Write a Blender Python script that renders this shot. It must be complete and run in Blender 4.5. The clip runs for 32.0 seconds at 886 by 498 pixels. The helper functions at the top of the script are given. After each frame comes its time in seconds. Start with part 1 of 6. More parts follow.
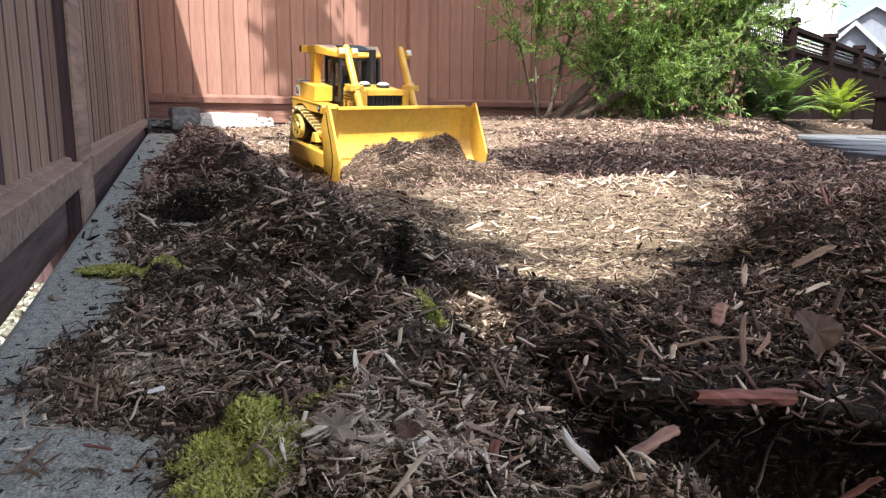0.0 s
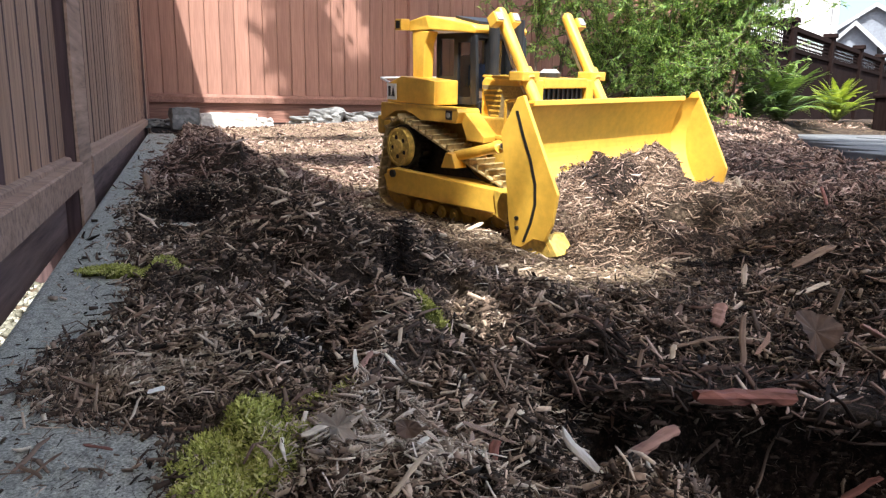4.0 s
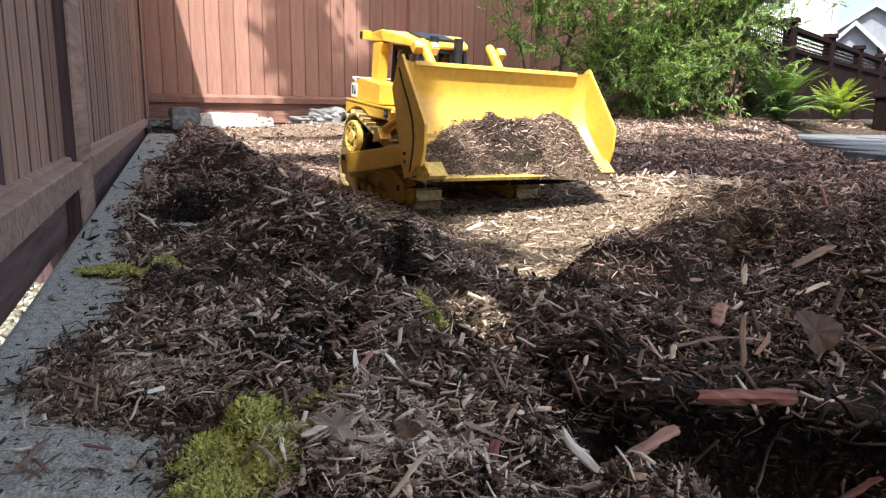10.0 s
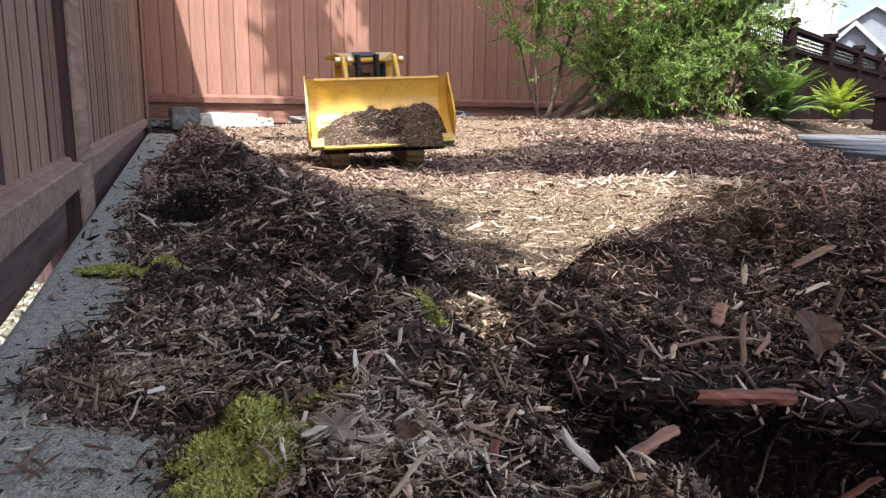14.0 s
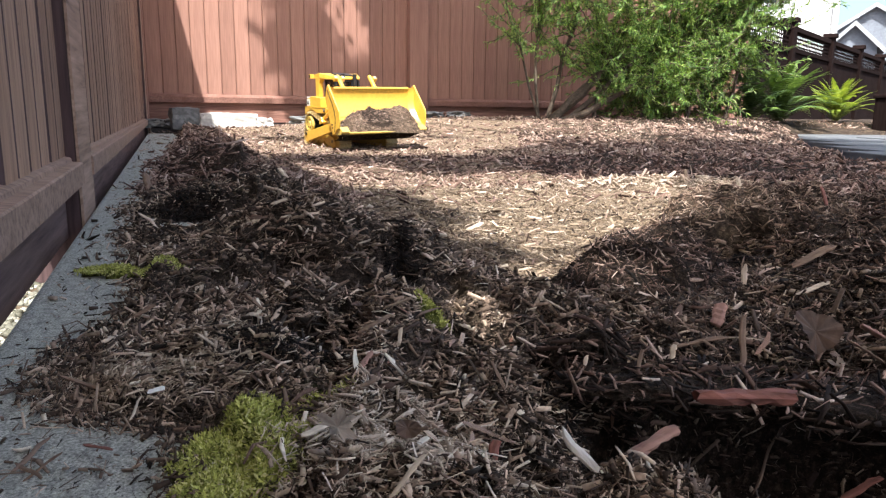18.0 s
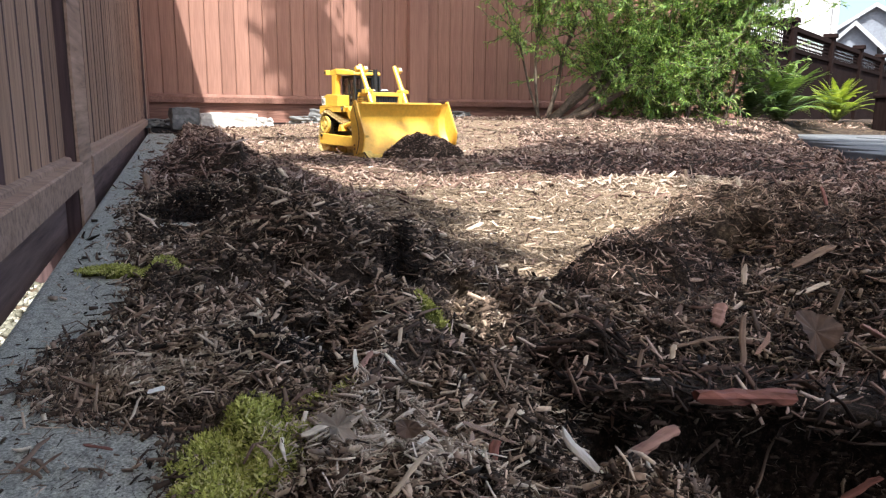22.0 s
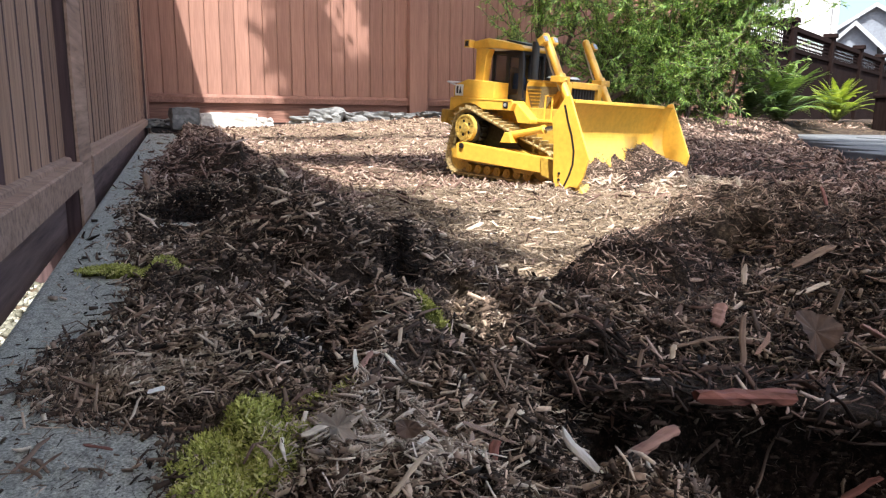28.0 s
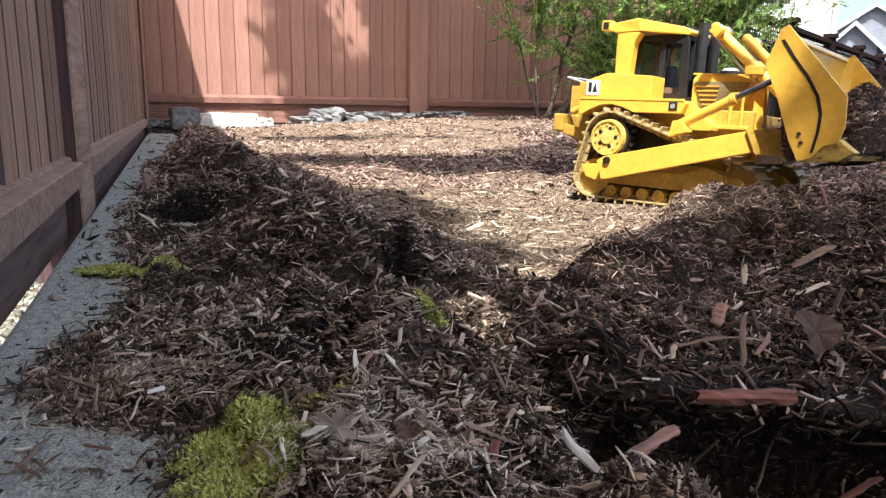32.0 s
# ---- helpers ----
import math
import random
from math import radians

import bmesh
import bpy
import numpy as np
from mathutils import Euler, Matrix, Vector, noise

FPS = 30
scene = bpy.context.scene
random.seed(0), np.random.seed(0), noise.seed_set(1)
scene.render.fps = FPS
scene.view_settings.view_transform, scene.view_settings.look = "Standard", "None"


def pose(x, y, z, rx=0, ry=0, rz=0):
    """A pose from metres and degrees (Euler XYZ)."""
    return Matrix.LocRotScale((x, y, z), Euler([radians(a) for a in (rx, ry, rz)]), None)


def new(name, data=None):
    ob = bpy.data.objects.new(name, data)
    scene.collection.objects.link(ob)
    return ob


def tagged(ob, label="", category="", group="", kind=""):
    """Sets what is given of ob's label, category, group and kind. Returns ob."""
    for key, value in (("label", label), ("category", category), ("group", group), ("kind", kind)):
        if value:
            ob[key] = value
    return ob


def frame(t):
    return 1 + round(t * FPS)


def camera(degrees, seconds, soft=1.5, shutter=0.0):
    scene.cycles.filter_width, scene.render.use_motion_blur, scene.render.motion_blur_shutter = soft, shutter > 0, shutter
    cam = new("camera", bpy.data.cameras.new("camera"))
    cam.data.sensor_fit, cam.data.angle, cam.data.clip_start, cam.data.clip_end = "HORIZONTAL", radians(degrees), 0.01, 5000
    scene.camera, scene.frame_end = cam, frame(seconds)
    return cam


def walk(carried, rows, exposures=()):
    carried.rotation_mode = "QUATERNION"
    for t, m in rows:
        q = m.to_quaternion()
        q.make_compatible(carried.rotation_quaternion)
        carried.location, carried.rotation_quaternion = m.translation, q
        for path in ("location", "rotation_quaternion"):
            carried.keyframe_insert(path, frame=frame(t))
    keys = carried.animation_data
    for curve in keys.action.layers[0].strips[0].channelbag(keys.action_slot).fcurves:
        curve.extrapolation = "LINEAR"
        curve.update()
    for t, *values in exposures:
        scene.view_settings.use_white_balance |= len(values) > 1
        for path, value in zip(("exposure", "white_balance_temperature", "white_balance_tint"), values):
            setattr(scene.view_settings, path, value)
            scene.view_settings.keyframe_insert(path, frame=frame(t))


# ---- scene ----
cam = camera(64.2, 32.0, soft=1.3)
walk(cam, [(0.0, pose(0, 0, 0.146, 79.0, 0, 0) @ pose(0, 0, 0, 0, 0, 0.68)),
           (32.0, pose(0, 0, 0.146, 79.0, 0, 0) @ pose(0, 0, 0, 0, 0, 0.68))],
     exposures=[(0.0, 1.64, 6320, 6), (3.0, 1.67, 6320, 6), (6.0, 1.62, 6320, 6.5), (9.0, 1.62, 6320, 6.5), (13.0, 1.54, 6320, 6.5), (25.0, 1.54, 6320, 6), (30.0, 1.56, 6320, 7), (32.0, 1.56, 6320, 7.5)])

# ---- light ----
SUN_WAY = Vector((0.013, 0.593, -1.0)).normalized()
world = bpy.data.worlds.new("sky")
scene.world = world
world.use_nodes = True
wn = world.node_tree
sky = wn.nodes.new("ShaderNodeTexSky")
sky.sky_type = "NISHITA"
sky.sun_disc = False
sky.sun_elevation = math.asin(-SUN_WAY.z)
sky.sun_rotation = math.atan2(-SUN_WAY.x, -SUN_WAY.y)
sky.air_density, sky.dust_density, sky.ozone_density = 0.8, 4.0, 0.4
wn.links.new(sky.outputs[0], wn.nodes["Background"].inputs[0])
wn.nodes["Background"].inputs[1].default_value = 0.14
sun = new("sun", bpy.data.lights.new("sun", "SUN"))
sun.data.energy, sun.data.angle, sun.data.color = 4.6, radians(0.55), (1.0, 0.97, 0.93)
sun.matrix_world = Matrix.Translation((0, -3, 6)) @ SUN_WAY.to_track_quat("-Z", "Y").to_matrix().to_4x4()

# ---- the plan: a runs along the side fence away from the camera, b to its right ----
D2, N2 = Vector((-0.3616, 0.9323)), Vector((0.9323, 0.3616))
TURN = math.degrees(math.atan2(D2.y, D2.x))


def place(a, b, z):
    return Vector((D2.x * a + N2.x * b, D2.y * a + N2.y * b, z))


# boxes built in (a, -b, z) keep a right-handed frame
FRAME = Matrix(((D2.x, -N2.x, 0, 0), (D2.y, -N2.y, 0, 0), (0, 0, 1, 0), (0, 0, 0, 1)))


# ---- materials ----
def shader(name, rough=0.6, metal=0.0, spec=0.5):
    m = bpy.data.materials.new(name)
    m.use_nodes = True
    b = m.node_tree.nodes["Principled BSDF"]
    b.inputs["Roughness"].default_value = rough
    b.inputs["Metallic"].default_value = metal
    b.inputs["Specular IOR Level"].default_value = spec
    return m, m.node_tree, b


def ramp(nt, source, stops):
    r = nt.nodes.new("ShaderNodeValToRGB")
    while len(r.color_ramp.elements) < len(stops):
        r.color_ramp.elements.new(0.5)
    for e, (p, c) in zip(r.color_ramp.elements, stops):
        e.position, e.color = p, (*c, 1)
    nt.links.new(source, r.inputs[0])
    return r.outputs[0]


def grain(nt, scale, detail=5.0, stretch=(1, 1, 1), rough=0.6):
    c = nt.nodes.new("ShaderNodeTexCoord")
    mp = nt.nodes.new("ShaderNodeMapping")
    mp.inputs["Scale"].default_value = stretch
    n = nt.nodes.new("ShaderNodeTexNoise")
    n.inputs["Scale"].default_value, n.inputs["Detail"].default_value, n.inputs["Roughness"].default_value = scale, detail, rough
    nt.links.new(c.outputs["Object"], mp.inputs[0])
    nt.links.new(mp.outputs[0], n.inputs["Vector"])
    return n.outputs["Fac"]


def mix(nt, kind, fac, a, b):
    n = nt.nodes.new("ShaderNodeMix")
    n.data_type, n.blend_type = "RGBA", kind
    for sock, v in ((n.inputs[0], fac), (n.inputs[6], a), (n.inputs[7], b)):
        if isinstance(v, (int, float)):
            sock.default_value = v
        elif isinstance(v, tuple):
            sock.default_value = (*v, 1)
        else:
            nt.links.new(v, sock)
    return n.outputs[2]


def bump(nt, b, height, strength, distance):
    n = nt.nodes.new("ShaderNodeBump")
    n.inputs["Strength"].default_value, n.inputs["Distance"].default_value = strength, distance
    nt.links.new(height, n.inputs["Height"])
    nt.links.new(n.outputs[0], b.inputs["Normal"])


def plain(name, colour, rough=0.5, metal=0.0, vary=0.12, scale=60.0, bumps=0.0, stretch=(1, 1, 1), second=6.0):
    """A painted or plain surface with wear at two scales."""
    m, nt, b = shader(name, rough, metal)
    dark = tuple(c * (1 - 2 * vary) for c in colour)
    light = tuple(min(1, c * (1 + vary)) for c in colour)
    c1 = ramp(nt, grain(nt, scale, 6, stretch), [(0.3, dark), (0.6, colour), (0.75, light)])
    c2 = mix(nt, "MULTIPLY", 0.6, c1, ramp(nt, grain(nt, second, 4, stretch), [(0.3, (1 - vary * 2,) * 3), (0.6, (1, 1, 1))]))
    nt.links.new(c2, b.inputs["Base Color"])
    r = nt.nodes.new("ShaderNodeMapRange")
    r.inputs[3].default_value, r.inputs[4].default_value = rough * 0.8, min(1, rough * 1.3)
    nt.links.new(grain(nt, scale * 0.4, 4), r.inputs[0])
    nt.links.new(r.outputs[0], b.inputs["Roughness"])
    if bumps:
        bump(nt, b, grain(nt, scale, 6, stretch), 0.5, bumps)
    return m


def wood_paint(name, colour, axis, worn=1.0):
    """Stained fence wood: long streaks along one axis, each piece a little different."""
    m, nt, b = shader(name, 0.7, 0, 0.18)
    st = [1, 1, 1]
    st[axis] = 0.05
    fine = grain(nt, 130, 6, tuple(st), 0.65)
    broad = grain(nt, 16, 4, tuple(st))
    c = ramp(nt, fine, [(0.28, tuple(v * (1 - 0.52 * worn) for v in colour)), (0.5, colour), (0.72, tuple(min(1, v * (1 + 0.4 * worn)) for v in colour))])
    c = mix(nt, "MULTIPLY", 0.7, c, ramp(nt, broad, [(0.25, (0.66, 0.62, 0.6)), (0.6, (1, 1, 1)), (0.8, (1.0, 1.0, 0.98))]))
    info = nt.nodes.new("ShaderNodeObjectInfo")
    c = mix(nt, "MULTIPLY", 1.0, c, ramp(nt, info.outputs["Random"], [(0, (0.78, 0.76, 0.76)), (1, (1, 1, 1))]))
    spots = ramp(nt, grain(nt, 55, 2), [(0.735, (0, 0, 0)), (0.76, (1, 1, 1))])
    c = mix(nt, "MIX", spots, c, tuple(v * 0.5 for v in colour))
    nt.links.new(c, b.inputs["Base Color"])
    bump(nt, b, fine, 0.35, 0.0015)
    return m


def island_mix(name, stops, rough=0.85, scale=500.0, stretch=(1, 1, 1)):
    """Loose pieces: one tone each, from a ramp, with fibre grain."""
    m, nt, b = shader(name, rough, 0, 0.25)
    g = nt.nodes.new("ShaderNodeNewGeometry")
    c = ramp(nt, g.outputs["Random Per Island"], stops)
    c = mix(nt, "MULTIPLY", 0.75, c, ramp(nt, grain(nt, scale, 4, stretch), [(0.3, (0.45, 0.43, 0.42)), (0.62, (1, 1, 1))]))
    nt.links.new(c, b.inputs["Base Color"])
    return m


def leaf_paint(name, stops, translucent=0.35, rough=0.45):
    m, nt, b = shader(name, rough, 0, 0.4)
    g = nt.nodes.new("ShaderNodeNewGeometry")
    c = ramp(nt, g.outputs["Random Per Island"], stops)
    nt.links.new(c, b.inputs["Base Color"])
    t = nt.nodes.new("ShaderNodeBsdfTranslucent")
    nt.links.new(mix(nt, "MULTIPLY", 1.0, c, (1.0, 1.0, 0.5)), t.inputs[0])
    s = nt.nodes.new("ShaderNodeMixShader")
    s.inputs[0].default_value = translucent
    nt.links.new(b.outputs[0], s.inputs[1])
    nt.links.new(t.outputs[0], s.inputs[2])
    nt.links.new(s.outputs[0], nt.nodes["Material Output"].inputs[0])
    return m


def ground_paint():
    """Mulch soil: dark bed, paler dry flat with painted shade edges, moss near the kerb."""
    m, nt, b = shader("mulch_soil", 0.95, 0, 0.15)
    fine = grain(nt, 260, 8, (1, 1, 1), 0.75)
    mid = grain(nt, 30, 5)
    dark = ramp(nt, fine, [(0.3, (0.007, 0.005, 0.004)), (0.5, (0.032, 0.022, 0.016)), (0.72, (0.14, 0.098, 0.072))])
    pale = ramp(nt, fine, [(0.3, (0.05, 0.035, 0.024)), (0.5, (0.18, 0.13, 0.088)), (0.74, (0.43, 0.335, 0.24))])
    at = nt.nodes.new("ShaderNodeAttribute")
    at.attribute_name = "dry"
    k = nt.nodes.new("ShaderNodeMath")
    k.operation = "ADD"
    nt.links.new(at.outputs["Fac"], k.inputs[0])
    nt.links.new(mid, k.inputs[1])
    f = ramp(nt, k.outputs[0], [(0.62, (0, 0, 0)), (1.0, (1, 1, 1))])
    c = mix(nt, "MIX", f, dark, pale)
    green = nt.nodes.new("ShaderNodeAttribute")
    green.attribute_name = "moss"
    c = mix(nt, "MIX", green.outputs["Fac"], c, ramp(nt, fine, [(0.3, (0.04, 0.05, 0.008)), (0.55, (0.16, 0.18, 0.03)), (0.75, (0.3, 0.32, 0.06))]))
    nt.links.new(c, b.inputs["Base Color"])
    bump(nt, b, fine, 0.9, 0.006)
    return m


YELLOW = plain("yellow_paint", (0.80, 0.46, 0.065), 0.3, 0, 0.08, 90, 0, second=14)
YELLOW.node_tree.nodes["Principled BSDF"].inputs["Coat Weight"].default_value = 0.5
YELLOW.node_tree.nodes["Principled BSDF"].inputs["Coat Roughness"].default_value = 0.16
YELLOW_WORN = plain("dusty_yellow_paint", (0.56, 0.34, 0.055), 0.42, 0, 0.16, 120, 0.0004, second=22)
BLACK = plain("black_plastic", (0.02, 0.02, 0.022), 0.42, 0, 0.2, 80)
DARK_STEEL = plain("dark_steel", (0.05, 0.045, 0.04), 0.5, 0.6, 0.3, 150, 0.0005)
EDGE_YELLOW = plain("scuffed_yellow_edge", (0.80, 0.56, 0.14), 0.35, 0.1, 0.22, 160, 0.0004, second=24)
WORN_STEEL = plain("worn_track_steel", (0.56, 0.42, 0.2), 0.45, 0.3, 0.3, 140, 0.0005)
BRIGHT_STEEL = plain("bright_steel", (0.6, 0.6, 0.6), 0.22, 1.0, 0.1, 60)
SILVER = plain("silver_paint", (0.62, 0.62, 0.62), 0.35, 0.3, 0.06, 60)
WHITE = plain("white_film", (0.8, 0.8, 0.8), 0.4, 0, 0.05, 60)
BLUE = plain("blue_cloth", (0.10, 0.16, 0.38), 0.8, 0, 0.2, 200)
TAN = plain("tan_plastic", (0.5, 0.3, 0.19), 0.6, 0, 0.1, 100)
MESH_GREY = plain("grey_mesh_screen", (0.30, 0.23, 0.12), 0.6, 0.2, 0.3, 400)
FENCE = wood_paint("red_brown_fence_stain", (0.355, 0.192, 0.147), 2, 0.35)
FENCE_RAIL = wood_paint("red_brown_rail_stain", (0.26, 0.135, 0.105), 0)
FENCE_SIDE = wood_paint("brown_fence_stain", (0.39, 0.24, 0.165), 2)
# post stain, which also serves as painted shade in the board grooves
POST_STAIN_GROOVE_SHADE = wood_paint("purple_brown_post_stain", (0.10, 0.062, 0.062), 2)
FENCE_KICK = wood_paint("dull_brown_stain", (0.19, 0.125, 0.11), 0)
FENCE_SIDE_RAIL = wood_paint("brown_rail_stain", (0.42, 0.28, 0.21), 0)
# dark stain taken to near black to hold the lattice fence's shade
FENCE_DARK_SHADED = wood_paint("dark_fence_stain", (0.016, 0.0102, 0.0095), 2)
FENCE_DARK_SHADED.node_tree.nodes["Principled BSDF"].inputs["Specular IOR Level"].default_value = 0.03
FENCE_DARK_SHADED.node_tree.nodes["Principled BSDF"].inputs["Roughness"].default_value = 0.95
CONCRETE = plain("weathered_concrete", (0.56, 0.56, 0.50), 0.92, 0, 0.42, 650, 0.004, second=130)
PALE_STONE = plain("pale_stone", (0.55, 0.53, 0.5), 0.85, 0, 0.15, 40, 0.003)
GREY_STONE = plain("grey_stone", (0.2, 0.2, 0.2), 0.85, 0, 0.25, 40, 0.003)
PAVING = plain("grey_paving", (0.125, 0.13, 0.14), 0.85, 0, 0.2, 30, 0.002)
BARK = plain("grey_brown_bark", (0.12, 0.085, 0.06), 0.9, 0, 0.35, 90, 0.003)
HOUSE_WHITE = plain("white_siding", (0.8, 0.8, 0.79), 0.6, 0, 0.04, 3)
HOUSE_GREY = plain("blue_grey_siding", (0.22, 0.24, 0.28), 0.7, 0, 0.08, 3)
TRIM_GREY = plain("pale_grey_trim", (0.42, 0.43, 0.45), 0.6, 0, 0.06, 3)
ROOF_GREY = plain("grey_roof_shingle", (0.2, 0.21, 0.23), 0.85, 0, 0.2, 8)
GRAVEL = island_mix("pale_gravel", [(0, (0.07, 0.065, 0.045)), (0.5, (0.2, 0.19, 0.15)), (0.8, (0.4, 0.38, 0.32)), (1, (0.7, 0.67, 0.6))], 0.8, 150)
SOIL = ground_paint()
CHIPS = island_mix("shredded_mulch", [(0.0, (0.012, 0.008, 0.006)), (0.22, (0.085, 0.056, 0.042)), (0.48, (0.36, 0.255, 0.19)),
                                      (0.72, (0.63, 0.475, 0.365)), (0.92, (0.76, 0.62, 0.49)), (1.0, (0.88, 0.80, 0.68))])
# darker bark that holds the right-hand heap's shade in its colour
DARK_CHIPS = island_mix("dark_shaded_mulch", [(0.0, (0.008, 0.005, 0.004)), (0.35, (0.033, 0.020, 0.015)), (0.6, (0.10, 0.061, 0.048)),
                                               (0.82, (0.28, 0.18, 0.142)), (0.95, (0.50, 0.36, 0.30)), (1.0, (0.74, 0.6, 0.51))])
# near-black chips that paint the shade of the hollows
HOLLOW_SHADE = island_mix("black_hollow_shade", [(0.0, (0.005, 0.0035, 0.003)), (0.7, (0.016, 0.010, 0.008)), (1.0, (0.05, 0.032, 0.026))])
# tan chips brightened to carry the sun on the ridges
SUNLIT_LITTER = island_mix("sunlit_tan_litter", [(0.0, (0.10, 0.07, 0.05)), (0.3, (0.28, 0.205, 0.155)), (0.65, (0.48, 0.36, 0.27)), (1.0, (0.72, 0.60, 0.48))])
TAN_FLAKES = island_mix("tan_bark_flakes", [(0.0, (0.12, 0.085, 0.06)), (0.35, (0.34, 0.25, 0.18)), (0.75, (0.54, 0.42, 0.31)), (1.0, (0.76, 0.65, 0.52))])
NEAR_LITTER = island_mix("bleached_litter", [(0.0, (0.25, 0.19, 0.14)), (0.3, (0.5, 0.4, 0.31)), (0.7, (0.7, 0.59, 0.47)), (1.0, (0.88, 0.8, 0.7))])
CRUMBS = island_mix("mulch_crumbs", [(0, (0.016, 0.011, 0.008)), (0.5, (0.10, 0.068, 0.05)), (0.85, (0.25, 0.175, 0.13)), (1, (0.46, 0.36, 0.27))])
LOAD_CHIPS = island_mix("mixed_mulch", [(0.0, (0.03, 0.018, 0.013)), (0.35, (0.11, 0.07, 0.05)), (0.65, (0.25, 0.165, 0.12)), (0.9, (0.44, 0.32, 0.24)), (1.0, (0.64, 0.5, 0.4))])
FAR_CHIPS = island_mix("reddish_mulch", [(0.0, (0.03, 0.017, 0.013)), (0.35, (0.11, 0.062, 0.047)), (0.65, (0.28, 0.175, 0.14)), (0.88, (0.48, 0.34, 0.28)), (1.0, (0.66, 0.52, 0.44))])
PINK_CHIPS = island_mix("pinkish_mulch", [(0.0, (0.045, 0.026, 0.02)), (0.3, (0.15, 0.088, 0.066)), (0.6, (0.31, 0.205, 0.158)), (0.9, (0.52, 0.375, 0.3)), (1.0, (0.7, 0.56, 0.46))])
DRY_CHIPS = island_mix("dry_pale_mulch", [(0.0, (0.07, 0.048, 0.034)), (0.25, (0.17, 0.118, 0.08)), (0.6, (0.345, 0.252, 0.172)), (0.9, (0.50, 0.39, 0.28)), (1.0, (0.68, 0.56, 0.44))])
def chip_paint():
    """Single chips: a tone each by the object, streaked along the fibre."""
    m, nt, b = shader("single_wood_chip", 0.8, 0, 0.2)
    info = nt.nodes.new("ShaderNodeObjectInfo")
    c = ramp(nt, info.outputs["Random"], [(0, (0.12, 0.075, 0.06)), (0.4, (0.28, 0.19, 0.15)), (0.7, (0.42, 0.31, 0.245)), (0.85, (0.36, 0.19, 0.14)), (1, (0.62, 0.51, 0.42))])
    fibre = grain(nt, 700, 5, (0.12, 1, 1))
    c = mix(nt, "MULTIPLY", 0.8, c, ramp(nt, fibre, [(0.3, (0.4, 0.38, 0.37)), (0.62, (1, 1, 1))]))
    nt.links.new(c, b.inputs["Base Color"])
    bump(nt, b, fibre, 0.4, 0.0005)
    return m


CHIP_PIECE = chip_paint()
RED_CHIP = plain("red_cedar_chip", (0.30, 0.115, 0.085), 0.75, 0, 0.3, 200, 0.001, (0.15, 1, 1), 30)
PALE_CHIP = plain("pale_split_wood", (0.62, 0.50, 0.38), 0.75, 0, 0.18, 220, 0.0008, (0.12, 1, 1), 30)
BROWN_CHIP = plain("brown_split_wood", (0.25, 0.16, 0.11), 0.8, 0, 0.25, 220, 0.0008, (0.12, 1, 1), 30)
PINK_WOOD = plain("pinkish_split_bark", (0.44, 0.25, 0.20), 0.8, 0, 0.25, 220, 0.0008, (0.12, 1, 1), 30)
PALE_LEAF = plain("bleached_tan_leaf", (0.5, 0.39, 0.3), 0.65, 0, 0.3, 110, 0.0008)
WHITE_CHIP = plain("bleached_split_wood", (0.86, 0.79, 0.69), 0.7, 0, 0.15, 220, 0.0008, (0.12, 1, 1), 30)
DRY_LEAF = plain("dry_brown_leaf", (0.20, 0.12, 0.082), 0.6, 0, 0.25, 120, 0.0006)
MOSS = island_mix("yellow_green_moss", [(0, (0.16, 0.18, 0.03)), (0.35, (0.48, 0.50, 0.12)), (0.8, (0.70, 0.72, 0.23)), (1, (0.8, 0.74, 0.4))], 0.9, 300)
BUSH_LEAF = leaf_paint("green_bush_leaf", [(0, (0.05, 0.10, 0.028)), (0.4, (0.15, 0.27, 0.065)), (0.85, (0.29, 0.41, 0.10)), (1, (0.46, 0.54, 0.2))], 0.4)
# one fern in three greens: shade and sun are painted into the leaves
FERN_SHADED = leaf_paint("shaded_fern_leaf", [(0, (0.03, 0.06, 0.02)), (1, (0.09, 0.15, 0.04))], 0.25)
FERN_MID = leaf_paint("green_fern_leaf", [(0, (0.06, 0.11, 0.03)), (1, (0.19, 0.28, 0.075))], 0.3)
FERN_SUNLIT = leaf_paint("sunlit_fern_leaf", [(0, (0.16, 0.24, 0.03)), (1, (0.38, 0.44, 0.08))], 0.4)


def glass(name, colour, rough=0.05):
    m, nt, b = shader(name, rough)
    b.inputs["Base Color"].default_value = (0.02, 0.02, 0.02, 1)
    t = nt.nodes.new("ShaderNodeBsdfTransparent")
    t.inputs[0].default_value = (*colour, 1)
    s = nt.nodes.new("ShaderNodeMixShader")
    s.inputs[0].default_value = 0.14
    nt.links.new(t.outputs[0], s.inputs[1])
    nt.links.new(b.outputs[0], s.inputs[2])
    nt.links.new(s.outputs[0], nt.nodes["Material Output"].inputs[0])
    return m


CAB_GLASS = glass("tinted_cab_glass", (0.86, 0.86, 0.84))
LENS = plain("clear_lamp_lens", (0.55, 0.55, 0.53), 0.2, 0.5, 0.05, 60)
PANE = plain("dark_window_pane", (0.05, 0.055, 0.06), 0.1, 0, 0.1, 2)


# ---- mesh helpers ----
def part(name, bm, material, parent=None, label="", smooth=False):
    me = bpy.data.meshes.new(name)
    bm.to_mesh(me)
    bm.free()
    if smooth:
        me.polygons.foreach_set("use_smooth", [True] * len(me.polygons))
    me.materials.append(material)
    ob = new(name, me)
    if parent is not None:
        ob.parent = parent
    if label:
        tagged(ob, label)
    return ob


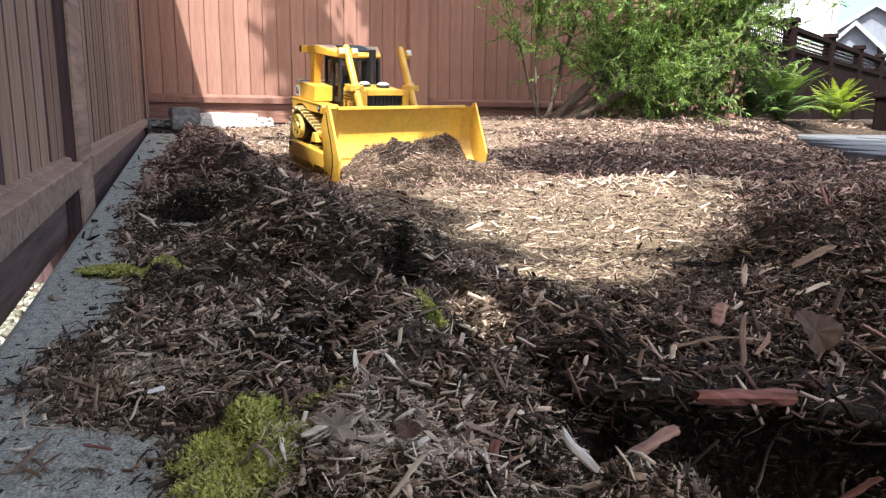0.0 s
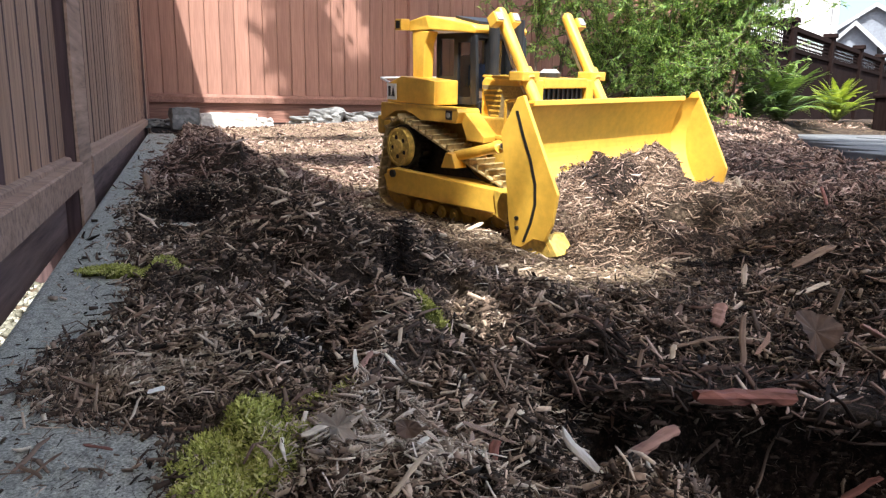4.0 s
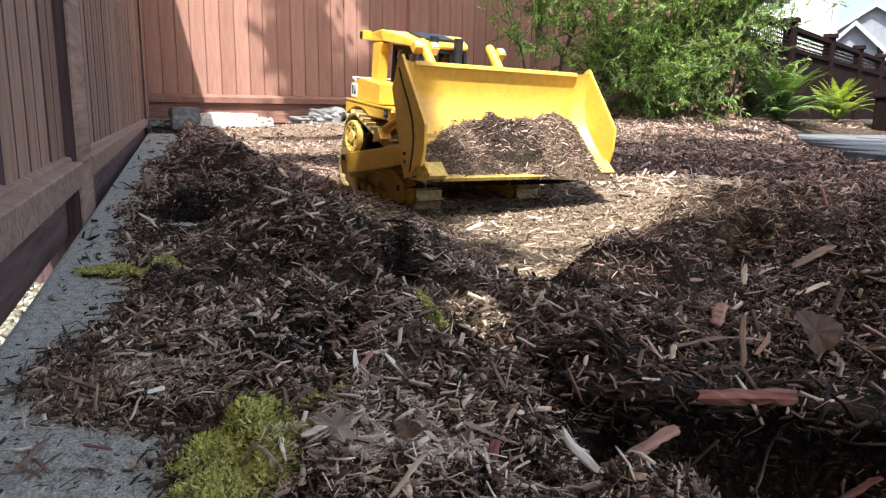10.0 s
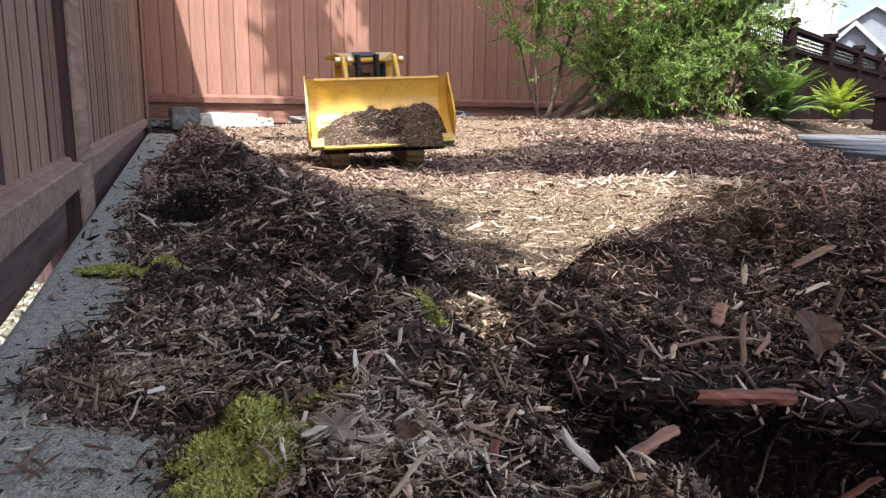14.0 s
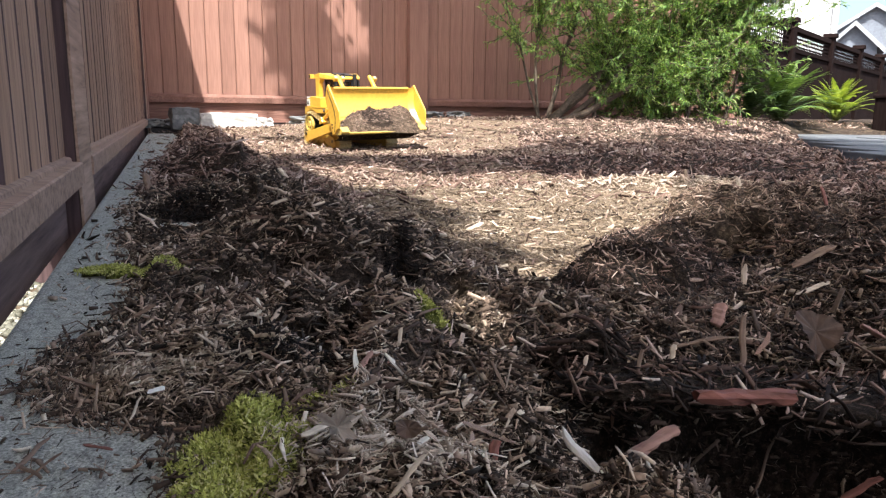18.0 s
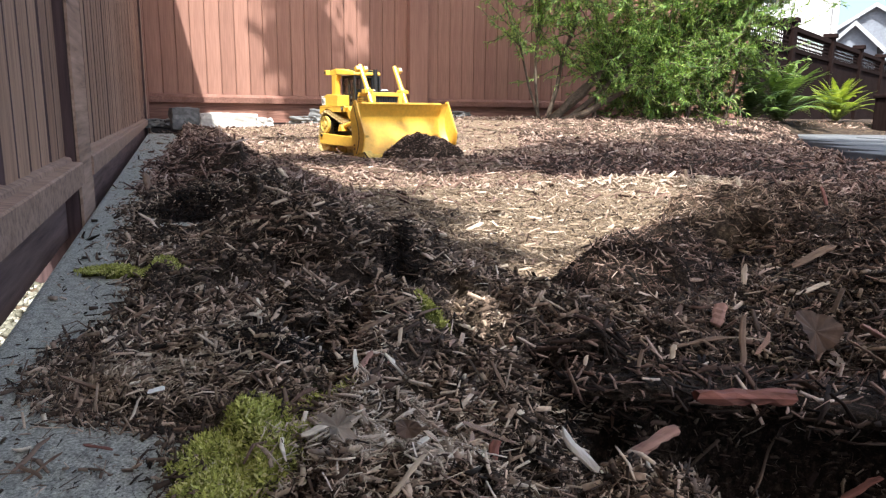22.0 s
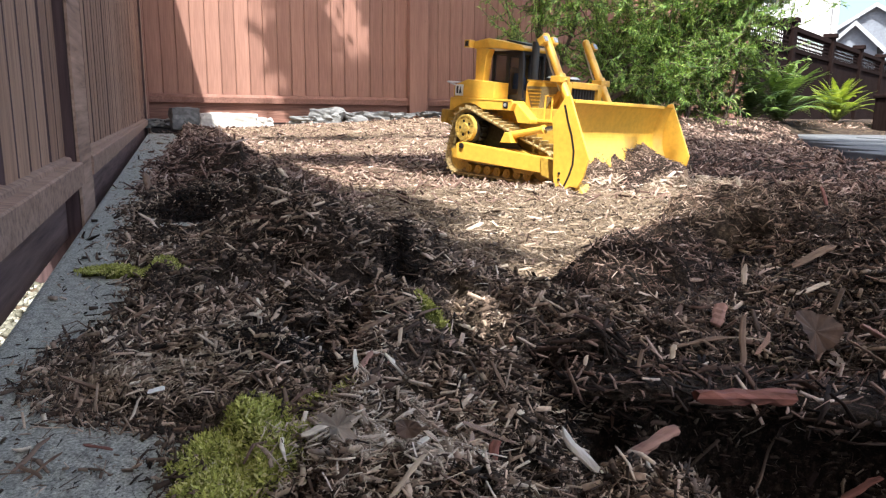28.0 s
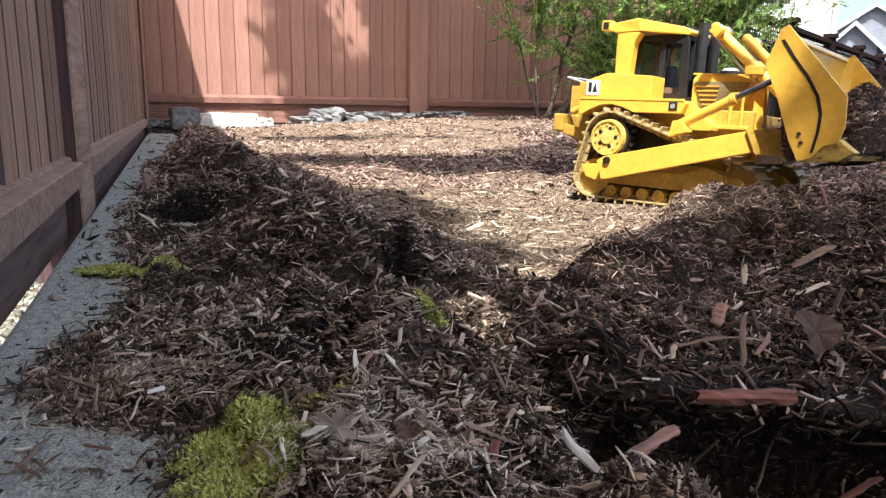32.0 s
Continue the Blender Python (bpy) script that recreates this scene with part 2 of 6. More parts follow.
def again(ob, parent, m=None, name=None):
    """Another object on the same mesh."""
    o = new(name or ob.name.split(".")[0], ob.data)
    o.parent = parent
    if m is not None:
        o.matrix_basis = m
    if "label" in ob:
        o["label"] = ob["label"]
    return o


def box(x0, x1, y0, y1, z0, z1, bevel=0.0, bm=None, m=None):
    bm = bm or bmesh.new()
    mat = Matrix.Translation(((x0 + x1) / 2, (y0 + y1) / 2, (z0 + z1) / 2)) @ Matrix.Diagonal((x1 - x0, y1 - y0, z1 - z0, 1))
    if m is not None:
        mat = m @ mat
    r = bmesh.ops.create_cube(bm, size=1, matrix=mat)
    if bevel:
        edges = list({e for v in r["verts"] for e in v.link_edges})
        bmesh.ops.bevel(bm, geom=edges, offset=bevel, segments=2, affect="EDGES", profile=0.5)
    return bm


def prism(poly, y0, y1, bevel=0.0, bm=None):
    """A plate: the outline poly in x and z, from y0 to y1."""
    bm = bm or bmesh.new()
    lo = [bm.verts.new((x, y0, z)) for x, z in poly]
    hi = [bm.verts.new((x, y1, z)) for x, z in poly]
    faces = [bm.faces.new(lo), bm.faces.new(hi[::-1])]
    n = len(poly)
    faces += [bm.faces.new((lo[i], hi[i], hi[(i + 1) % n], lo[(i + 1) % n])) for i in range(n)]
    bmesh.ops.recalc_face_normals(bm, faces=faces)
    if bevel:
        edges = list({e for f in faces for e in f.edges})
        bmesh.ops.bevel(bm, geom=edges, offset=bevel, segments=2, affect="EDGES", profile=0.5, clamp_overlap=True)
    return bm


def rod(p0, p1, r0, r1=None, seg=16, bm=None):
    bm = bm or bmesh.new()
    p0, p1 = Vector(p0), Vector(p1)
    q = (p1 - p0).to_track_quat("Z", "Y").to_matrix().to_4x4()
    bmesh.ops.create_cone(bm, cap_ends=True, segments=seg, radius1=r0, radius2=r0 if r1 is None else r1, depth=(p1 - p0).length,
                          matrix=Matrix.Translation((p0 + p1) / 2) @ q)
    return bm


def pipe(points, r, seg=8, bm=None):
    bm = bm or bmesh.new()
    for a, b in zip(points, points[1:]):
        rod(a, b, r, seg=seg, bm=bm)
    for p in points[1:-1]:
        bmesh.ops.create_icosphere(bm, subdivisions=1, radius=r * 1.02, matrix=Matrix.Translation(p))
    return bm


def mesh_from(name, verts, quads, material, smooth=False, tris=None):
    """A mesh from numpy arrays of corners and four- or three-sided faces."""
    me = bpy.data.meshes.new(name)
    n, k = (len(quads), 4) if tris is None else (len(tris), 3)
    faces = quads if tris is None else tris
    me.vertices.add(len(verts))
    me.vertices.foreach_set("co", np.asarray(verts, np.float32).ravel())
    me.loops.add(n * k)
    me.loops.foreach_set("vertex_index", np.asarray(faces, np.int32).ravel())
    me.polygons.add(n)
    me.polygons.foreach_set("loop_start", np.arange(0, n * k, k, dtype=np.int32))
    me.polygons.foreach_set("loop_total", np.full(n, k, np.int32))
    if smooth:
        me.polygons.foreach_set("use_smooth", np.ones(n, bool))
    me.update(calc_edges=True)
    me.materials.append(material)
    return me


# ---- the ground ----
def lattice(x, y, seed):
    """Smooth value noise on a unit grid."""
    xi, yi = np.floor(x).astype(np.int64), np.floor(y).astype(np.int64)
    fx, fy = x - xi, y - yi
    fx, fy = fx * fx * (3 - 2 * fx), fy * fy * (3 - 2 * fy)

    def h(i, j):
        v = np.sin(i * 127.1 + j * 311.7 + seed * 74.7) * 43758.5453
        return v - np.floor(v)
    return (h(xi, yi) * (1 - fx) + h(xi + 1, yi) * fx) * (1 - fy) + (h(xi, yi + 1) * (1 - fx) + h(xi + 1, yi + 1) * fx) * fy - 0.5


def fractal(x, y, size, octaves, seed):
    s, amp = 0, 1.0
    for k in range(octaves):
        s = s + amp * lattice(x / size + 17.3 * k, y / size - 9.1 * k, seed + k)
        size, amp = size / 2.03, amp * 0.55
    return s


def step(lo, hi, v):
    t = np.clip((v - lo) / (hi - lo), 0, 1)
    return t * t * (3 - 2 * t)


def mound(x, y, cx, cy, sx, sy, turn, height):
    c, s = math.cos(radians(turn)), math.sin(radians(turn))
    u, v = (x - cx) * c + (y - cy) * s, -(x - cx) * s + (y - cy) * c
    return height * np.exp(-((u / sx) ** 2 + (v / sy) ** 2))


MOUNDS = [  # x, y, half-lengths, turn, height: heaps, then hollows
    (0.15, 0.86, 0.10, 0.08, -47, -0.012), (0.04, 1.10, 0.22, 0.24, 0, -0.013),
    (0.52, 0.72, 0.15, 0.12, 20, 0.036), (0.56, 0.80, 0.06, 0.06, 0, 0.050), (0.76, 1.0, 0.20, 0.20, 0, 0.03),
    (0.26, 0.44, 0.13, 0.09, 0, 0.020), (0.42, 0.52, 0.12, 0.12, 0, 0.03),
    (-0.05, 0.48, 0.09, 0.07, 0, 0.014), (-0.13, 0.62, 0.08, 0.12, 20, 0.010),
    (0.42, 1.36, 0.26, 0.045, 4, 0.028), (0.20, 1.62, 0.10, 0.06, 0, 0.014), (0.75, 2.1, 0.7, 0.22, 0, 0.022),
    (0.18, 0.295, 0.075, 0.035, 0, -0.05), (0.085, 0.335, 0.018, 0.022, 0, -0.045), (0.10, 0.72, 0.13, 0.10, 30, -0.018),
    (-0.36, 1.03, 0.05, 0.035, 20, 0.018), (-0.285, 0.93, 0.03, 0.05, 0, 0.014), (0.37, 0.76, 0.025, 0.04, 0, 0.026),
    (0.62, 0.98, 0.07, 0.05, 20, 0.012)]


PITS = [(0.178, 0.280, 0.103, 0.080, 8, 0.27), (0.082, 0.345, 0.016, 0.018, 0, 0.05), (-0.034, 0.535, 0.013, 0.048, 4, 0.07), (-0.037, 0.615, 0.032, 0.028, 0, -0.014),
        (-0.335, 0.895, 0.040, 0.052, 10, 0.006), (-0.35, 0.985, 0.05, 0.03, 20, -0.022), (-0.09, 0.40, 0.03, 0.014, -20, 0.03), (0.292, 0.705, 0.036, 0.024, 40, 0.055)]
TUFTS = [(-0.082, 0.276, 0.026, 0.028), (-0.078, 0.244, 0.020, 0.022), (-0.052, 0.308, 0.010, 0.007), (-0.290, 0.604, 0.030, 0.008), (-0.245, 0.602, 0.02, 0.010), (-0.006, 0.452, 0.010, 0.012)]


def mossiness(x, y):
    m = 0
    for cx, cy, sx, sy in TUFTS:
        m = np.maximum(m, np.exp(-(((x - cx) / sx) ** 2 + ((y - cy) / sy) ** 2) ** 1.5))
    return np.clip(m * (1.0 + 0.9 * fractal(x, y, 0.012, 2, 51)), 0, 1)


def kerb_edge(a):
    """How far the mulch reaches over the kerb."""
    return np.interp(a, [0.2, 0.32, 0.36, 0.40, 0.47, 0.54, 0.66, 0.80, 0.97, 1.36, 1.87, 2.6, 3.4, 4.4], [0.0, -0.005, -0.055, -0.072, -0.065, -0.048, -0.040, -0.058, -0.068, -0.058, -0.045, -0.005, 0.035, 0.07])


def crease(x, y):
    """1 in the narrow clefts between clumps of mulch."""
    return np.clip(1 - np.abs(fractal(x, y, 0.075, 3, 71)) / 0.07, 0, 1)


def height(x, y, fine=True):
    a, b = D2.x * x + D2.y * y, N2.x * x + N2.y * y
    # the far bed rises to the back fence, more so towards the right
    z = step(2.4, 4.8, y) * (0.035 + 0.075 * step(-1.6, 0.2, x)) * (1 - 0.85 * step(0.42, 0.52, x / np.maximum(y, 0.1)) * (1 - step(4.4, 4.9, y)))
    z = z + (0.012 * fractal(x, y, 0.8, 3, 3) + 0.022 * fractal(x, y, 0.22, 4, 13) * (0.25 + 0.75 * step(-0.25, 0.35, x - 0.1 * y))) * step(1.2, 2.2, y)
    # the bed falls away to the paving
    z = z - 0.05 * step(-0.10, 0.12, x - 1.42 - 0.35 * (y - 2.35)) * step(1.9, 2.3, y) * (1 - step(4.9, 5.2, y))
    # the bank along the kerb
    crest = 0.13 + 0.03 * np.sin(a * 2.3)
    bank = np.exp(-((b - crest) / (0.078 + 0.015 * np.sin(a * 3.1 + 1))) ** 2)
    z = z + bank * (0.040 + 0.010 * np.sin(a * 4.0 + 0.6)) * (1 - 0.8 * step(0.9, 2.8, a)) * step(0.36, 0.62, a)
    for mo in MOUNDS:
        z = z + mound(x, y, *mo)
    loose = np.clip(0.35 + bank * 0.8 + step(0.0, 0.06, z) * 0.6, 0.25, 1.0)
    near = 1 - step(1.3, 2.6, y)
    rough = 1 - 0.8 * step(0.2, 0.3, b) * step(0.50, 0.58, y) * (1 - step(0.0, 0.06, x - np.interp(y, [0.54, 0.60, 0.75, 0.94, 1.29, 1.5], [0.10, 0.19, 0.30, 0.38, 0.53, 0.70])))
    z = z + loose * 0.044 * fractal(x, y, 0.10, 4, 11) * (0.3 + 0.7 * near) * rough
    if fine:
        z = z + loose * (0.034 * fractal(x, y, 0.032, 3, 29) - 0.030 * crease(x, y)) * near * rough
    # the kerb's bed and the lower land behind the side fence
    edge = kerb_edge(a)
    z = z + 0.010 * step(-0.01, 0.03, b - edge) * (1 - step(0.10, 0.2, b)) - 0.07 * (1 - step(-0.012, 0.03, b - edge)) * (b < 0.12)
    z = np.where(b < -0.097, -0.085 + 0.01 * fractal(x, y, 0.1, 3, 5), z)
    for px, py, sx, sy, turn, deep in PITS:
        c, s = math.cos(radians(turn)), math.sin(radians(turn))
        u, v = ((x - px) * c + (y - py) * s) / sx, (-(x - px) * s + (y - py) * c) / sy
        z = z - deep * np.exp(-(u * u + v * v) ** 3)
    g = mossiness(x, y)
    z = np.where(g > 0.25, np.maximum(z, 0.002 + 0.008 * g), z)
    z = np.where(a > 5.06, 0.10 + 0.0 * z, z)
    return z


def dry_sunlit(x, y):
    """1 on pale dry fines, 0 on dark mulch, with shade and sun painted in."""
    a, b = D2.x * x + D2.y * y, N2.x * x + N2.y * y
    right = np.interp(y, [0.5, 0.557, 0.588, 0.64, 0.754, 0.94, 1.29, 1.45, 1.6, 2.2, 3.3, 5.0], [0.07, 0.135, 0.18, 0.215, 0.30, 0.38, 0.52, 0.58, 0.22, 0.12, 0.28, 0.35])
    # the edge in b follows the side fence's shadow, painted as darker bed
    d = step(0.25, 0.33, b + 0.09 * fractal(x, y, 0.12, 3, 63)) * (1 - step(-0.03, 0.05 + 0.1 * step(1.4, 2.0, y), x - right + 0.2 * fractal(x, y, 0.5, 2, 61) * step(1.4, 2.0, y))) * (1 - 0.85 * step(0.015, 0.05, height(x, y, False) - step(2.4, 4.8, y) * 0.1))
    # the dark band and paler far strip hold shade and sun as well
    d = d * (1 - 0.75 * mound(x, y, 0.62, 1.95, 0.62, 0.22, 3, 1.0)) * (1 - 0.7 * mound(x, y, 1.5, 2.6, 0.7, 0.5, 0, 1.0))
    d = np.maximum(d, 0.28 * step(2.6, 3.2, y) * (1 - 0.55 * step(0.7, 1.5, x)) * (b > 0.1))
    # the spot at (0.02, 0.52) paints a sun patch in pale fines
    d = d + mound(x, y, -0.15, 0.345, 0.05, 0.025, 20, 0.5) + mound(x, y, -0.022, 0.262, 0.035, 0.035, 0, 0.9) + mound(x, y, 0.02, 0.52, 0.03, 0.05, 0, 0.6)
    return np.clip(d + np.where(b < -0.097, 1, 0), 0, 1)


def heap_shade(x, y):
    """1 where darker chips paint the right-hand heap's shade, and along the bank's crest."""
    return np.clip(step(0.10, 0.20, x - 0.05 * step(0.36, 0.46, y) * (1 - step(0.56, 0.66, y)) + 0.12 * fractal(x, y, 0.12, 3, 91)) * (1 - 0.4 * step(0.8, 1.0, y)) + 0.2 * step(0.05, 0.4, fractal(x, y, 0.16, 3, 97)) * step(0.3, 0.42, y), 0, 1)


def strew(name, label, seed, count, cx, cy, sx, sy, turn, size, material, tilt=0.6):
    """A patch of loose pieces about one spot."""
    rng = np.random.default_rng(seed)
    c, s = math.cos(radians(turn)), math.sin(radians(turn))
    u, v = rng.normal(0, sx, count), rng.normal(0, sy, count)
    x, y = cx + u * c - v * s, cy + u * s + v * c
    length = np.clip(rng.lognormal(math.log(size), 0.5, count), size * 0.3, size * 3)
    width = length * np.clip(rng.lognormal(math.log(0.10), 0.45, count), 0.04, 0.4)
    vv, q = slivers(np.stack([x, y, height(x, y) + rng.uniform(0, 0.004, count)], 1), ground_normal(x, y), rng.uniform(0, 6.283, count), length, width, width * rng.uniform(0.15, 0.4, count), rng, 0.5, tilt)
    return tagged(new(name, mesh_from(name, vv, q, material)), label, "mulch", kind="stuff")


def build_ground():
    n_ang, n_rad = 640, 290
    u = np.linspace(-1, 1, n_ang)
    ang = np.sign(u) * (np.abs(u) * 0.62 + np.abs(u) ** 5 * (math.pi - 0.62))
    rad = 0.06 * (70 / 0.06) ** (np.linspace(0, 1, n_rad) ** 1.25)
    rad = np.append(rad, [300, 1500])
    A, R = np.meshgrid(ang, rad)
    x, y = np.sin(A) * R, np.cos(A) * R
    z = height(x, y)
    z = np.where(R > 12, -0.1, z)
    n_rad = len(rad)
    i = np.arange(n_rad - 1)[:, None] * n_ang + np.arange(n_ang - 1)[None]
    quads = np.stack([i, i + 1, i + 1 + n_ang, i + n_ang], -1).reshape(-1, 4)[:, ::-1]
    me = mesh_from("ground", np.stack([x, y, z], -1).reshape(-1, 3), quads, SOIL, True)
    # dry fines together with the painted shade edges
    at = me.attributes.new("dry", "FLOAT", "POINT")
    at.data.foreach_set("value", dry_sunlit(x, y).astype(np.float32).ravel())
    at = me.attributes.new("moss", "FLOAT", "POINT")
    at.data.foreach_set("value", mossiness(x, y).astype(np.float32).ravel())
    return tagged(new("ground", me), "dark mulch and soil bed with a pale dug-out flat", "ground", kind="structure")


def slivers(pos, normal, yaw, length, width, thick, rng, lift=0.35, tilt=0.35, bend=0.15, simple=False):
    """Split-wood slivers: bent, tapered six-sided strips, as arrays of corners and quads."""
    n = len(pos)
    w = normal + rng.normal(0, tilt, (n, 3))
    w /= np.linalg.norm(w, axis=1)[:, None]
    d = np.stack([np.cos(yaw), np.sin(yaw), np.zeros(n)], 1)
    d -= w * (d * w).sum(1)[:, None]
    d /= np.linalg.norm(d, axis=1)[:, None]
    s = np.cross(w, d)
    L, Wd, T = length[:, None], width[:, None], thick[:, None]
    bow = rng.normal(0, bend, n)[:, None] * L
    ends = []
    for f, taper in ((-0.5, 1.0), (0.5, 0.7)) if simple else ((-0.5, 0.8), (0.08, 1.0), (0.5, 0.65)):
        tw = rng.uniform(0.6, 1.15, n)[:, None] * taper
        c = pos + w * (thick[:, None] * lift) + d * (L * f) + w * (bow * (0.25 - f * f)) + s * (rng.normal(0, 0.06, n)[:, None] * L)
        for su, sv in ((-1, -1), (1, -1), (1, 1), (-1, 1)):
            ends.append(c + s * (su * Wd * 0.5 * tw) + w * (sv * T * 0.5 * tw))
    v = np.stack(ends, 1)
    last, rows = (4, (0,)) if simple else (8, (0, 4))
    base = np.array([(0, 3, 2, 1), (last, last + 1, last + 2, last + 3)] + [(r + i, r + (i + 1) % 4, r + 4 + (i + 1) % 4, r + 4 + i) for r in rows for i in range(4)])
    q = base[None] + (last + 4) * np.arange(n)[:, None, None]
    return v.reshape(-1, 3), q.reshape(-1, 4)


def ground_normal(x, y):
    e = 0.006
    gx = (height(x + e, y, False) - height(x - e, y, False)) / (2 * e)
    gy = (height(x, y + e, False) - height(x, y - e, False)) / (2 * e)
    n = np.stack([-gx, -gy, np.ones_like(gx)], 1)
    return n / np.linalg.norm(n, axis=1)[:, None]


def scatter(name, label, seed, count, y0, y1, size, want_dry, material, wide=0.78, tilt=0.35, grow=0.0, simple=False, slim=0.12, clump=False, moist=None, curl=0.15):
    """Loose slivers strewn over the bed between two depths, thinner with depth."""
    rng = np.random.default_rng(seed)
    y = y0 * (y1 / y0) ** rng.uniform(0, 1, count)
    x = y * rng.uniform(-wide, wide, count)
    a, b = D2.x * x + D2.y * y, N2.x * x + N2.y * y
    bare = 1 - step(-0.02, 0.025, b - kerb_edge(a) + 0.03 * lattice(a / 0.11, b / 0.3, 7))
    keep = (b > -0.095) & (a < 5.0) & (rng.uniform(0, 1, count) > bare * 0.98)
    keep &= (x < 1.40 + 0.35 * (y - 2.35) + 0.05 * lattice(x / 0.1, y / 0.1, 3)) | (y < 2.15) | (y > 4.95)
    dry = dry_sunlit(x, y)
    keep &= rng.uniform(0, 1, count) < (dry if want_dry else 1 - 0.85 * dry)
    keep &= rng.uniform(0, 1, count) > mossiness(x, y) * 1.2
    for px, py, sx, sy, turn, deep in PITS:
        if deep < 0:
            continue
        keep &= ((x - px) / sx) ** 2 + ((y - py) / sy) ** 2 > rng.uniform(0.85 if deep > 0.2 else 0.5, 1.15, count)
    if moist is not None:
        shade_share = heap_shade(x, y)
        keep &= rng.uniform(0, 1, count) < (shade_share if moist else 1 - shade_share)
    if clump:
        keep &= rng.uniform(0, 1, count) > 0.75 * crease(x, y) * (1 - step(0.9, 1.3, y))
        keep &= rng.uniform(0, 1, count) < 0.12 + 0.25 * step(0.6, 0.8, y) + 1.0 * step(-0.22, 0.2, fractal(x, y, 0.055, 3, 83))
    x, y = x[keep], y[keep]
    n = len(x)
    length = np.clip(rng.lognormal(math.log(size), 0.6, n), size * 0.25, size * 4.0) * np.clip(y / 0.5, 0.3, 1.0) ** 0.7 * np.clip(y / 0.5, 1.0, 2.4) ** grow
    width = np.minimum(length * np.clip(rng.lognormal(math.log(slim), 0.55, n), 0.05, 0.8), 0.0022 + 0.0025 * y)
    thick = width * rng.uniform(0.15, 0.5, n)
    pos = np.stack([x, y, height(x, y)], 1)
    nb = N2.x * x + N2.y * y
    pos[:, 2] = np.where((nb < 0.10) & (pos[:, 2] < 0.001), 0.001, pos[:, 2]) + rng.uniform(0, 0.35, n) * width
    v, q = slivers(pos, ground_normal(x, y), rng.uniform(0, 6.283, n), length, width, thick, rng, 0.4, tilt, curl, simple)
    return tagged(new(name, mesh_from(name, v, q, material)), label, "mulch", kind="stuff")


GROUND = build_ground()

# ---- kerb, fences ----
curb = part("concrete_kerb", box(-1.2, 4.55, -0.115, 0.107, -0.25, 0.0, 0.006), CONCRETE)
curb.matrix_world = FRAME
tagged(curb, "weathered grey concrete kerb with moss stains", "kerb", kind="structure")


def fence_panel(parent, length, board, z0, z1, thick, material, seed, groove=0.003, gap=0.0012, halves=False):
    """Tongue-and-groove boards along x, each its own mesh object on one of three shapes."""
    n = round(length / board)
    w = length / n
    shapes = []
    for k in range(3):
        bm = box(-w / 2 + gap, w / 2 - gap, -thick / 2, thick / 2, z0, z1)
        if halves:
            bm = box(0.0006, w / 2 - gap, -thick / 2, thick / 2, z0, z1, bm=box(-w / 2 + gap, -0.0006, -thick / 2, thick / 2, z0, z1))
        ed = [e for e in bm.edges if abs(e.verts[0].co.z - e.verts[1].co.z) > 0.1]
        bmesh.ops.bevel(bm, geom=ed, offset=groove, segments=1, affect="EDGES")
        for v in bm.verts:
            v.co.z += 0.002 * (k - 1)
        # edge faces take the dark post colour, painting in the grooves' shade
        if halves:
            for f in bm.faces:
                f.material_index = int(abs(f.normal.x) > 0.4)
        me = bpy.data.meshes.new("board")
        bm.to_mesh(me)
        bm.free()
        me.materials.append(material)
        me.materials.append(POST_STAIN_GROOVE_SHADE)
        shapes.append(me)
    rnd = random.Random(seed)
    for i in range(n):
        o = new("board", rnd.choice(shapes))
        o.parent = parent
        o.location = ((i + 0.5) * w, rnd.uniform(-0.0008, 0.0008), 0)


def back_fence():
    root = tagged(new("wall_back_fence"), "red-brown stained timber fence with tongue-and-groove boards", "fence", kind="structure")
    root.matrix_world = Matrix.Translation(place(5.0, -0.12, 0)) @ pose(0, 0, 0, 0, 0, TURN - 90)
    # x runs to the right along the fence, -y faces the camera
    posts = (-0.05, 1.83, 3.78, 4.75)
    for i, px in enumerate(posts):
        part("post", box(px - 0.07, px + 0.07, -0.075, 0.065, -0.2, 1.72, 0.004), FENCE, root)
    for x0, x1 in zip(posts, posts[1:]):
        pan = part("panel", box(0, x1 - x0 - 0.139, 0.012, 0.02, 0.16, 1.64), FENCE, root)
        pan.location = (x0 + 0.0695, 0.0, 0)
        fence_panel(pan, x1 - x0 - 0.139, 0.0935, 0.165, 1.64, 0.018, FENCE, i)
        part("bottom_rail", prism([(0.045, 0.186), (0.045, 0.222), (0.03, 0.232), (0.011, 0.240), (0.011, 0.186)], x0 + 0.0695, x1 - 0.0695), FENCE_RAIL, root).matrix_basis = pose(0, 0, 0, 0, 0, -90)
        part("kick_board", box(x0 + 0.0695, x1 - 0.0695, -0.0185, -0.0095, 0.06, 0.185, 0.002), FENCE_RAIL, root)
        part("top_rail", box(x0 + 0.0695, x1 - 0.0695, -0.03, 0.03, 1.64, 1.70, 0.003), FENCE_RAIL, root)


# openings added out of view that throw sun patches on the near mulch
SUN_GAPS = ((-0.425, -0.325, 1.415, 1.565), (-0.468, -0.428, 1.385, 1.46), (-0.525, -0.49, 1.49, 1.56), (-0.30, -0.27, 1.56, 1.61))


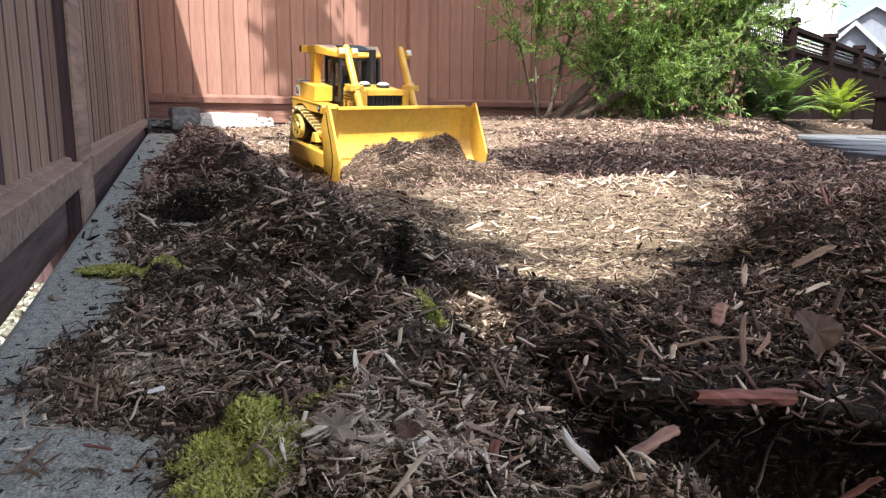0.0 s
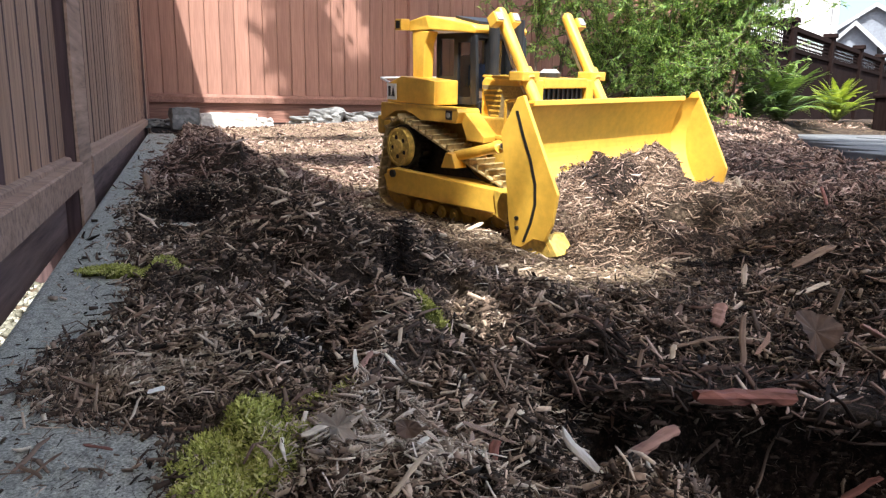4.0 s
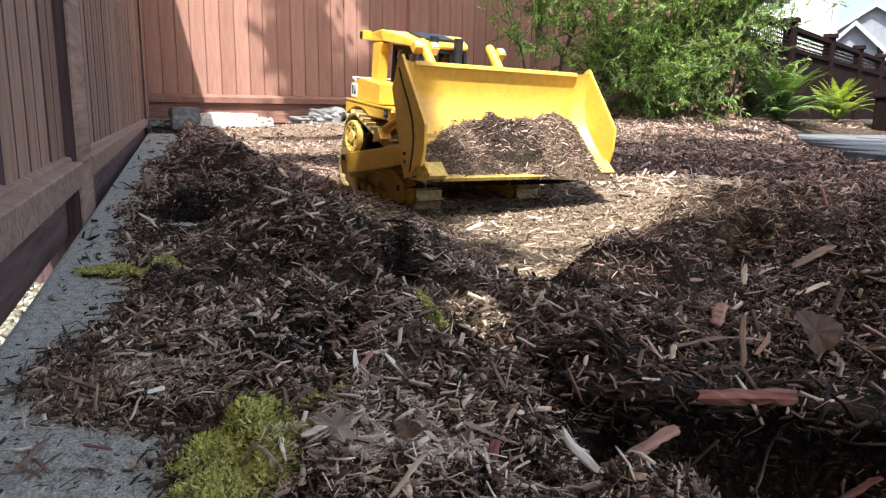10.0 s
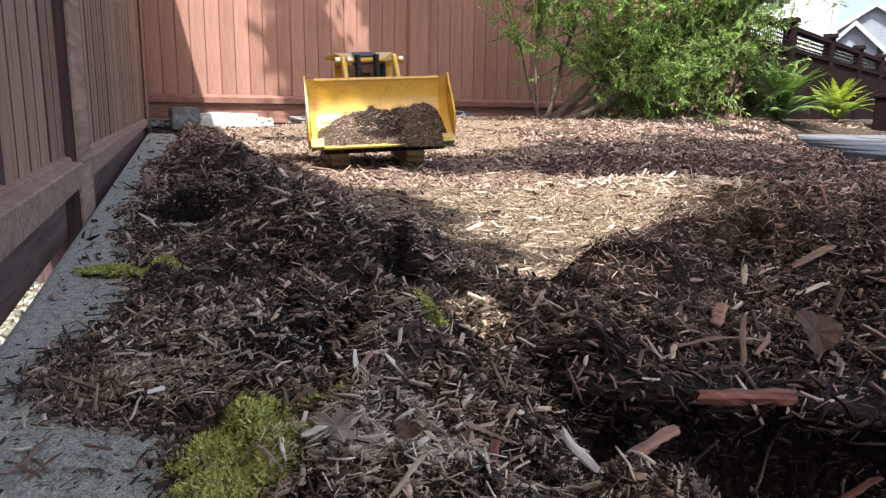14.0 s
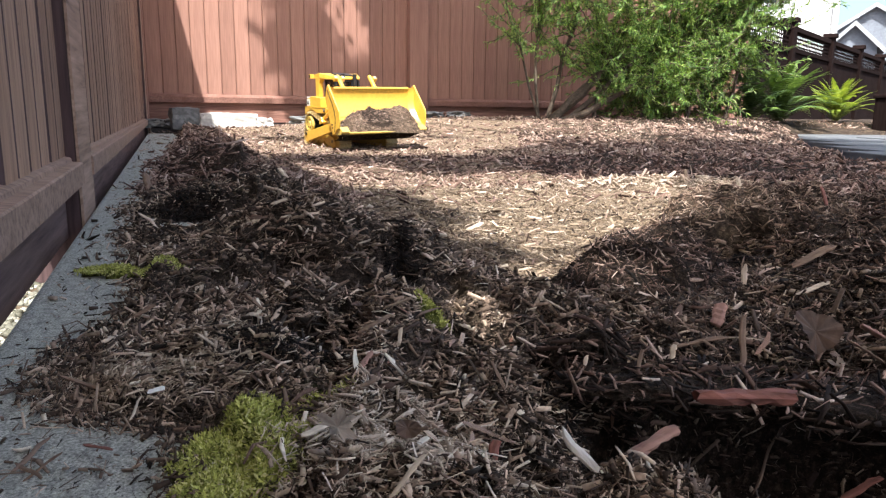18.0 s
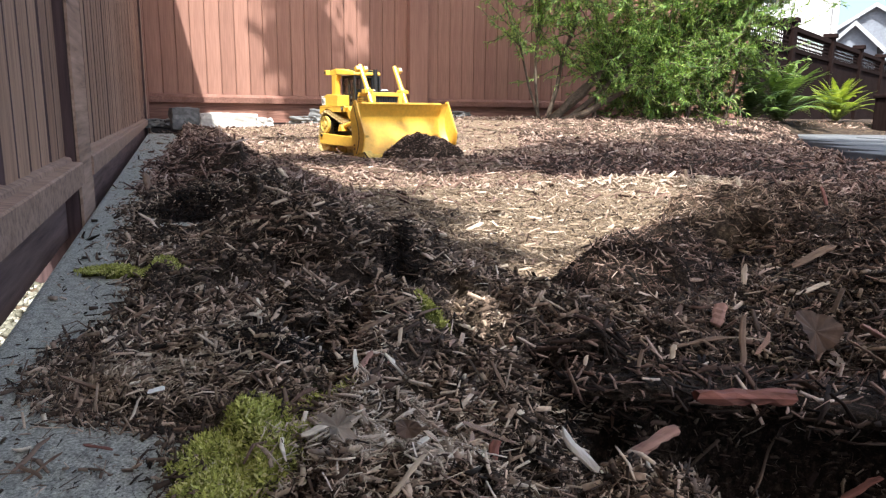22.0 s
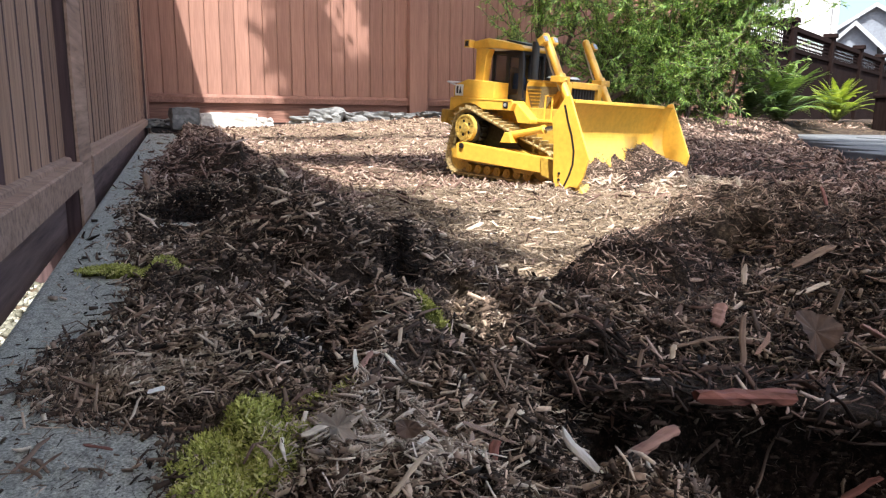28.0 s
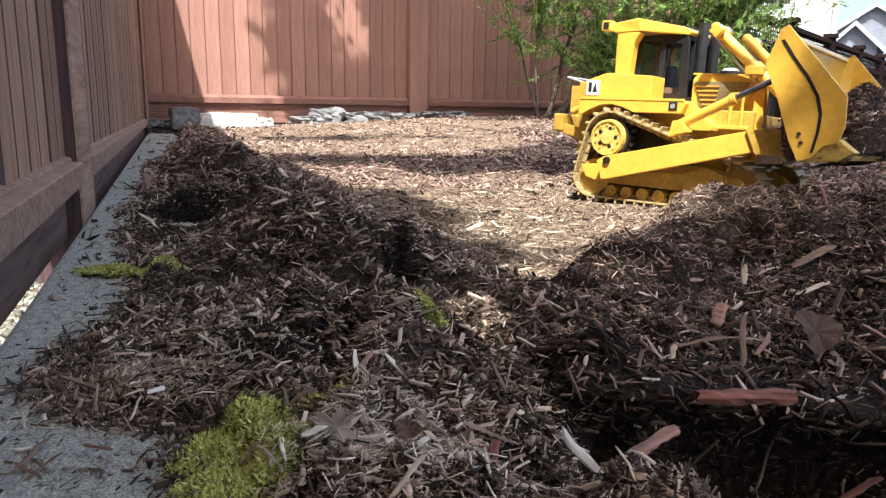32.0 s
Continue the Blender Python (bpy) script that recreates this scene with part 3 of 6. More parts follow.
def side_fence():
    root = tagged(new("wall_side_fence"), "brown stained timber fence with grooved boards beside the kerb", "fence", kind="structure")
    root.matrix_world = FRAME @ pose(0, 0.136, 0)
    # x runs away along the fence, -y faces the yard
    posts = (-2.6, -0.73, 1.118, 4.92)
    for i, px in enumerate(posts):
        p = part("post", box(px - 0.079, px + 0.079, -0.023, 0.12, -0.3, 1.86, 0.003), POST_STAIN_GROOVE_SHADE, root)
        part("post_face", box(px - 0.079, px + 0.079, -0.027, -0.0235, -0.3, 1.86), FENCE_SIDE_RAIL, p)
    for i, (x0, x1) in enumerate(zip(posts, posts[1:])):
        top = 1.38 if i == 1 else 1.76
        pan = part("panel", box(0, x1 - x0 - 0.139, 0.0085, 0.019, 0.03, top), POST_STAIN_GROOVE_SHADE, root)
        pan.location = (x0 + 0.0695, -0.0025, 0)
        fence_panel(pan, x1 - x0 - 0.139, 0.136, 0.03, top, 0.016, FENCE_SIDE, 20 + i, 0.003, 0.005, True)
        if i == 1:
            # the upper boards, with unseen gaps added to let sun patches onto the mulch
            cuts = sorted({x0 + 0.0695, x1 - 0.0695, *(v for g in SUN_GAPS for v in g[:2])})
            for u, v in zip(cuts, cuts[1:]):
                z = 1.381
                for g in sorted((g for g in SUN_GAPS if g[0] <= u and v <= g[1]), key=lambda g: g[2]):
                    part("board", box(u, v, 0.002, 0.007, z, g[2]), FENCE_SIDE, root)
                    z = g[3]
                part("board", box(u, v, 0.002, 0.007, z, 1.76), FENCE_SIDE, root)
        rail = [(0.030, 0.0466), (0.030, 0.0735), (0.0285, 0.0752), (0.0180, 0.0765), (0.0175, 0.0805), (0.0155, 0.0818), (0.0065, 0.0845), (0.0065, 0.0466)]
        part("bottom_rail", prism(rail, x0 + 0.0695, x1 - 0.0695), FENCE_SIDE_RAIL, root).matrix_basis = pose(0, 0, 0, 0, 0, -90)
        part("kick_board", box(x0 + 0.0695, x1 - 0.0695, -0.006, 0.026, -0.024 if i < 2 else -0.09, 0.0460, 0.002), FENCE_KICK, root)
        # the unseen rails are made taller to carry the fence's shadow further
        part("top_rail", box(x0 + 0.0695, x1 - 0.0695, -0.01, 0.05, 1.76, 1.82 if i == 2 else 1.98, 0.003), FENCE_SIDE_RAIL, root)


back_fence()
side_fence()


# ---- the bulldozer: x forward, y to its left, origin on the ground ----
HINGE = Vector((-0.078, 0, 0.062))
TRACK_Y, SHOE_W = 0.102, 0.048


def track_path(n):
    """Points, tangent angles and total length round one track: ground run, rear idler, high sprocket, slope, front idler."""
    rear, top, front = (-0.112, 0.033, 0.035), (-0.089, 0.098, 0.042), (0.128, 0.033, 0.035)
    circles = [front, rear, top]
    pts = []
    for k, (cx, cz, r) in enumerate(circles):
        nx, nz, nr = circles[(k + 1) % 3]
        px, pz, pr = circles[k - 1]

        def outer(ax, az, ar, bx, bz, br):
            d = math.hypot(bx - ax, bz - az)
            return math.atan2(bz - az, bx - ax) + math.acos((ar - br) / d)
        # the belt runs clockwise seen from the right side, as x grows to the right
        a_in = outer(px, pz, pr, cx, cz, r)
        a_out = outer(cx, cz, r, nx, nz, nr)
        while a_out > a_in:
            a_out -= 2 * math.pi
        while a_in - a_out > 2 * math.pi:
            a_out += 2 * math.pi
        for i in range(41):
            a = a_in + (a_out - a_in) * i / 40
            pts.append((cx + r * math.cos(a), cz + r * math.sin(a)))
    pts.append(pts[0])
    seg = [math.dist(p, q) for p, q in zip(pts, pts[1:])]
    cum = [0.0]
    for s in seg:
        cum.append(cum[-1] + s)
    return pts, cum


PTS, CUM = track_path(0)
LOOP = CUM[-1]


def on_track(s):
    """Place and heading of a shoe s metres along the belt."""
    s = s % LOOP
    k = int(np.searchsorted(CUM, s, side="right")) - 1
    k = min(k, len(PTS) - 2)
    t = (s - CUM[k]) / max(1e-9, CUM[k + 1] - CUM[k])
    (x0, z0), (x1, z1) = PTS[k], PTS[k + 1]
    return x0 + (x1 - x0) * t, z0 + (z1 - z0) * t, math.atan2(z1 - z0, x1 - x0)


N_SHOES = 44
SHOE_PARTS = []
WHEELS = []


def build_tracks(dozer):
    pitch = LOOP / N_SHOES
    bm = box(-pitch * 0.47, pitch * 0.47, -SHOE_W / 2, SHOE_W / 2, -0.0016, 0.0016, 0.0004)
    box(-0.0016 + pitch * 0.36, 0.0016 + pitch * 0.36, -SHOE_W / 2, SHOE_W / 2, 0.001, 0.0080, bm=bm)
    for sy in (-1, 1):
        box(-pitch * 0.5, pitch * 0.36, sy * 0.008 - 0.0022, sy * 0.008 + 0.0022, -0.0085, -0.001, 0.0006, bm=bm)
    first = None
    for side in (-1, 1):
        for i in range(N_SHOES):
            o = part("track_shoe", bm, WORN_STEEL, dozer, "worn steel grouser plate") if first is None else again(first, dozer)
            first = first or o
            SHOE_PARTS.append((o, side, i * pitch))
    for side in (-1, 1):
        y = side * TRACK_Y
        frame_poly = [(-0.105, 0.022), (0.118, 0.022), (0.128, 0.034), (0.118, 0.055), (0.05, 0.062), (-0.055, 0.058), (-0.10, 0.048)]
        part("track_frame", prism(frame_poly, y - 0.014, y + 0.014, 0.002), YELLOW_WORN, dozer)
        guard = [(-0.078, 0.036), (-0.052, 0.036), (-0.047, 0.024), (-0.034, 0.024), (-0.029, 0.037), (0.000, 0.036), (0.005, 0.023), (0.018, 0.023), (0.024, 0.036), (0.044, 0.034), (0.058, 0.016), (0.106, 0.013), (0.119, 0.022), (0.112, 0.05), (0.078, 0.062), (0.045, 0.050), (-0.07, 0.047)]
        rg = part("roller_guard", prism(guard, y + side * 0.015, y + side * 0.021, 0.001), YELLOW_WORN, dozer)
        part("guard_slot", box(0.090, 0.100, *sorted((y + side * 0.0205, y + side * 0.0215)), 0.033, 0.043), BLACK, rg)
        # a dark sheet added for the shaded void inside the track loop
        part("track_void", prism([(-0.10, 0.05), (0.085, 0.05), (0.04, 0.066), (-0.06, 0.128), (-0.10, 0.12)], y - side * 0.018 - 0.003, y - side * 0.018 + 0.003), DARK_STEEL, dozer, "dark sheet for the shade inside the track")
        bm = rod((0, -0.017, 0), (0, 0.017, 0), 0.034, seg=32)
        rod((0, -0.019, 0), (0, 0.019, 0), 0.012, seg=20, bm=bm)
        for i in range(20):
            a = i * math.tau / 20
            box(-0.003, 0.003, -0.007, 0.007, 0.032, 0.0395, bm=bm, m=Matrix.Rotation(a, 4, "Y"))
        sp = part("sprocket", bm, DARK_STEEL, dozer, "black toothed drive sprocket")
        sp.location = (-0.089, y, 0.098)
        # final drive cover with bolts
        cov = rod((0, 0, 0), (0, side * 0.009, 0), 0.0305, 0.0295, 36)
        rod((0, side * 0.009, 0), (0, side * 0.0115, 0), 0.0115, 0.0105, 24, cov)
        for i in range(24):
            a = i * math.tau / 24
            box(-0.0036, 0.0036, side * 0.0100 - 0.0012, side * 0.0100 + 0.0012, 0.0255, 0.0292, bm=cov, m=Matrix.Rotation(a, 4, "Y"))
        for i in range(10):
            a = (i + 0.5) * math.tau / 10
            rod((0.0215 * math.cos(a), side * 0.009, 0.0215 * math.sin(a)), (0.0215 * math.cos(a), side * 0.0112, 0.0215 * math.sin(a)), 0.0017, seg=6, bm=cov)
        for i in range(5):
            a = i * math.tau / 5
            part("hub_recess", rod((0.0155 * math.cos(a), side * 0.0245, 0.0155 * math.sin(a)), (0.0155 * math.cos(a), side * 0.0256, 0.0155 * math.sin(a)), 0.0034, seg=12), DARK_STEEL, sp, "dark round recess")
        hub = part("drive_hub", cov, EDGE_YELLOW, sp, "yellow final drive cover with bolts")
        hub.location = (0, side * 0.016, 0)
        WHEELS.append((sp, side, 0.042, (-0.089, y, 0.098)))
        for name, x, z, r in (("rear_idler", -0.112, 0.033, 0.029), ("front_idler", 0.128, 0.033, 0.029)):
            bm = rod((0, -0.011, 0), (0, 0.011, 0), r, seg=28)
            rod((0, -0.016, 0), (0, 0.016, 0), r * 0.55, seg=20, bm=bm)
            w = part(name, bm, YELLOW_WORN, dozer)
            w.location = (x, y, z)
            WHEELS.append((w, side, 0.034, (x, y, z)))
        for k in range(7):
            bm = rod((0, -0.017, 0), (0, 0.017, 0), 0.0098, seg=18)
            rod((0, -0.019, 0), (0, 0.019, 0), 0.0045, seg=12, bm=bm)
            w = part("roller", bm, YELLOW_WORN, dozer)
            w.location = (-0.078 + k * 0.0285, y, 0.0095)
        # idler brackets
        part("idler_bracket", prism([(-0.135, 0.05), (-0.09, 0.055), (-0.07, 0.044), (-0.075, 0.03), (-0.1, 0.024), (-0.125, 0.03)], y + side * 0.0175, y + side * 0.022, 0.001), YELLOW, dozer)


def build_body(dozer):
    hull = [(-0.15, 0.055), (0.10, 0.05), (0.125, 0.07), (0.125, 0.15), (-0.15, 0.15)]
    part("hull", prism(hull, -0.072, 0.072, 0.002), YELLOW_WORN, dozer)
    belly = part("belly_guard", prism([(-0.12, 0.055), (0.09, 0.05), (0.07, 0.038), (-0.10, 0.04)], -0.06, 0.06, 0.001), DARK_STEEL, dozer)
    # hood, with a dropped side and louvred screens
    hood = [(0.014, 0.125), (0.014, 0.200), (0.02, 0.206), (0.118, 0.203), (0.124, 0.198), (0.124, 0.125)]
    part("hood", prism(hood, -0.050, 0.050, 0.002), YELLOW, dozer)
    part("hood_top_plate", prism([(0.012, 0.2065), (0.012, 0.2095), (0.122, 0.2065), (0.122, 0.2035)], -0.047, 0.047, 0.0006), YELLOW, dozer)
    for side in (-1, 1):
        y0, y1 = sorted((side * 0.0505, side * 0.0525))
        part("engine_screen", prism([(0.018, 0.195), (0.108, 0.195), (0.063, 0.133), (0.040, 0.133)], y0, y1), MESH_GREY, dozer, "grey perforated engine side screen")
        for k in range(7):
            z = 0.188 - k * 0.0072
            part("louvre", box(0.022 + 0.0035 * k, 0.060 - 0.001 * k, *sorted((side * 0.0525, side * 0.0545)), z - 0.0012, z + 0.0012), YELLOW_WORN, dozer)
        strut = [(0.070, 0.135), (0.112, 0.19), (0.122, 0.19), (0.085, 0.135)]
        part("hood_brace", prism(strut, *sorted((side * 0.0505, side * 0.0555)), 0.0006), YELLOW, dozer)
        part("hood_step", box(0.03, 0.12, *sorted((side * 0.05, side * 0.078)), 0.121, 0.127, 0.001), YELLOW, dozer)
        rail = pipe([(0.088, side * 0.072, 0.127), (0.088, side * 0.072, 0.175), (0.112, side * 0.072, 0.178)], 0.0022)
        pipe([(0.106, side * 0.072, 0.127), (0.106, side * 0.072, 0.177)], 0.0022, bm=rail)
        part("grab_rail", rail, YELLOW, dozer)
    # radiator guard and grille
    guard = bmesh.new()
    for y0, y1 in ((-0.062, -0.046), (0.046, 0.062)):
        box(0.118, 0.134, y0, y1, 0.07, 0.205, 0.0015, guard)
    box(0.118, 0.134, -0.046, 0.046, 0.193, 0.207, 0.0015, guard)
    box(0.118, 0.134, -0.046, 0.046, 0.07, 0.145, 0.0015, guard)
    part("radiator_guard", guard, YELLOW, dozer)
    gr = part("grille", box(0.122, 0.126, -0.046, 0.046, 0.145, 0.193), BLACK, dozer, "black radiator grille")
    for k in range(9):
        y = -0.040 + k * 0.010
        part("grille_bar", box(0.126, 0.129, y - 0.0018, y + 0.0018, 0.145, 0.193, 0.0004), BLACK, gr)
    # fenders with the arch over the drive
    for side in (-1, 1):
        y0, y1 = sorted((side * 0.070, side * 0.112))
        fen = [(-0.158, 0.162), (0.030, 0.162), (0.034, 0.157), (0.027, 0.141), (-0.055, 0.141), (-0.075, 0.149), (-0.095, 0.153), (-0.118, 0.151), (-0.138, 0.142), (-0.152, 0.134), (-0.158, 0.136)]
        part("fender", prism(fen, y0, y1, 0.0012), YELLOW, dozer)
        part("fender_lip", box(-0.155, 0.03, side * 0.111 - 0.002, side * 0.111 + 0.002, 0.160, 0.164, 0.0006), YELLOW, dozer)
        part("fender_skirt", prism([(0.034, 0.157), (0.075, 0.125), (0.075, 0.117), (0.04, 0.117), (0.027, 0.141)], *sorted((side * 0.072, side * 0.10)), 0.001), YELLOW, dozer)
        tank = [(-0.150, 0.164), (-0.030, 0.164), (-0.030, 0.200), (-0.112, 0.205), (-0.150, 0.193)]
        part("side_tank", prism(tank, *sorted((side * 0.058, side * 0.105)), 0.0014), YELLOW, dozer)
        lamp = part("step_lamp", box(0.006, 0.020, *sorted((side * 0.110, side * 0.1135)), 0.146, 0.159, 0.001), BLACK, dozer)
        part("lens", rod((0.013, side * 0.1135, 0.1525), (0.013, side * 0.1145, 0.1525), 0.004, seg=14), LENS, lamp)
        # decal on the rear corner: plain shapes
        dec = part("decal_panel", box(-0.149, -0.124, *sorted((side * 0.105, side * 0.106)), 0.168, 0.193), WHITE, dozer, "white and black decal panel")
        part("decal_bar", box(-0.145, -0.139, *sorted((side * 0.106, side * 0.1065)), 0.173, 0.189), BLACK, dec)
        part("decal_bar", prism([(-0.137, 0.173), (-0.132, 0.189), (-0.128, 0.173)], *sorted((side * 0.106, side * 0.1065))), BLACK, dec)
    part("rear_tank", box(-0.176, -0.148, -0.085, 0.085, 0.150, 0.192, 0.0018), YELLOW_WORN, dozer)
    part("rear_plate", box(-0.174, -0.152, -0.080, 0.080, 0.07, 0.150, 0.003), YELLOW_WORN, dozer)
    # ripper at the rear
    rip = part("ripper_beam", box(-0.240, -0.220, -0.062, 0.062, 0.104, 0.136, 0.003), YELLOW_WORN, dozer)
    part("ripper_shank", prism([(-0.240, 0.19), (-0.222, 0.19), (-0.222, 0.104), (-0.208, 0.090), (-0.214, 0.086), (-0.240, 0.096)], -0.007, 0.007, 0.001), YELLOW_WORN, rip)
    for side in (-1, 1):
        y = side * 0.05
        part("ripper_link", prism([(-0.174, 0.090), (-0.174, 0.110), (-0.234, 0.120), (-0.234, 0.104)], y - 0.005, y + 0.005, 0.001), YELLOW_WORN, dozer)
        part("ripper_cylinder", rod((-0.17, y * 0.8, 0.165), (-0.212, y * 0.8, 0.140), 0.006), YELLOW, dozer)
        part("ripper_rod", rod((-0.212, y * 0.8, 0.140), (-0.229, y * 0.8, 0.130), 0.0035), BRIGHT_STEEL, dozer)
    part("rear_rail", pipe([(-0.17, -0.078, 0.19), (-0.205, -0.078, 0.20), (-0.205, 0.078, 0.20), (-0.17, 0.078, 0.19)], 0.002), SILVER, dozer)


def build_cab(dozer):
    cab = part("cab_floor", box(-0.086, 0.012, -0.052, 0.052, 0.150, 0.170, 0.001), BLACK, dozer)
    for side in (-1, 1):
        y = side * 0.054
        for name, poly in (("rear_pillar", [(-0.088, 0.165), (-0.080, 0.165), (-0.080, 0.268), (-0.088, 0.268)]),
                           ("door_pillar", [(-0.046, 0.165), (-0.038, 0.165), (-0.036, 0.268), (-0.046, 0.268)]),
                           ("front_pillar", [(-0.006, 0.165), (0.008, 0.165), (0.002, 0.266), (-0.010, 0.266)])):
            part(name, prism(poly, *sorted((y - side * 0.006, y)), 0.0008), BLACK, dozer)
        door = part("door", prism([(-0.038, 0.165), (-0.004, 0.165), (-0.004, 0.176), (-0.038, 0.176)], *sorted((y - side * 0.004, y + side * 0.0005))), BLACK, dozer)
        part("door_rail", prism([(-0.038, 0.256), (-0.006, 0.256), (-0.006, 0.268), (-0.038, 0.268)], *sorted((y - side * 0.004, y + side * 0.0005))), BLACK, door)
        part("side_window_panel", prism([(-0.086, 0.165), (-0.04, 0.165), (-0.04, 0.206), (-0.086, 0.206)], *sorted((y - side * 0.004, y - side * 0.001))), BLACK, dozer)
        for nm, poly in (("door_glass", [(-0.037, 0.176), (-0.006, 0.176), (-0.009, 0.256), (-0.036, 0.256)]), ("side_glass", [(-0.079, 0.206), (-0.046, 0.206), (-0.046, 0.262), (-0.079, 0.262)])):
            g = part(nm, prism(poly, *sorted((y - side * 0.003, y - side * 0.002))), CAB_GLASS, dozer)
            g.visible_shadow = False
        part("grab_handle", pipe([(-0.032, y + side * 0.004, 0.19), (-0.032, y + side * 0.004, 0.215)], 0.0012), BLACK, door)
    hd = part("cab_header", box(-0.088, 0.000, -0.054, 0.054, 0.262, 0.270, 0.001), BLACK, dozer)
    for nm, x in (("windscreen", -0.004), ("rear_screen", -0.084)):
        g = part(nm, box(x - 0.0005, x + 0.0005, -0.048, 0.048, 0.17, 0.262), CAB_GLASS, dozer)
        g.visible_shadow = False
    for y in (-0.022, 0.022):
        part("windscreen_post", box(-0.006, 0.000, y - 0.003, y + 0.003, 0.2, 0.264), BLACK, dozer)
    part("seat", prism([(-0.075, 0.17), (-0.03, 0.17), (-0.03, 0.188), (-0.06, 0.19), (-0.066, 0.238), (-0.076, 0.238)], -0.02, 0.02, 0.003), TAN, dozer, "tan moulded seat")
    # a toy driver as one plain shape
    bm = rod((-0.048, 0, 0.186), (-0.052, 0, 0.224), 0.018, 0.013, 12)
    part("figurine", bm, BLUE, dozer, "plain blue toy figure", smooth=True)
    # roll-over canopy
    for side in (-1, 1):
        y = side * 0.076
        post = [(-0.110, 0.200), (-0.084, 0.200), (-0.080, 0.255), (-0.070, 0.272), (-0.112, 0.276)]
        part("canopy_post", prism(post, *sorted((y - side * 0.012, y + side * 0.008)), 0.002), YELLOW, dozer)
    roof = [(-0.116, 0.272), (-0.122, 0.288), (-0.076, 0.295), (-0.004, 0.281), (0.004, 0.275), (0.002, 0.269), (-0.07, 0.274)]
    bm = prism(roof, -0.086, 0.086, 0.002)
    for v in bm.verts:
        v.co.y *= 1 - 0.38 * max(0.0, min(1.0, (v.co.x + 0.075) / 0.08))
    part("canopy_roof", bm, YELLOW, dozer)
    part("canopy_hatch", prism([(-0.065, 0.2925), (-0.065, 0.2965), (-0.01, 0.2865), (-0.01, 0.2825)], -0.035, 0.035), BLACK, dozer)
    for x, y in ((-0.124, -0.094), (-0.124, 0.094)):
        lamp = part("work_lamp", box(x - 0.008, x + 0.008, y - 0.0085, y + 0.0085, 0.274, 0.291, 0.001), YELLOW, dozer)
        part("lens", box(x - 0.0095 if x < 0 else x + 0.008, x - 0.008 if x < 0 else x + 0.0095, y - 0.006, y + 0.006, 0.277, 0.288), LENS, lamp)
        part("lamp_side", box(x - 0.005, x + 0.005, y - 0.0092, y + 0.0092, 0.277, 0.288), BLACK, lamp)
    # stacks and air cleaners
    for x, y, zt in ((0.013, -0.026, 0.290), (0.013, 0.026, 0.290)):
        bm = rod((x, y, 0.205), (x, y, zt), 0.0085, seg=20)
        rod((x, y, 0.205), (x, y, 0.212), 0.0105, seg=20, bm=bm)
        part("exhaust_stack", bm, BLACK, dozer, "matt black exhaust stack")
    for x, y in ((0.062, -0.020), (0.086, 0.018)):
        bm = rod((x, y, 0.204), (x, y, 0.214), 0.016, seg=20)
        c = part("air_cleaner", bm, BLACK, dozer)
        part("cap", rod((x, y, 0.214), (x, y, 0.219), 0.015, 0.009, 20), SILVER, c, "silver cap")


def blade_outline(off=0.0, n=30):
    """The hollow face of the blade from its top to the cutting edge."""
    out = []
    for i in range(n + 1):
        t = i / n
        z = 0.158 - 0.170 * t
        x = 0.231 - 0.026 * math.sin(math.pi * min(1, t * 1.02) ** 0.9) + 0.030 * t * t + off
        out.append((x, z))
    return out


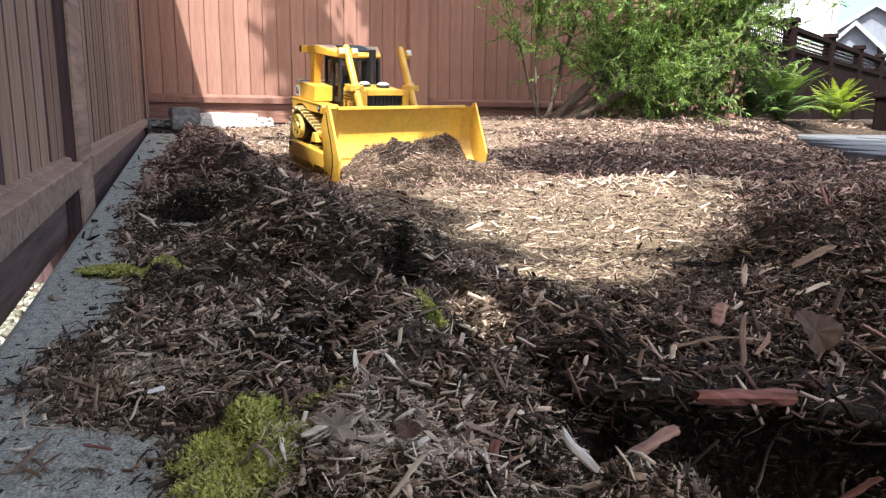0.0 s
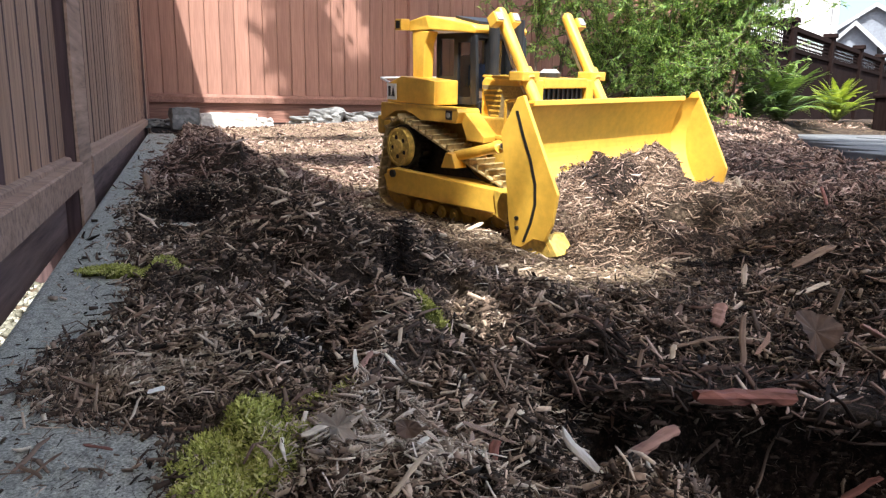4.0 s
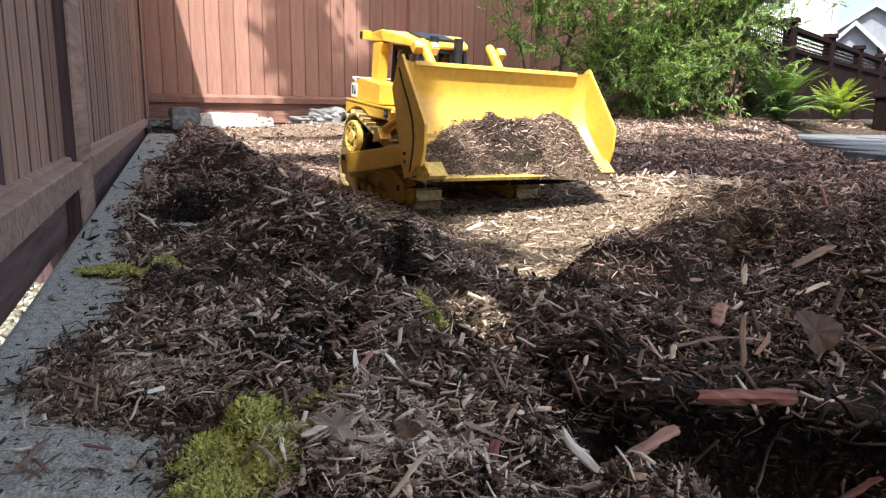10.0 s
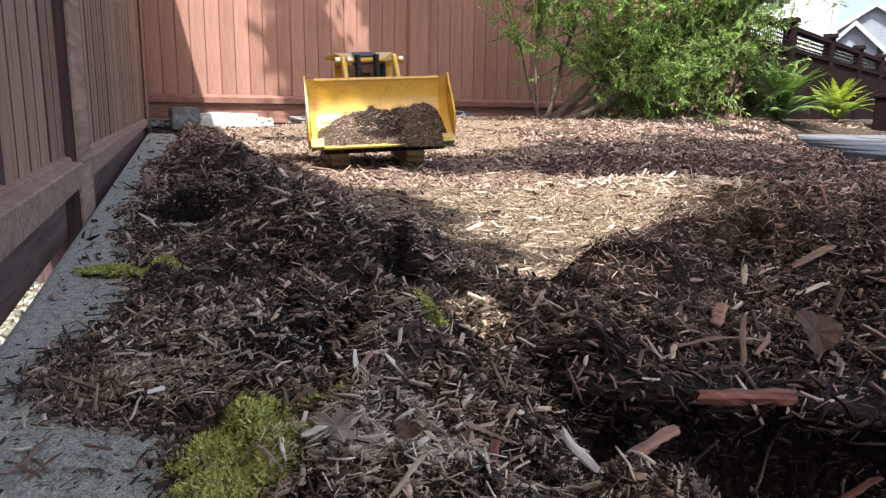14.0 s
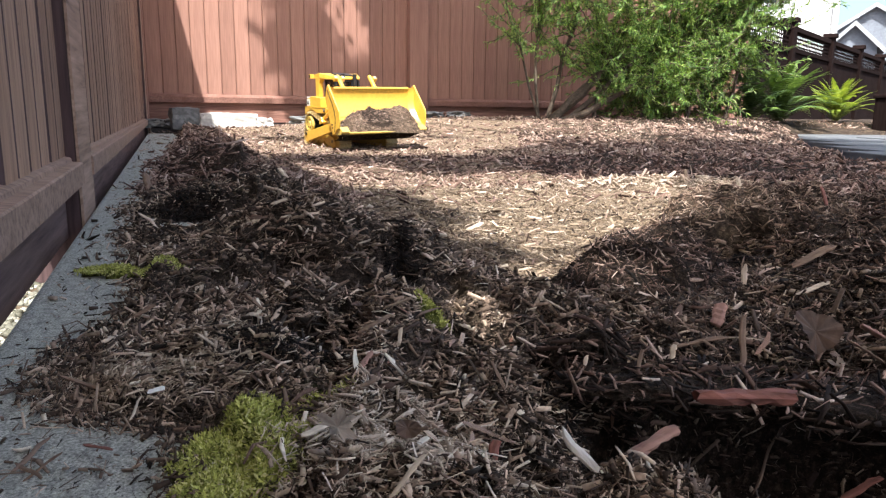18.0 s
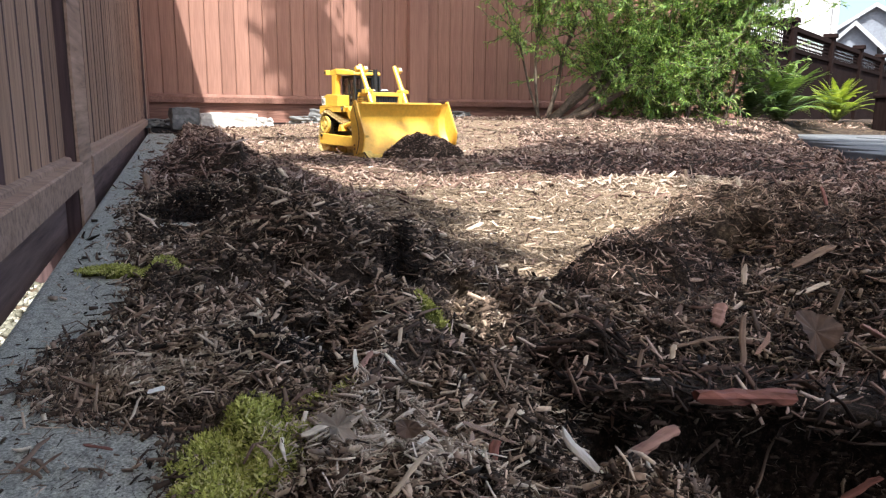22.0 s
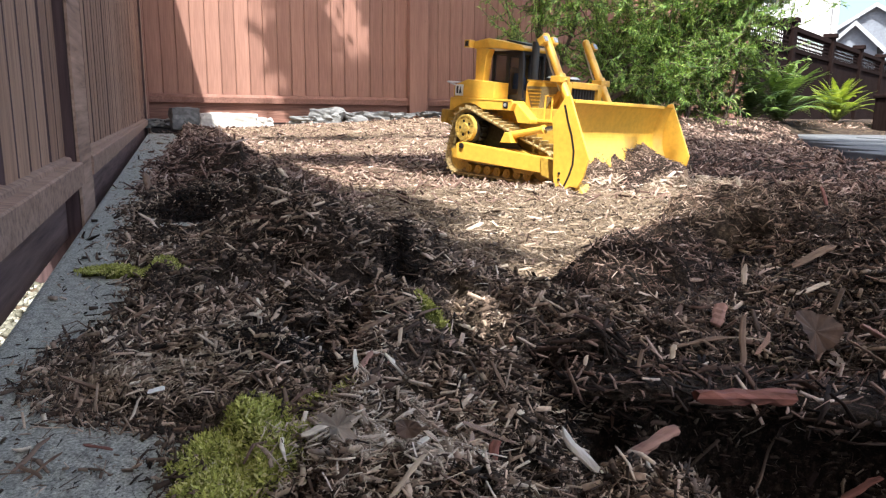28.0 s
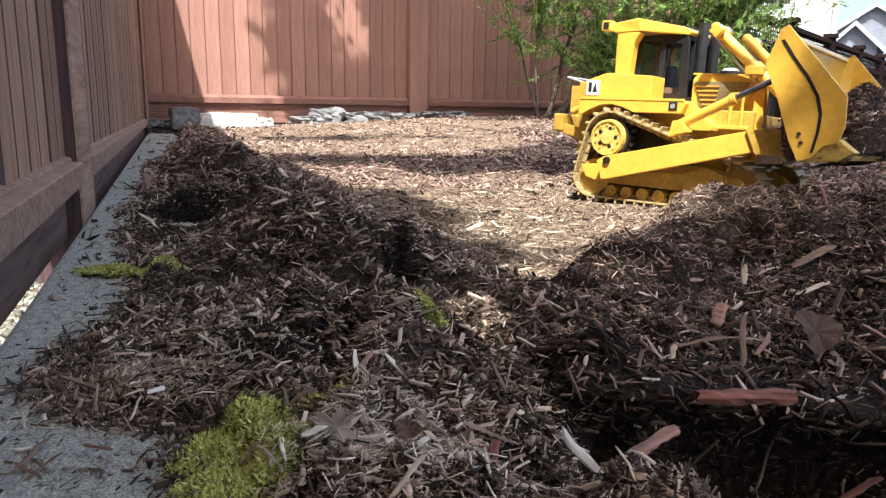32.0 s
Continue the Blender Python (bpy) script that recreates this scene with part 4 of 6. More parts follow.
def build_blade(dozer):
    blade = part("blade", prism(blade_outline() + blade_outline(-0.009)[::-1], -0.160, 0.160), YELLOW, dozer, "yellow curved blade with scuffed face")
    for side in (-1, 1):
        # wings bent forward, then the end plate
        bm = bmesh.new()
        rings = []
        for y, f in ((0.160, 0.0), (0.181, 0.012)):
            rings.append([[bm.verts.new((x + f, side * y, z)) for x, z in blade_outline(o)] for o in (0.0, -0.009)])
        n = len(rings[0][0])
        for k in range(n - 1):
            for o in (0, 1):
                bm.faces.new((rings[0][o][k], rings[1][o][k], rings[1][o][k + 1], rings[0][o][k + 1]))
        for k in (0, n - 1):
            bm.faces.new((rings[0][0][k], rings[1][0][k], rings[1][1][k], rings[0][1][k]))
        bmesh.ops.recalc_face_normals(bm, faces=bm.faces)
        part("blade_wing", bm, YELLOW, blade)
        plate = [(0.229, 0.165), (0.239, 0.167), (0.289, 0.056), (0.280, 0.020), (0.268, 0.0), (0.251, 0.001), (0.232, -0.011), (0.217, -0.011), (0.211, 0.02), (0.2075, 0.08), (0.201, 0.125)]
        end = part("end_plate", prism(plate, *sorted((side * 0.181, side * 0.186)), 0.0008), YELLOW, blade)
        seam = [(0.231, 0.150), (0.240, 0.122), (0.247, 0.104), (0.2505, 0.096), (0.258, 0.066), (0.2575, 0.042), (0.250, 0.020), (0.238, -0.004)]
        part("end_plate_seam", prism(seam + [(x - 0.0042, z) for x, z in seam][::-1], *sorted((side * 0.1862, side * 0.1868))), DARK_STEEL, end, "dark seam groove")
        for dz in (0.012, 0.024):
            part("bolt", rod((0.226, side * 0.186, dz), (0.226, side * 0.1885, dz), 0.0026, seg=8), DARK_STEEL, end)
        part("corner_bit", prism([(0.216, 0.002), (0.236, 0.004), (0.268, 0.006), (0.284, -0.016), (0.262, -0.022), (0.222, -0.013)], *sorted((side * 0.150, side * 0.1805)), 0.0008), EDGE_YELLOW, blade, "scuffed yellow corner bit")
        for k in range(2):
            part("bit_bolt", rod((0.244 + 0.014 * k, side * 0.158, 0.004 - 0.002 * k), (0.244 + 0.014 * k, side * 0.158, 0.0075 - 0.002 * k), 0.0026, seg=8), DARK_STEEL, blade)
        # push arm
        arm = [(-0.092, 0.032), (-0.094, 0.064), (-0.080, 0.068), (0.163, 0.048), (0.170, 0.042), (0.172, 0.016), (-0.080, 0.030)]
        part("push_arm", prism(arm, *sorted((side * 0.132, side * 0.148)), 0.0015), YELLOW, blade)
        part("arm_foot", prism([(0.150, 0.050), (0.205, 0.040), (0.222, 0.055), (0.222, 0.0), (0.20, 0.0), (0.155, 0.014)], *sorted((side * 0.128, side * 0.152)), 0.001), YELLOW_WORN, blade)
        part("arm_pin", rod((-0.074, side * 0.128, 0.060), (-0.074, side * 0.152, 0.060), 0.006), DARK_STEEL, blade)
        part("arm_bracket", prism([(0.030, 0.072), (0.062, 0.072), (0.055, 0.092), (0.042, 0.094)], *sorted((side * 0.118, side * 0.140)), 0.001), YELLOW, blade)
        p0, p1 = Vector((0.048, side * 0.125, 0.088)), Vector((0.205, side * 0.125, 0.115))
        mid = p0.lerp(p1, 0.55)
        part("tilt_cylinder", rod(p0, mid, 0.0075), YELLOW, blade)
        part("tilt_rod", rod(mid, p1, 0.0045), BRIGHT_STEEL, blade, "bright piston rod")
        part("cylinder_collar", rod(mid - (p1 - p0) * 0.03, mid + (p1 - p0) * 0.01, 0.009), YELLOW, blade)
        for y in (0.055, 0.1):
            part("blade_rib", prism([(0.195, 0.14), (0.212, 0.14), (0.205, 0.02), (0.19, 0.02)], *sorted((side * y, side * (y + 0.006)))), YELLOW_WORN, blade)
    part("cutting_edge", prism([(0.236, 0.002), (0.256, -0.004), (0.275, -0.019), (0.270, -0.023), (0.250, -0.014), (0.234, -0.004)], -0.150, 0.150), EDGE_YELLOW, blade, "worn bright cutting edge")
    part("blade_top_lip", box(0.220, 0.233, -0.160, 0.160, 0.154, 0.161, 0.001), YELLOW, blade)
    return blade


LIFTS = []


def build_lifts(dozer, blade):
    for side in (-1, 1):
        y = side * 0.070
        bm = rod((0, 0, -0.075), (0, 0, 0.098), 0.0082, seg=20)
        rod((0, 0, -0.008), (0, 0, 0.008), 0.0115, seg=20, bm=bm)
        rod((0, 0, -0.078), (0, 0, -0.068), 0.0105, seg=20, bm=bm)
        bmesh.ops.create_uvsphere(bm, u_segments=16, v_segments=8, radius=0.0082, matrix=Matrix.Translation((0, 0, 0.098)))
        cyl = part("lift_cylinder", bm, YELLOW, dozer, smooth=False)
        pip = pipe([(-0.012, 0, -0.02), (-0.014, 0, 0.03), (-0.009, 0, 0.086)], 0.0018)
        part("hose", pip, SILVER, cyl)
        for sy in (-1, 1):
            if sy == side or side < 0:
                lamp = part("lamp", box(-0.007, 0.009, sy * 0.0160 - 0.0072, sy * 0.0160 + 0.0072, 0.078, 0.094, 0.001), YELLOW, cyl)
                part("lens", box(0.009, 0.0105, sy * 0.0160 - 0.0056, sy * 0.0160 + 0.0056, 0.0805, 0.0915), LENS, lamp)
        part("trunnion", box(0.108, 0.134, *sorted((side * 0.055, side * 0.088)), 0.203, 0.216, 0.0015), YELLOW, dozer)
        r = part("lift_rod", rod((0, 0, -0.155), (0, 0, -0.07), 0.0048, seg=14), BRIGHT_STEEL, cyl, "bright piston rod")
        LIFTS.append((cyl, y))


def build_dozer():
    dozer = tagged(new("bulldozer"), "yellow radio-controlled model bulldozer with a wide front blade and rear ripper", "model bulldozer")
    build_tracks(dozer)
    build_body(dozer)
    build_cab(dozer)
    blade = build_blade(dozer)
    build_lifts(dozer, blade)
    return dozer, blade


DOZER, BLADE = build_dozer()
# seconds, place of the machine, its turn, nose-down pitch and roll, and the blade's lift in degrees
DRIVE = [
    (0.0, -0.215, 1.785, 0.003, -57.0, 6.3, 1.5, 3.6), (0.5, -0.168, 1.684, -0.003, -56.9, 5.5, 1.7, 2.8), (1.0, -0.128, 1.592, -0.003, -55.2, 5.2, 1.8, 2.6),
    (1.5, -0.093, 1.513, -0.003, -55.1, 5.3, 1.6, 3.2), (2.0, -0.052, 1.431, -0.002, -55.8, 5.5, 1.4, 3.0), (2.5, -0.019, 1.348, -0.004, -53.6, 4.8, 1.8, 3.0),
    (3.0, 0.012, 1.296, -0.003, -50.6, 3.5, 2.5, 2.9), (3.5, 0.050, 1.203, -0.005, -50.2, 2.9, 3.2, 3.4), (4.2, 0.094, 1.112, -0.006, -49.6, 2.9, 1.6, 5.0),
    (5.5, 0.132, 1.014, -0.004, -48.0, 3.0, -0.6, 15.2), (6.0, 0.137, 1.002, -0.005, -47.5, 3.6, -0.2, 19.3), (6.5, 0.137, 1.003, -0.005, -47.4, 3.9, -0.0, 19.4),
    (7.0, 0.137, 1.003, -0.005, -47.4, 3.9, -0.0, 19.4), (7.5, 0.137, 1.003, -0.005, -47.4, 3.7, -0.1, 19.4), (8.0, 0.122, 1.041, -0.004, -46.8, 3.5, -0.3, 18.3),
    (8.5, 0.085, 1.116, -0.008, -44.9, 3.4, 0.0, 17.9), (9.0, 0.043, 1.207, -0.008, -46.1, 3.4, 0.5, 16.8), (9.5, 0.005, 1.283, -0.009, -50.4, 4.5, 0.0, 16.7),
    (10.0, -0.026, 1.343, -0.011, -58.1, 6.3, -1.1, 17.6), (10.5, -0.035, 1.389, -0.008, -64.1, 7.4, -1.5, 16.0), (11.0, -0.063, 1.489, -0.004, -65.9, 7.2, -1.0, 15.8),
    (11.5, -0.095, 1.535, -0.005, -75.2, 6.0, -0.0, 16.4), (12.0, -0.120, 1.639, -0.004, -75.5, 5.7, 0.5, 15.3), (12.5, -0.140, 1.759, 0.000, -75.9, 6.4, 0.4, 14.6),
    (13.0, -0.162, 1.881, 0.008, -77.2, 6.8, 0.3, 14.8), (13.5, -0.177, 1.957, 0.011, -77.4, 6.0, 1.2, 13.0), (14.0, -0.213, 2.067, 0.012, -76.4, 4.3, 2.8, 14.4),
    (14.5, -0.239, 2.183, 0.011, -76.8, 2.8, 4.3, 16.1), (16.5, -0.281, 2.647, -0.002, -56.0, -0.1, 0.5, 16.3), (17.0, -0.301, 2.683, -0.004, -54.5, 0.4, 0.9, 14.9),
    (17.5, -0.344, 2.760, -0.005, -54.3, 0.8, 1.2, 14.7), (18.0, -0.383, 2.867, -0.004, -54.0, 1.1, 1.4, 15.8), (18.5, -0.381, 2.851, -0.005, -55.0, 1.1, 1.2, 14.8),
    (19.0, -0.381, 2.846, -0.006, -54.8, 1.1, 0.9, 13.6), (19.5, -0.385, 2.856, -0.007, -54.6, 1.2, 0.6, 10.3), (20.0, -0.386, 2.858, -0.007, -54.6, 1.1, 0.4, 6.2),
    (20.5, -0.383, 2.839, -0.006, -54.9, 0.8, 0.3, 3.2), (21.0, -0.347, 2.766, -0.005, -53.3, 0.4, 0.3, 2.8), (21.5, -0.310, 2.685, -0.003, -54.0, -0.3, 0.3, 3.3),
    (22.0, -0.275, 2.591, -0.000, -53.2, -0.9, 0.2, 1.8), (22.5, -0.231, 2.509, 0.003, -54.0, -1.3, 0.0, 0.7), (23.0, -0.186, 2.414, 0.007, -53.9, -1.4, -0.3, 0.8),
    (23.5, -0.155, 2.354, 0.011, -58.7, -0.9, -0.8, 1.3), (24.0, -0.112, 2.271, 0.015, -58.7, 0.4, -1.4, 0.1), (24.5, -0.073, 2.200, 0.018, -59.0, 2.0, -1.8, 0.9),
    (25.0, -0.040, 2.120, 0.019, -56.2, 2.8, -1.9, 0.9), (25.5, -0.003, 2.059, 0.016, -52.4, 2.4, -1.5, 1.1), (27.5, 0.157, 1.688, 0.009, -47.7, 2.7, -1.4, 1.6),
    (28.0, 0.195, 1.620, 0.007, -46.8, 2.2, -1.4, 1.6), (28.5, 0.235, 1.548, 0.006, -46.3, 1.6, -1.4, 0.8), (29.0, 0.272, 1.474, 0.004, -46.6, 1.0, -1.6, 0.3),
    (29.5, 0.310, 1.404, 0.002, -46.3, 1.2, -2.1, 0.9), (30.0, 0.341, 1.329, -0.002, -44.5, 1.6, -2.5, 1.0), (30.5, 0.362, 1.258, -0.000, -41.8, 1.5, -2.2, 5.2),
    (31.0, 0.381, 1.232, 0.000, -40.9, 1.4, -1.9, 9.3), (31.5, 0.401, 1.216, 0.001, -41.1, 1.3, -2.0, 13.5), (32.0, 0.418, 1.227, 0.002, -41.7, 1.3, -2.4, 17.7),
]
scatter("mulch_near", "brown shredded bark mulch, moist and loose", 1, 200000, 0.18, 1.4, 0.0066, False, CHIPS, tilt=0.7, grow=0.15, slim=0.10, clump=True, moist=False, curl=0.3)
scatter("mulch_shaded", "near-black shredded bark with the heap's shade painted in", 6, 190000, 0.18, 1.6, 0.0062, False, DARK_CHIPS, tilt=0.8, grow=0.15, slim=0.10, clump=True, moist=True, curl=0.3)
scatter("mulch_crumb", "dark crumbs of composted bark between the chips", 4, 120000, 0.18, 1.2, 0.0030, False, CRUMBS, tilt=0.8, grow=0.3, simple=True, slim=0.5)
scatter("mulch_far", "reddish shredded bark mulch towards the back fence", 2, 110000, 1.2, 5.2, 0.014, False, FAR_CHIPS, simple=True, tilt=0.6)
scatter("mulch_back", "pinkish shredded bark before the back fence", 12, 90000, 2.3, 5.15, 0.013, False, PINK_CHIPS, simple=True, tilt=0.6, slim=0.16)
scatter("mulch_dry", "pale sun-dried wood fines on the flat", 3, 110000, 0.5, 1.6, 0.0042, True, DRY_CHIPS, tilt=0.3, grow=0.4, simple=True)
scatter("mulch_pale", "pale pinkish chips on the far part of the flat", 5, 60000, 1.4, 5.2, 0.0075, True, PINK_CHIPS, tilt=0.5, grow=0.5, simple=True, slim=0.14)
strew("litter", "pale tan litter of chips and twigs beside the moss", 8, 5200, -0.016, 0.256, 0.019, 0.022, 0, 0.0050, NEAR_LITTER)
strew("litter", "tan flakes lying flat over the kerb's edge", 14, 5200, -0.150, 0.347, 0.034, 0.016, 20, 0.0056, TAN_FLAKES, 0.22)
scatter("mulch_fibre", "thin curled bark fibres among the chips", 7, 70000, 0.18, 1.1, 0.0085, False, CRUMBS, tilt=0.8, slim=0.05, curl=0.7)
# pale chips whose extra brightness paints the lit bands of the bed
strew("chip_ridge", "ridge of pale chips, brightened for the sun, across the flat", 9, 3600, 0.42, 1.35, 0.16, 0.03, 4, 0.011, SUNLIT_LITTER)
strew("chip_ridge", "scatter of pale chips, brightened for the sun, before the far bed", 10, 2600, 0.55, 2.55, 0.4, 0.10, 0, 0.015, SUNLIT_LITTER)
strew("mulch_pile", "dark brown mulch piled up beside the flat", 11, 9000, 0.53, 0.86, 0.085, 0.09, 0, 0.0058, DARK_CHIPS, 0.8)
# brighter red-brown bark puts the crest's sun into colour
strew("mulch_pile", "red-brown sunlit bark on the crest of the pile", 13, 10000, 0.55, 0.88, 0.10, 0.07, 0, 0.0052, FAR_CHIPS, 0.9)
# near-black chips strewn in the hollows put their shade into colour
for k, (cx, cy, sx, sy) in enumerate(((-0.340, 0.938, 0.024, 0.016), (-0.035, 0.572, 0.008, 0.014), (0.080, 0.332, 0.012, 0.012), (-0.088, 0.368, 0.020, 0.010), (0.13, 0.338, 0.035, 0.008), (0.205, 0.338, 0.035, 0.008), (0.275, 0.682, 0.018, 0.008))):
    strew("compost", "near-black chips painting the shade in a hollow of the mulch", 20 + k, 3200, cx, cy, sx, sy, 0, 0.0035 + 0.003 * cy, HOLLOW_SHADE, 0.9)


def loose_chips():
    """Chips near enough to be told apart, each its own object on one of eight shapes."""
    rnd = random.Random(31)
    shapes = []
    for k in range(8):
        bm = bmesh.new()
        w, t = rnd.uniform(0.10, 0.26), rnd.uniform(0.03, 0.07)
        rings = []
        for i in range(5):
            u = i / 4 - 0.5
            f = (0.6, 1.0, 0.95, 0.9, 0.45)[i]
            bow, side = 0.10 * (k % 3) * (0.25 - u * u), 0.06 * math.sin(4 * u + k)
            rings.append([bm.verts.new((u + (rnd.uniform(-0.06, 0.06) if i in (0, 4) else 0), side + sy * w / 2 * f * rnd.uniform(0.75, 1.1), bow + sz * t / 2 * f * rnd.uniform(0.6, 1.15)))
                          for sy, sz in ((-1, -0.6), (0.2, -1), (1, -0.4), (0.7, 0.8), (-0.6, 1))])
        for p, q in zip(rings, rings[1:]):
            for a in range(5):
                bm.faces.new((p[a], p[(a + 1) % 5], q[(a + 1) % 5], q[a]))
        bm.faces.new(rings[0][::-1])
        bm.faces.new(rings[-1])
        bmesh.ops.recalc_face_normals(bm, faces=bm.faces[:])
        me = bpy.data.meshes.new("wood_chip")
        bm.to_mesh(me)
        bm.free()
        me.materials.append(CHIP_PIECE)
        shapes.append(me)
    made = 0
    while made < 290:
        y = 0.24 * (0.75 / 0.24) ** rnd.random()
        x = y * rnd.uniform(-0.6, 0.66)
        a, b = D2.x * x + D2.y * y, N2.x * x + N2.y * y
        if b < kerb_edge(a) + 0.01 + (0.04 if rnd.random() < 0.93 else -0.05) or b < -0.08:
            continue
        if any(((x - px) / sx) ** 2 + ((y - py) / sy) ** 2 < 1.3 for px, py, sx, sy, turn, deep in PITS):
            continue
        xs, ys = np.array([x]), np.array([y])
        if mossiness(xs, ys)[0] > 0.4 or dry_sunlit(xs, ys)[0] > 0.6:
            continue
        nrm = Vector(ground_normal(xs, ys)[0]) + Vector((rnd.gauss(0, 0.35), rnd.gauss(0, 0.35), 0))
        size = min(0.024, rnd.lognormvariate(math.log(0.0125), 0.4))
        o = new("wood_chip", rnd.choice(shapes))
        o.parent = GROUND
        o.matrix_basis = Matrix.Translation((x, y, max(float(height(xs, ys)[0]), 0.0005 if b < 0.1 else -1) + 0.0022)) @ nrm.to_track_quat("Z", "Y").to_matrix().to_4x4() @ Matrix.Rotation(rnd.uniform(0, 6.28), 4, "Z") @ Matrix.Scale(size, 4)
        made += 1


loose_chips()


def grit():
    """Crumbs and small chips lying on the bare kerb."""
    rng = np.random.default_rng(61)
    n = 900
    a, b = 0.25 * (4.0 / 0.25) ** rng.uniform(0, 1, n), rng.uniform(-0.098, 0.0, n)
    size = np.clip(rng.lognormal(math.log(0.0011), 0.75, n), 0.0004, 0.009) * np.clip(a / 0.6, 0.45, 1.6)
    pos = np.stack([D2.x * a + N2.x * b, D2.y * a + N2.y * b, np.full(n, 0.0005)], 1)
    v, q = slivers(pos, np.tile(np.array([0, 0, 1.0]), (n, 1)), rng.uniform(0, 6.283, n), size, size * rng.uniform(0.12, 0.7, n), size * 0.3, rng, 0.5, 0.15)
    tagged(new("kerb_grit", mesh_from("kerb_grit", v, q, CRUMBS)), "dark crumbs and grit lying on the kerb", "grit", kind="stuff")


grit()


# ---- stones and paving ----
def rock(name, cx, cy, cz, sx, sy, sz, turn, seed, material, label, boxy=True, ragged=0.09):
    bm = bmesh.new()
    if boxy:
        bmesh.ops.create_cube(bm, size=1)
        bmesh.ops.subdivide_edges(bm, edges=bm.edges[:], cuts=5, use_grid_fill=True)
        for v in bm.verts:
            s = v.co.copy()
            m = max(abs(s.x), abs(s.y), abs(s.z))
            r = s.length
            v.co = s * (0.82 + 0.18 * m / r * 0.9)
    else:
        bmesh.ops.create_icosphere(bm, subdivisions=3, radius=0.5)
    for v in bm.verts:
        n = noise.fractal(v.co * 2.2 + Vector((seed * 3.1, 0, 0)), 0.8, 2.0, 4)
        v.co += v.co.normalized() * n * ragged
        v.co = Vector((v.co.x * sx, v.co.y * sy, v.co.z * sz))
    ob = part(name, bm, material, smooth=not boxy)
    ob.matrix_world = pose(cx, cy, cz + sz * 0.42, 0, 0, turn)
    return tagged(ob, label, "stone", "stones along the back fence")


def stones():
    t = TURN - 90
    rock("stone_block", -1.60, 4.42, 0.03, 0.17, 0.16, 0.135, t + 6, 1, GREY_STONE, "grey squared stone block below the fence")
    rock("stone_slab", -1.35, 4.50, 0.025, 0.36, 0.16, 0.105, t + 2, 2, PALE_STONE, "pale sunlit stone slab below the fence")
    rock("stone", -1.13, 4.50, 0.03, 0.10, 0.10, 0.07, 20, 3, PALE_STONE, "small pale stone beside the slab", True, 0.25)
    for k, (x, y, sx, sz) in enumerate(((-0.93, 4.75, 0.16, 0.06), (-0.78, 4.78, 0.20, 0.10), (-0.62, 4.9, 0.15, 0.08), (-0.47, 4.95, 0.18, 0.07), (-0.3, 4.98, 0.16, 0.05), (-0.1, 5.05, 0.18, 0.05), (0.1, 5.08, 0.16, 0.045))):
        rock("stone", x, y, float(height(np.array([x]), np.array([y]), False)[0]) - 0.005, sx, 0.12, sz, t + 13 * (k - 3), 5 + k, GREY_STONE, "dark grey rough stone below the fence", True, 0.3)
    for k, (x, y, sx, sz) in enumerate(((-1.86, 4.52, 0.16, 0.05), (-1.73, 4.55, 0.17, 0.055))):
        rock("stone", x, y, 0.03, sx, 0.12, sz, t + 31 * k, 15 + k, GREY_STONE, "dark grey rough stone in the fence corner", True, 0.3)


stones()


def paving():
    root = tagged(new("pavement"), "grey concrete paving slabs beside the bed", "pavement", kind="structure")
    first = None
    for i in range(7):
        for j in range(6):
            x, y = 1.62 + 0.405 * j + 0.14 * i, 2.35 + 0.40 * i
            if first is None:
                first = part("paver", box(-0.198, 0.198, -0.196, 0.196, -0.05, 0.0, 0.004), PAVING, root)
                o = first
            else:
                o = again(first, root)
            o.location = (x, y, 0.026 + 0.0015 * ((i * 5 + j * 3) % 4))


paving()


# ---- plants ----
def leaf_mesh(name, pos, way, up, length, width, material, droop=0.25):
    """Narrow leaves, two bent faces each."""
    n = len(pos)
    way = way / np.linalg.norm(way, axis=1)[:, None]
    side = np.cross(way, up)
    side /= np.maximum(1e-6, np.linalg.norm(side, axis=1))[:, None]
    nrm = np.cross(side, way)
    L, W = length[:, None], width[:, None]
    base = pos
    mid = pos + way * L * 0.45 + nrm * L * 0.04
    tip = pos + way * L - np.array([0, 0, 1.0]) * L * droop
    v = np.stack([base, mid - side * W / 2, tip, mid + side * W / 2, mid - nrm * W * 0.25], 1)
    tris = np.array([(0, 1, 4), (0, 4, 3), (1, 2, 4), (4, 2, 3)])[None] + 5 * np.arange(n)[:, None, None]
    return mesh_from(name, v.reshape(-1, 3), None, material, False, tris.reshape(-1, 3))


def limb(bm, points, r0, r1, seg=8):
    """A tapering, bending branch."""
    n = len(points)
    rings = []
    for i, p in enumerate(points):
        d = (Vector(points[min(i + 1, n - 1)]) - Vector(points[max(i - 1, 0)])).normalized()
        q = d.to_track_quat("Z", "Y").to_matrix()
        r = r0 + (r1 - r0) * i / (n - 1)
        rings.append([bm.verts.new(Vector(p) + q @ Vector((math.cos(k * math.tau / seg) * r, math.sin(k * math.tau / seg) * r, 0))) for k in range(seg)])
    for a, b in zip(rings, rings[1:]):
        for k in range(seg):
            bm.faces.new((a[k], a[(k + 1) % seg], b[(k + 1) % seg], b[k]))
    bm.faces.new(rings[0][::-1])
    bm.faces.new(rings[-1])
    return bm


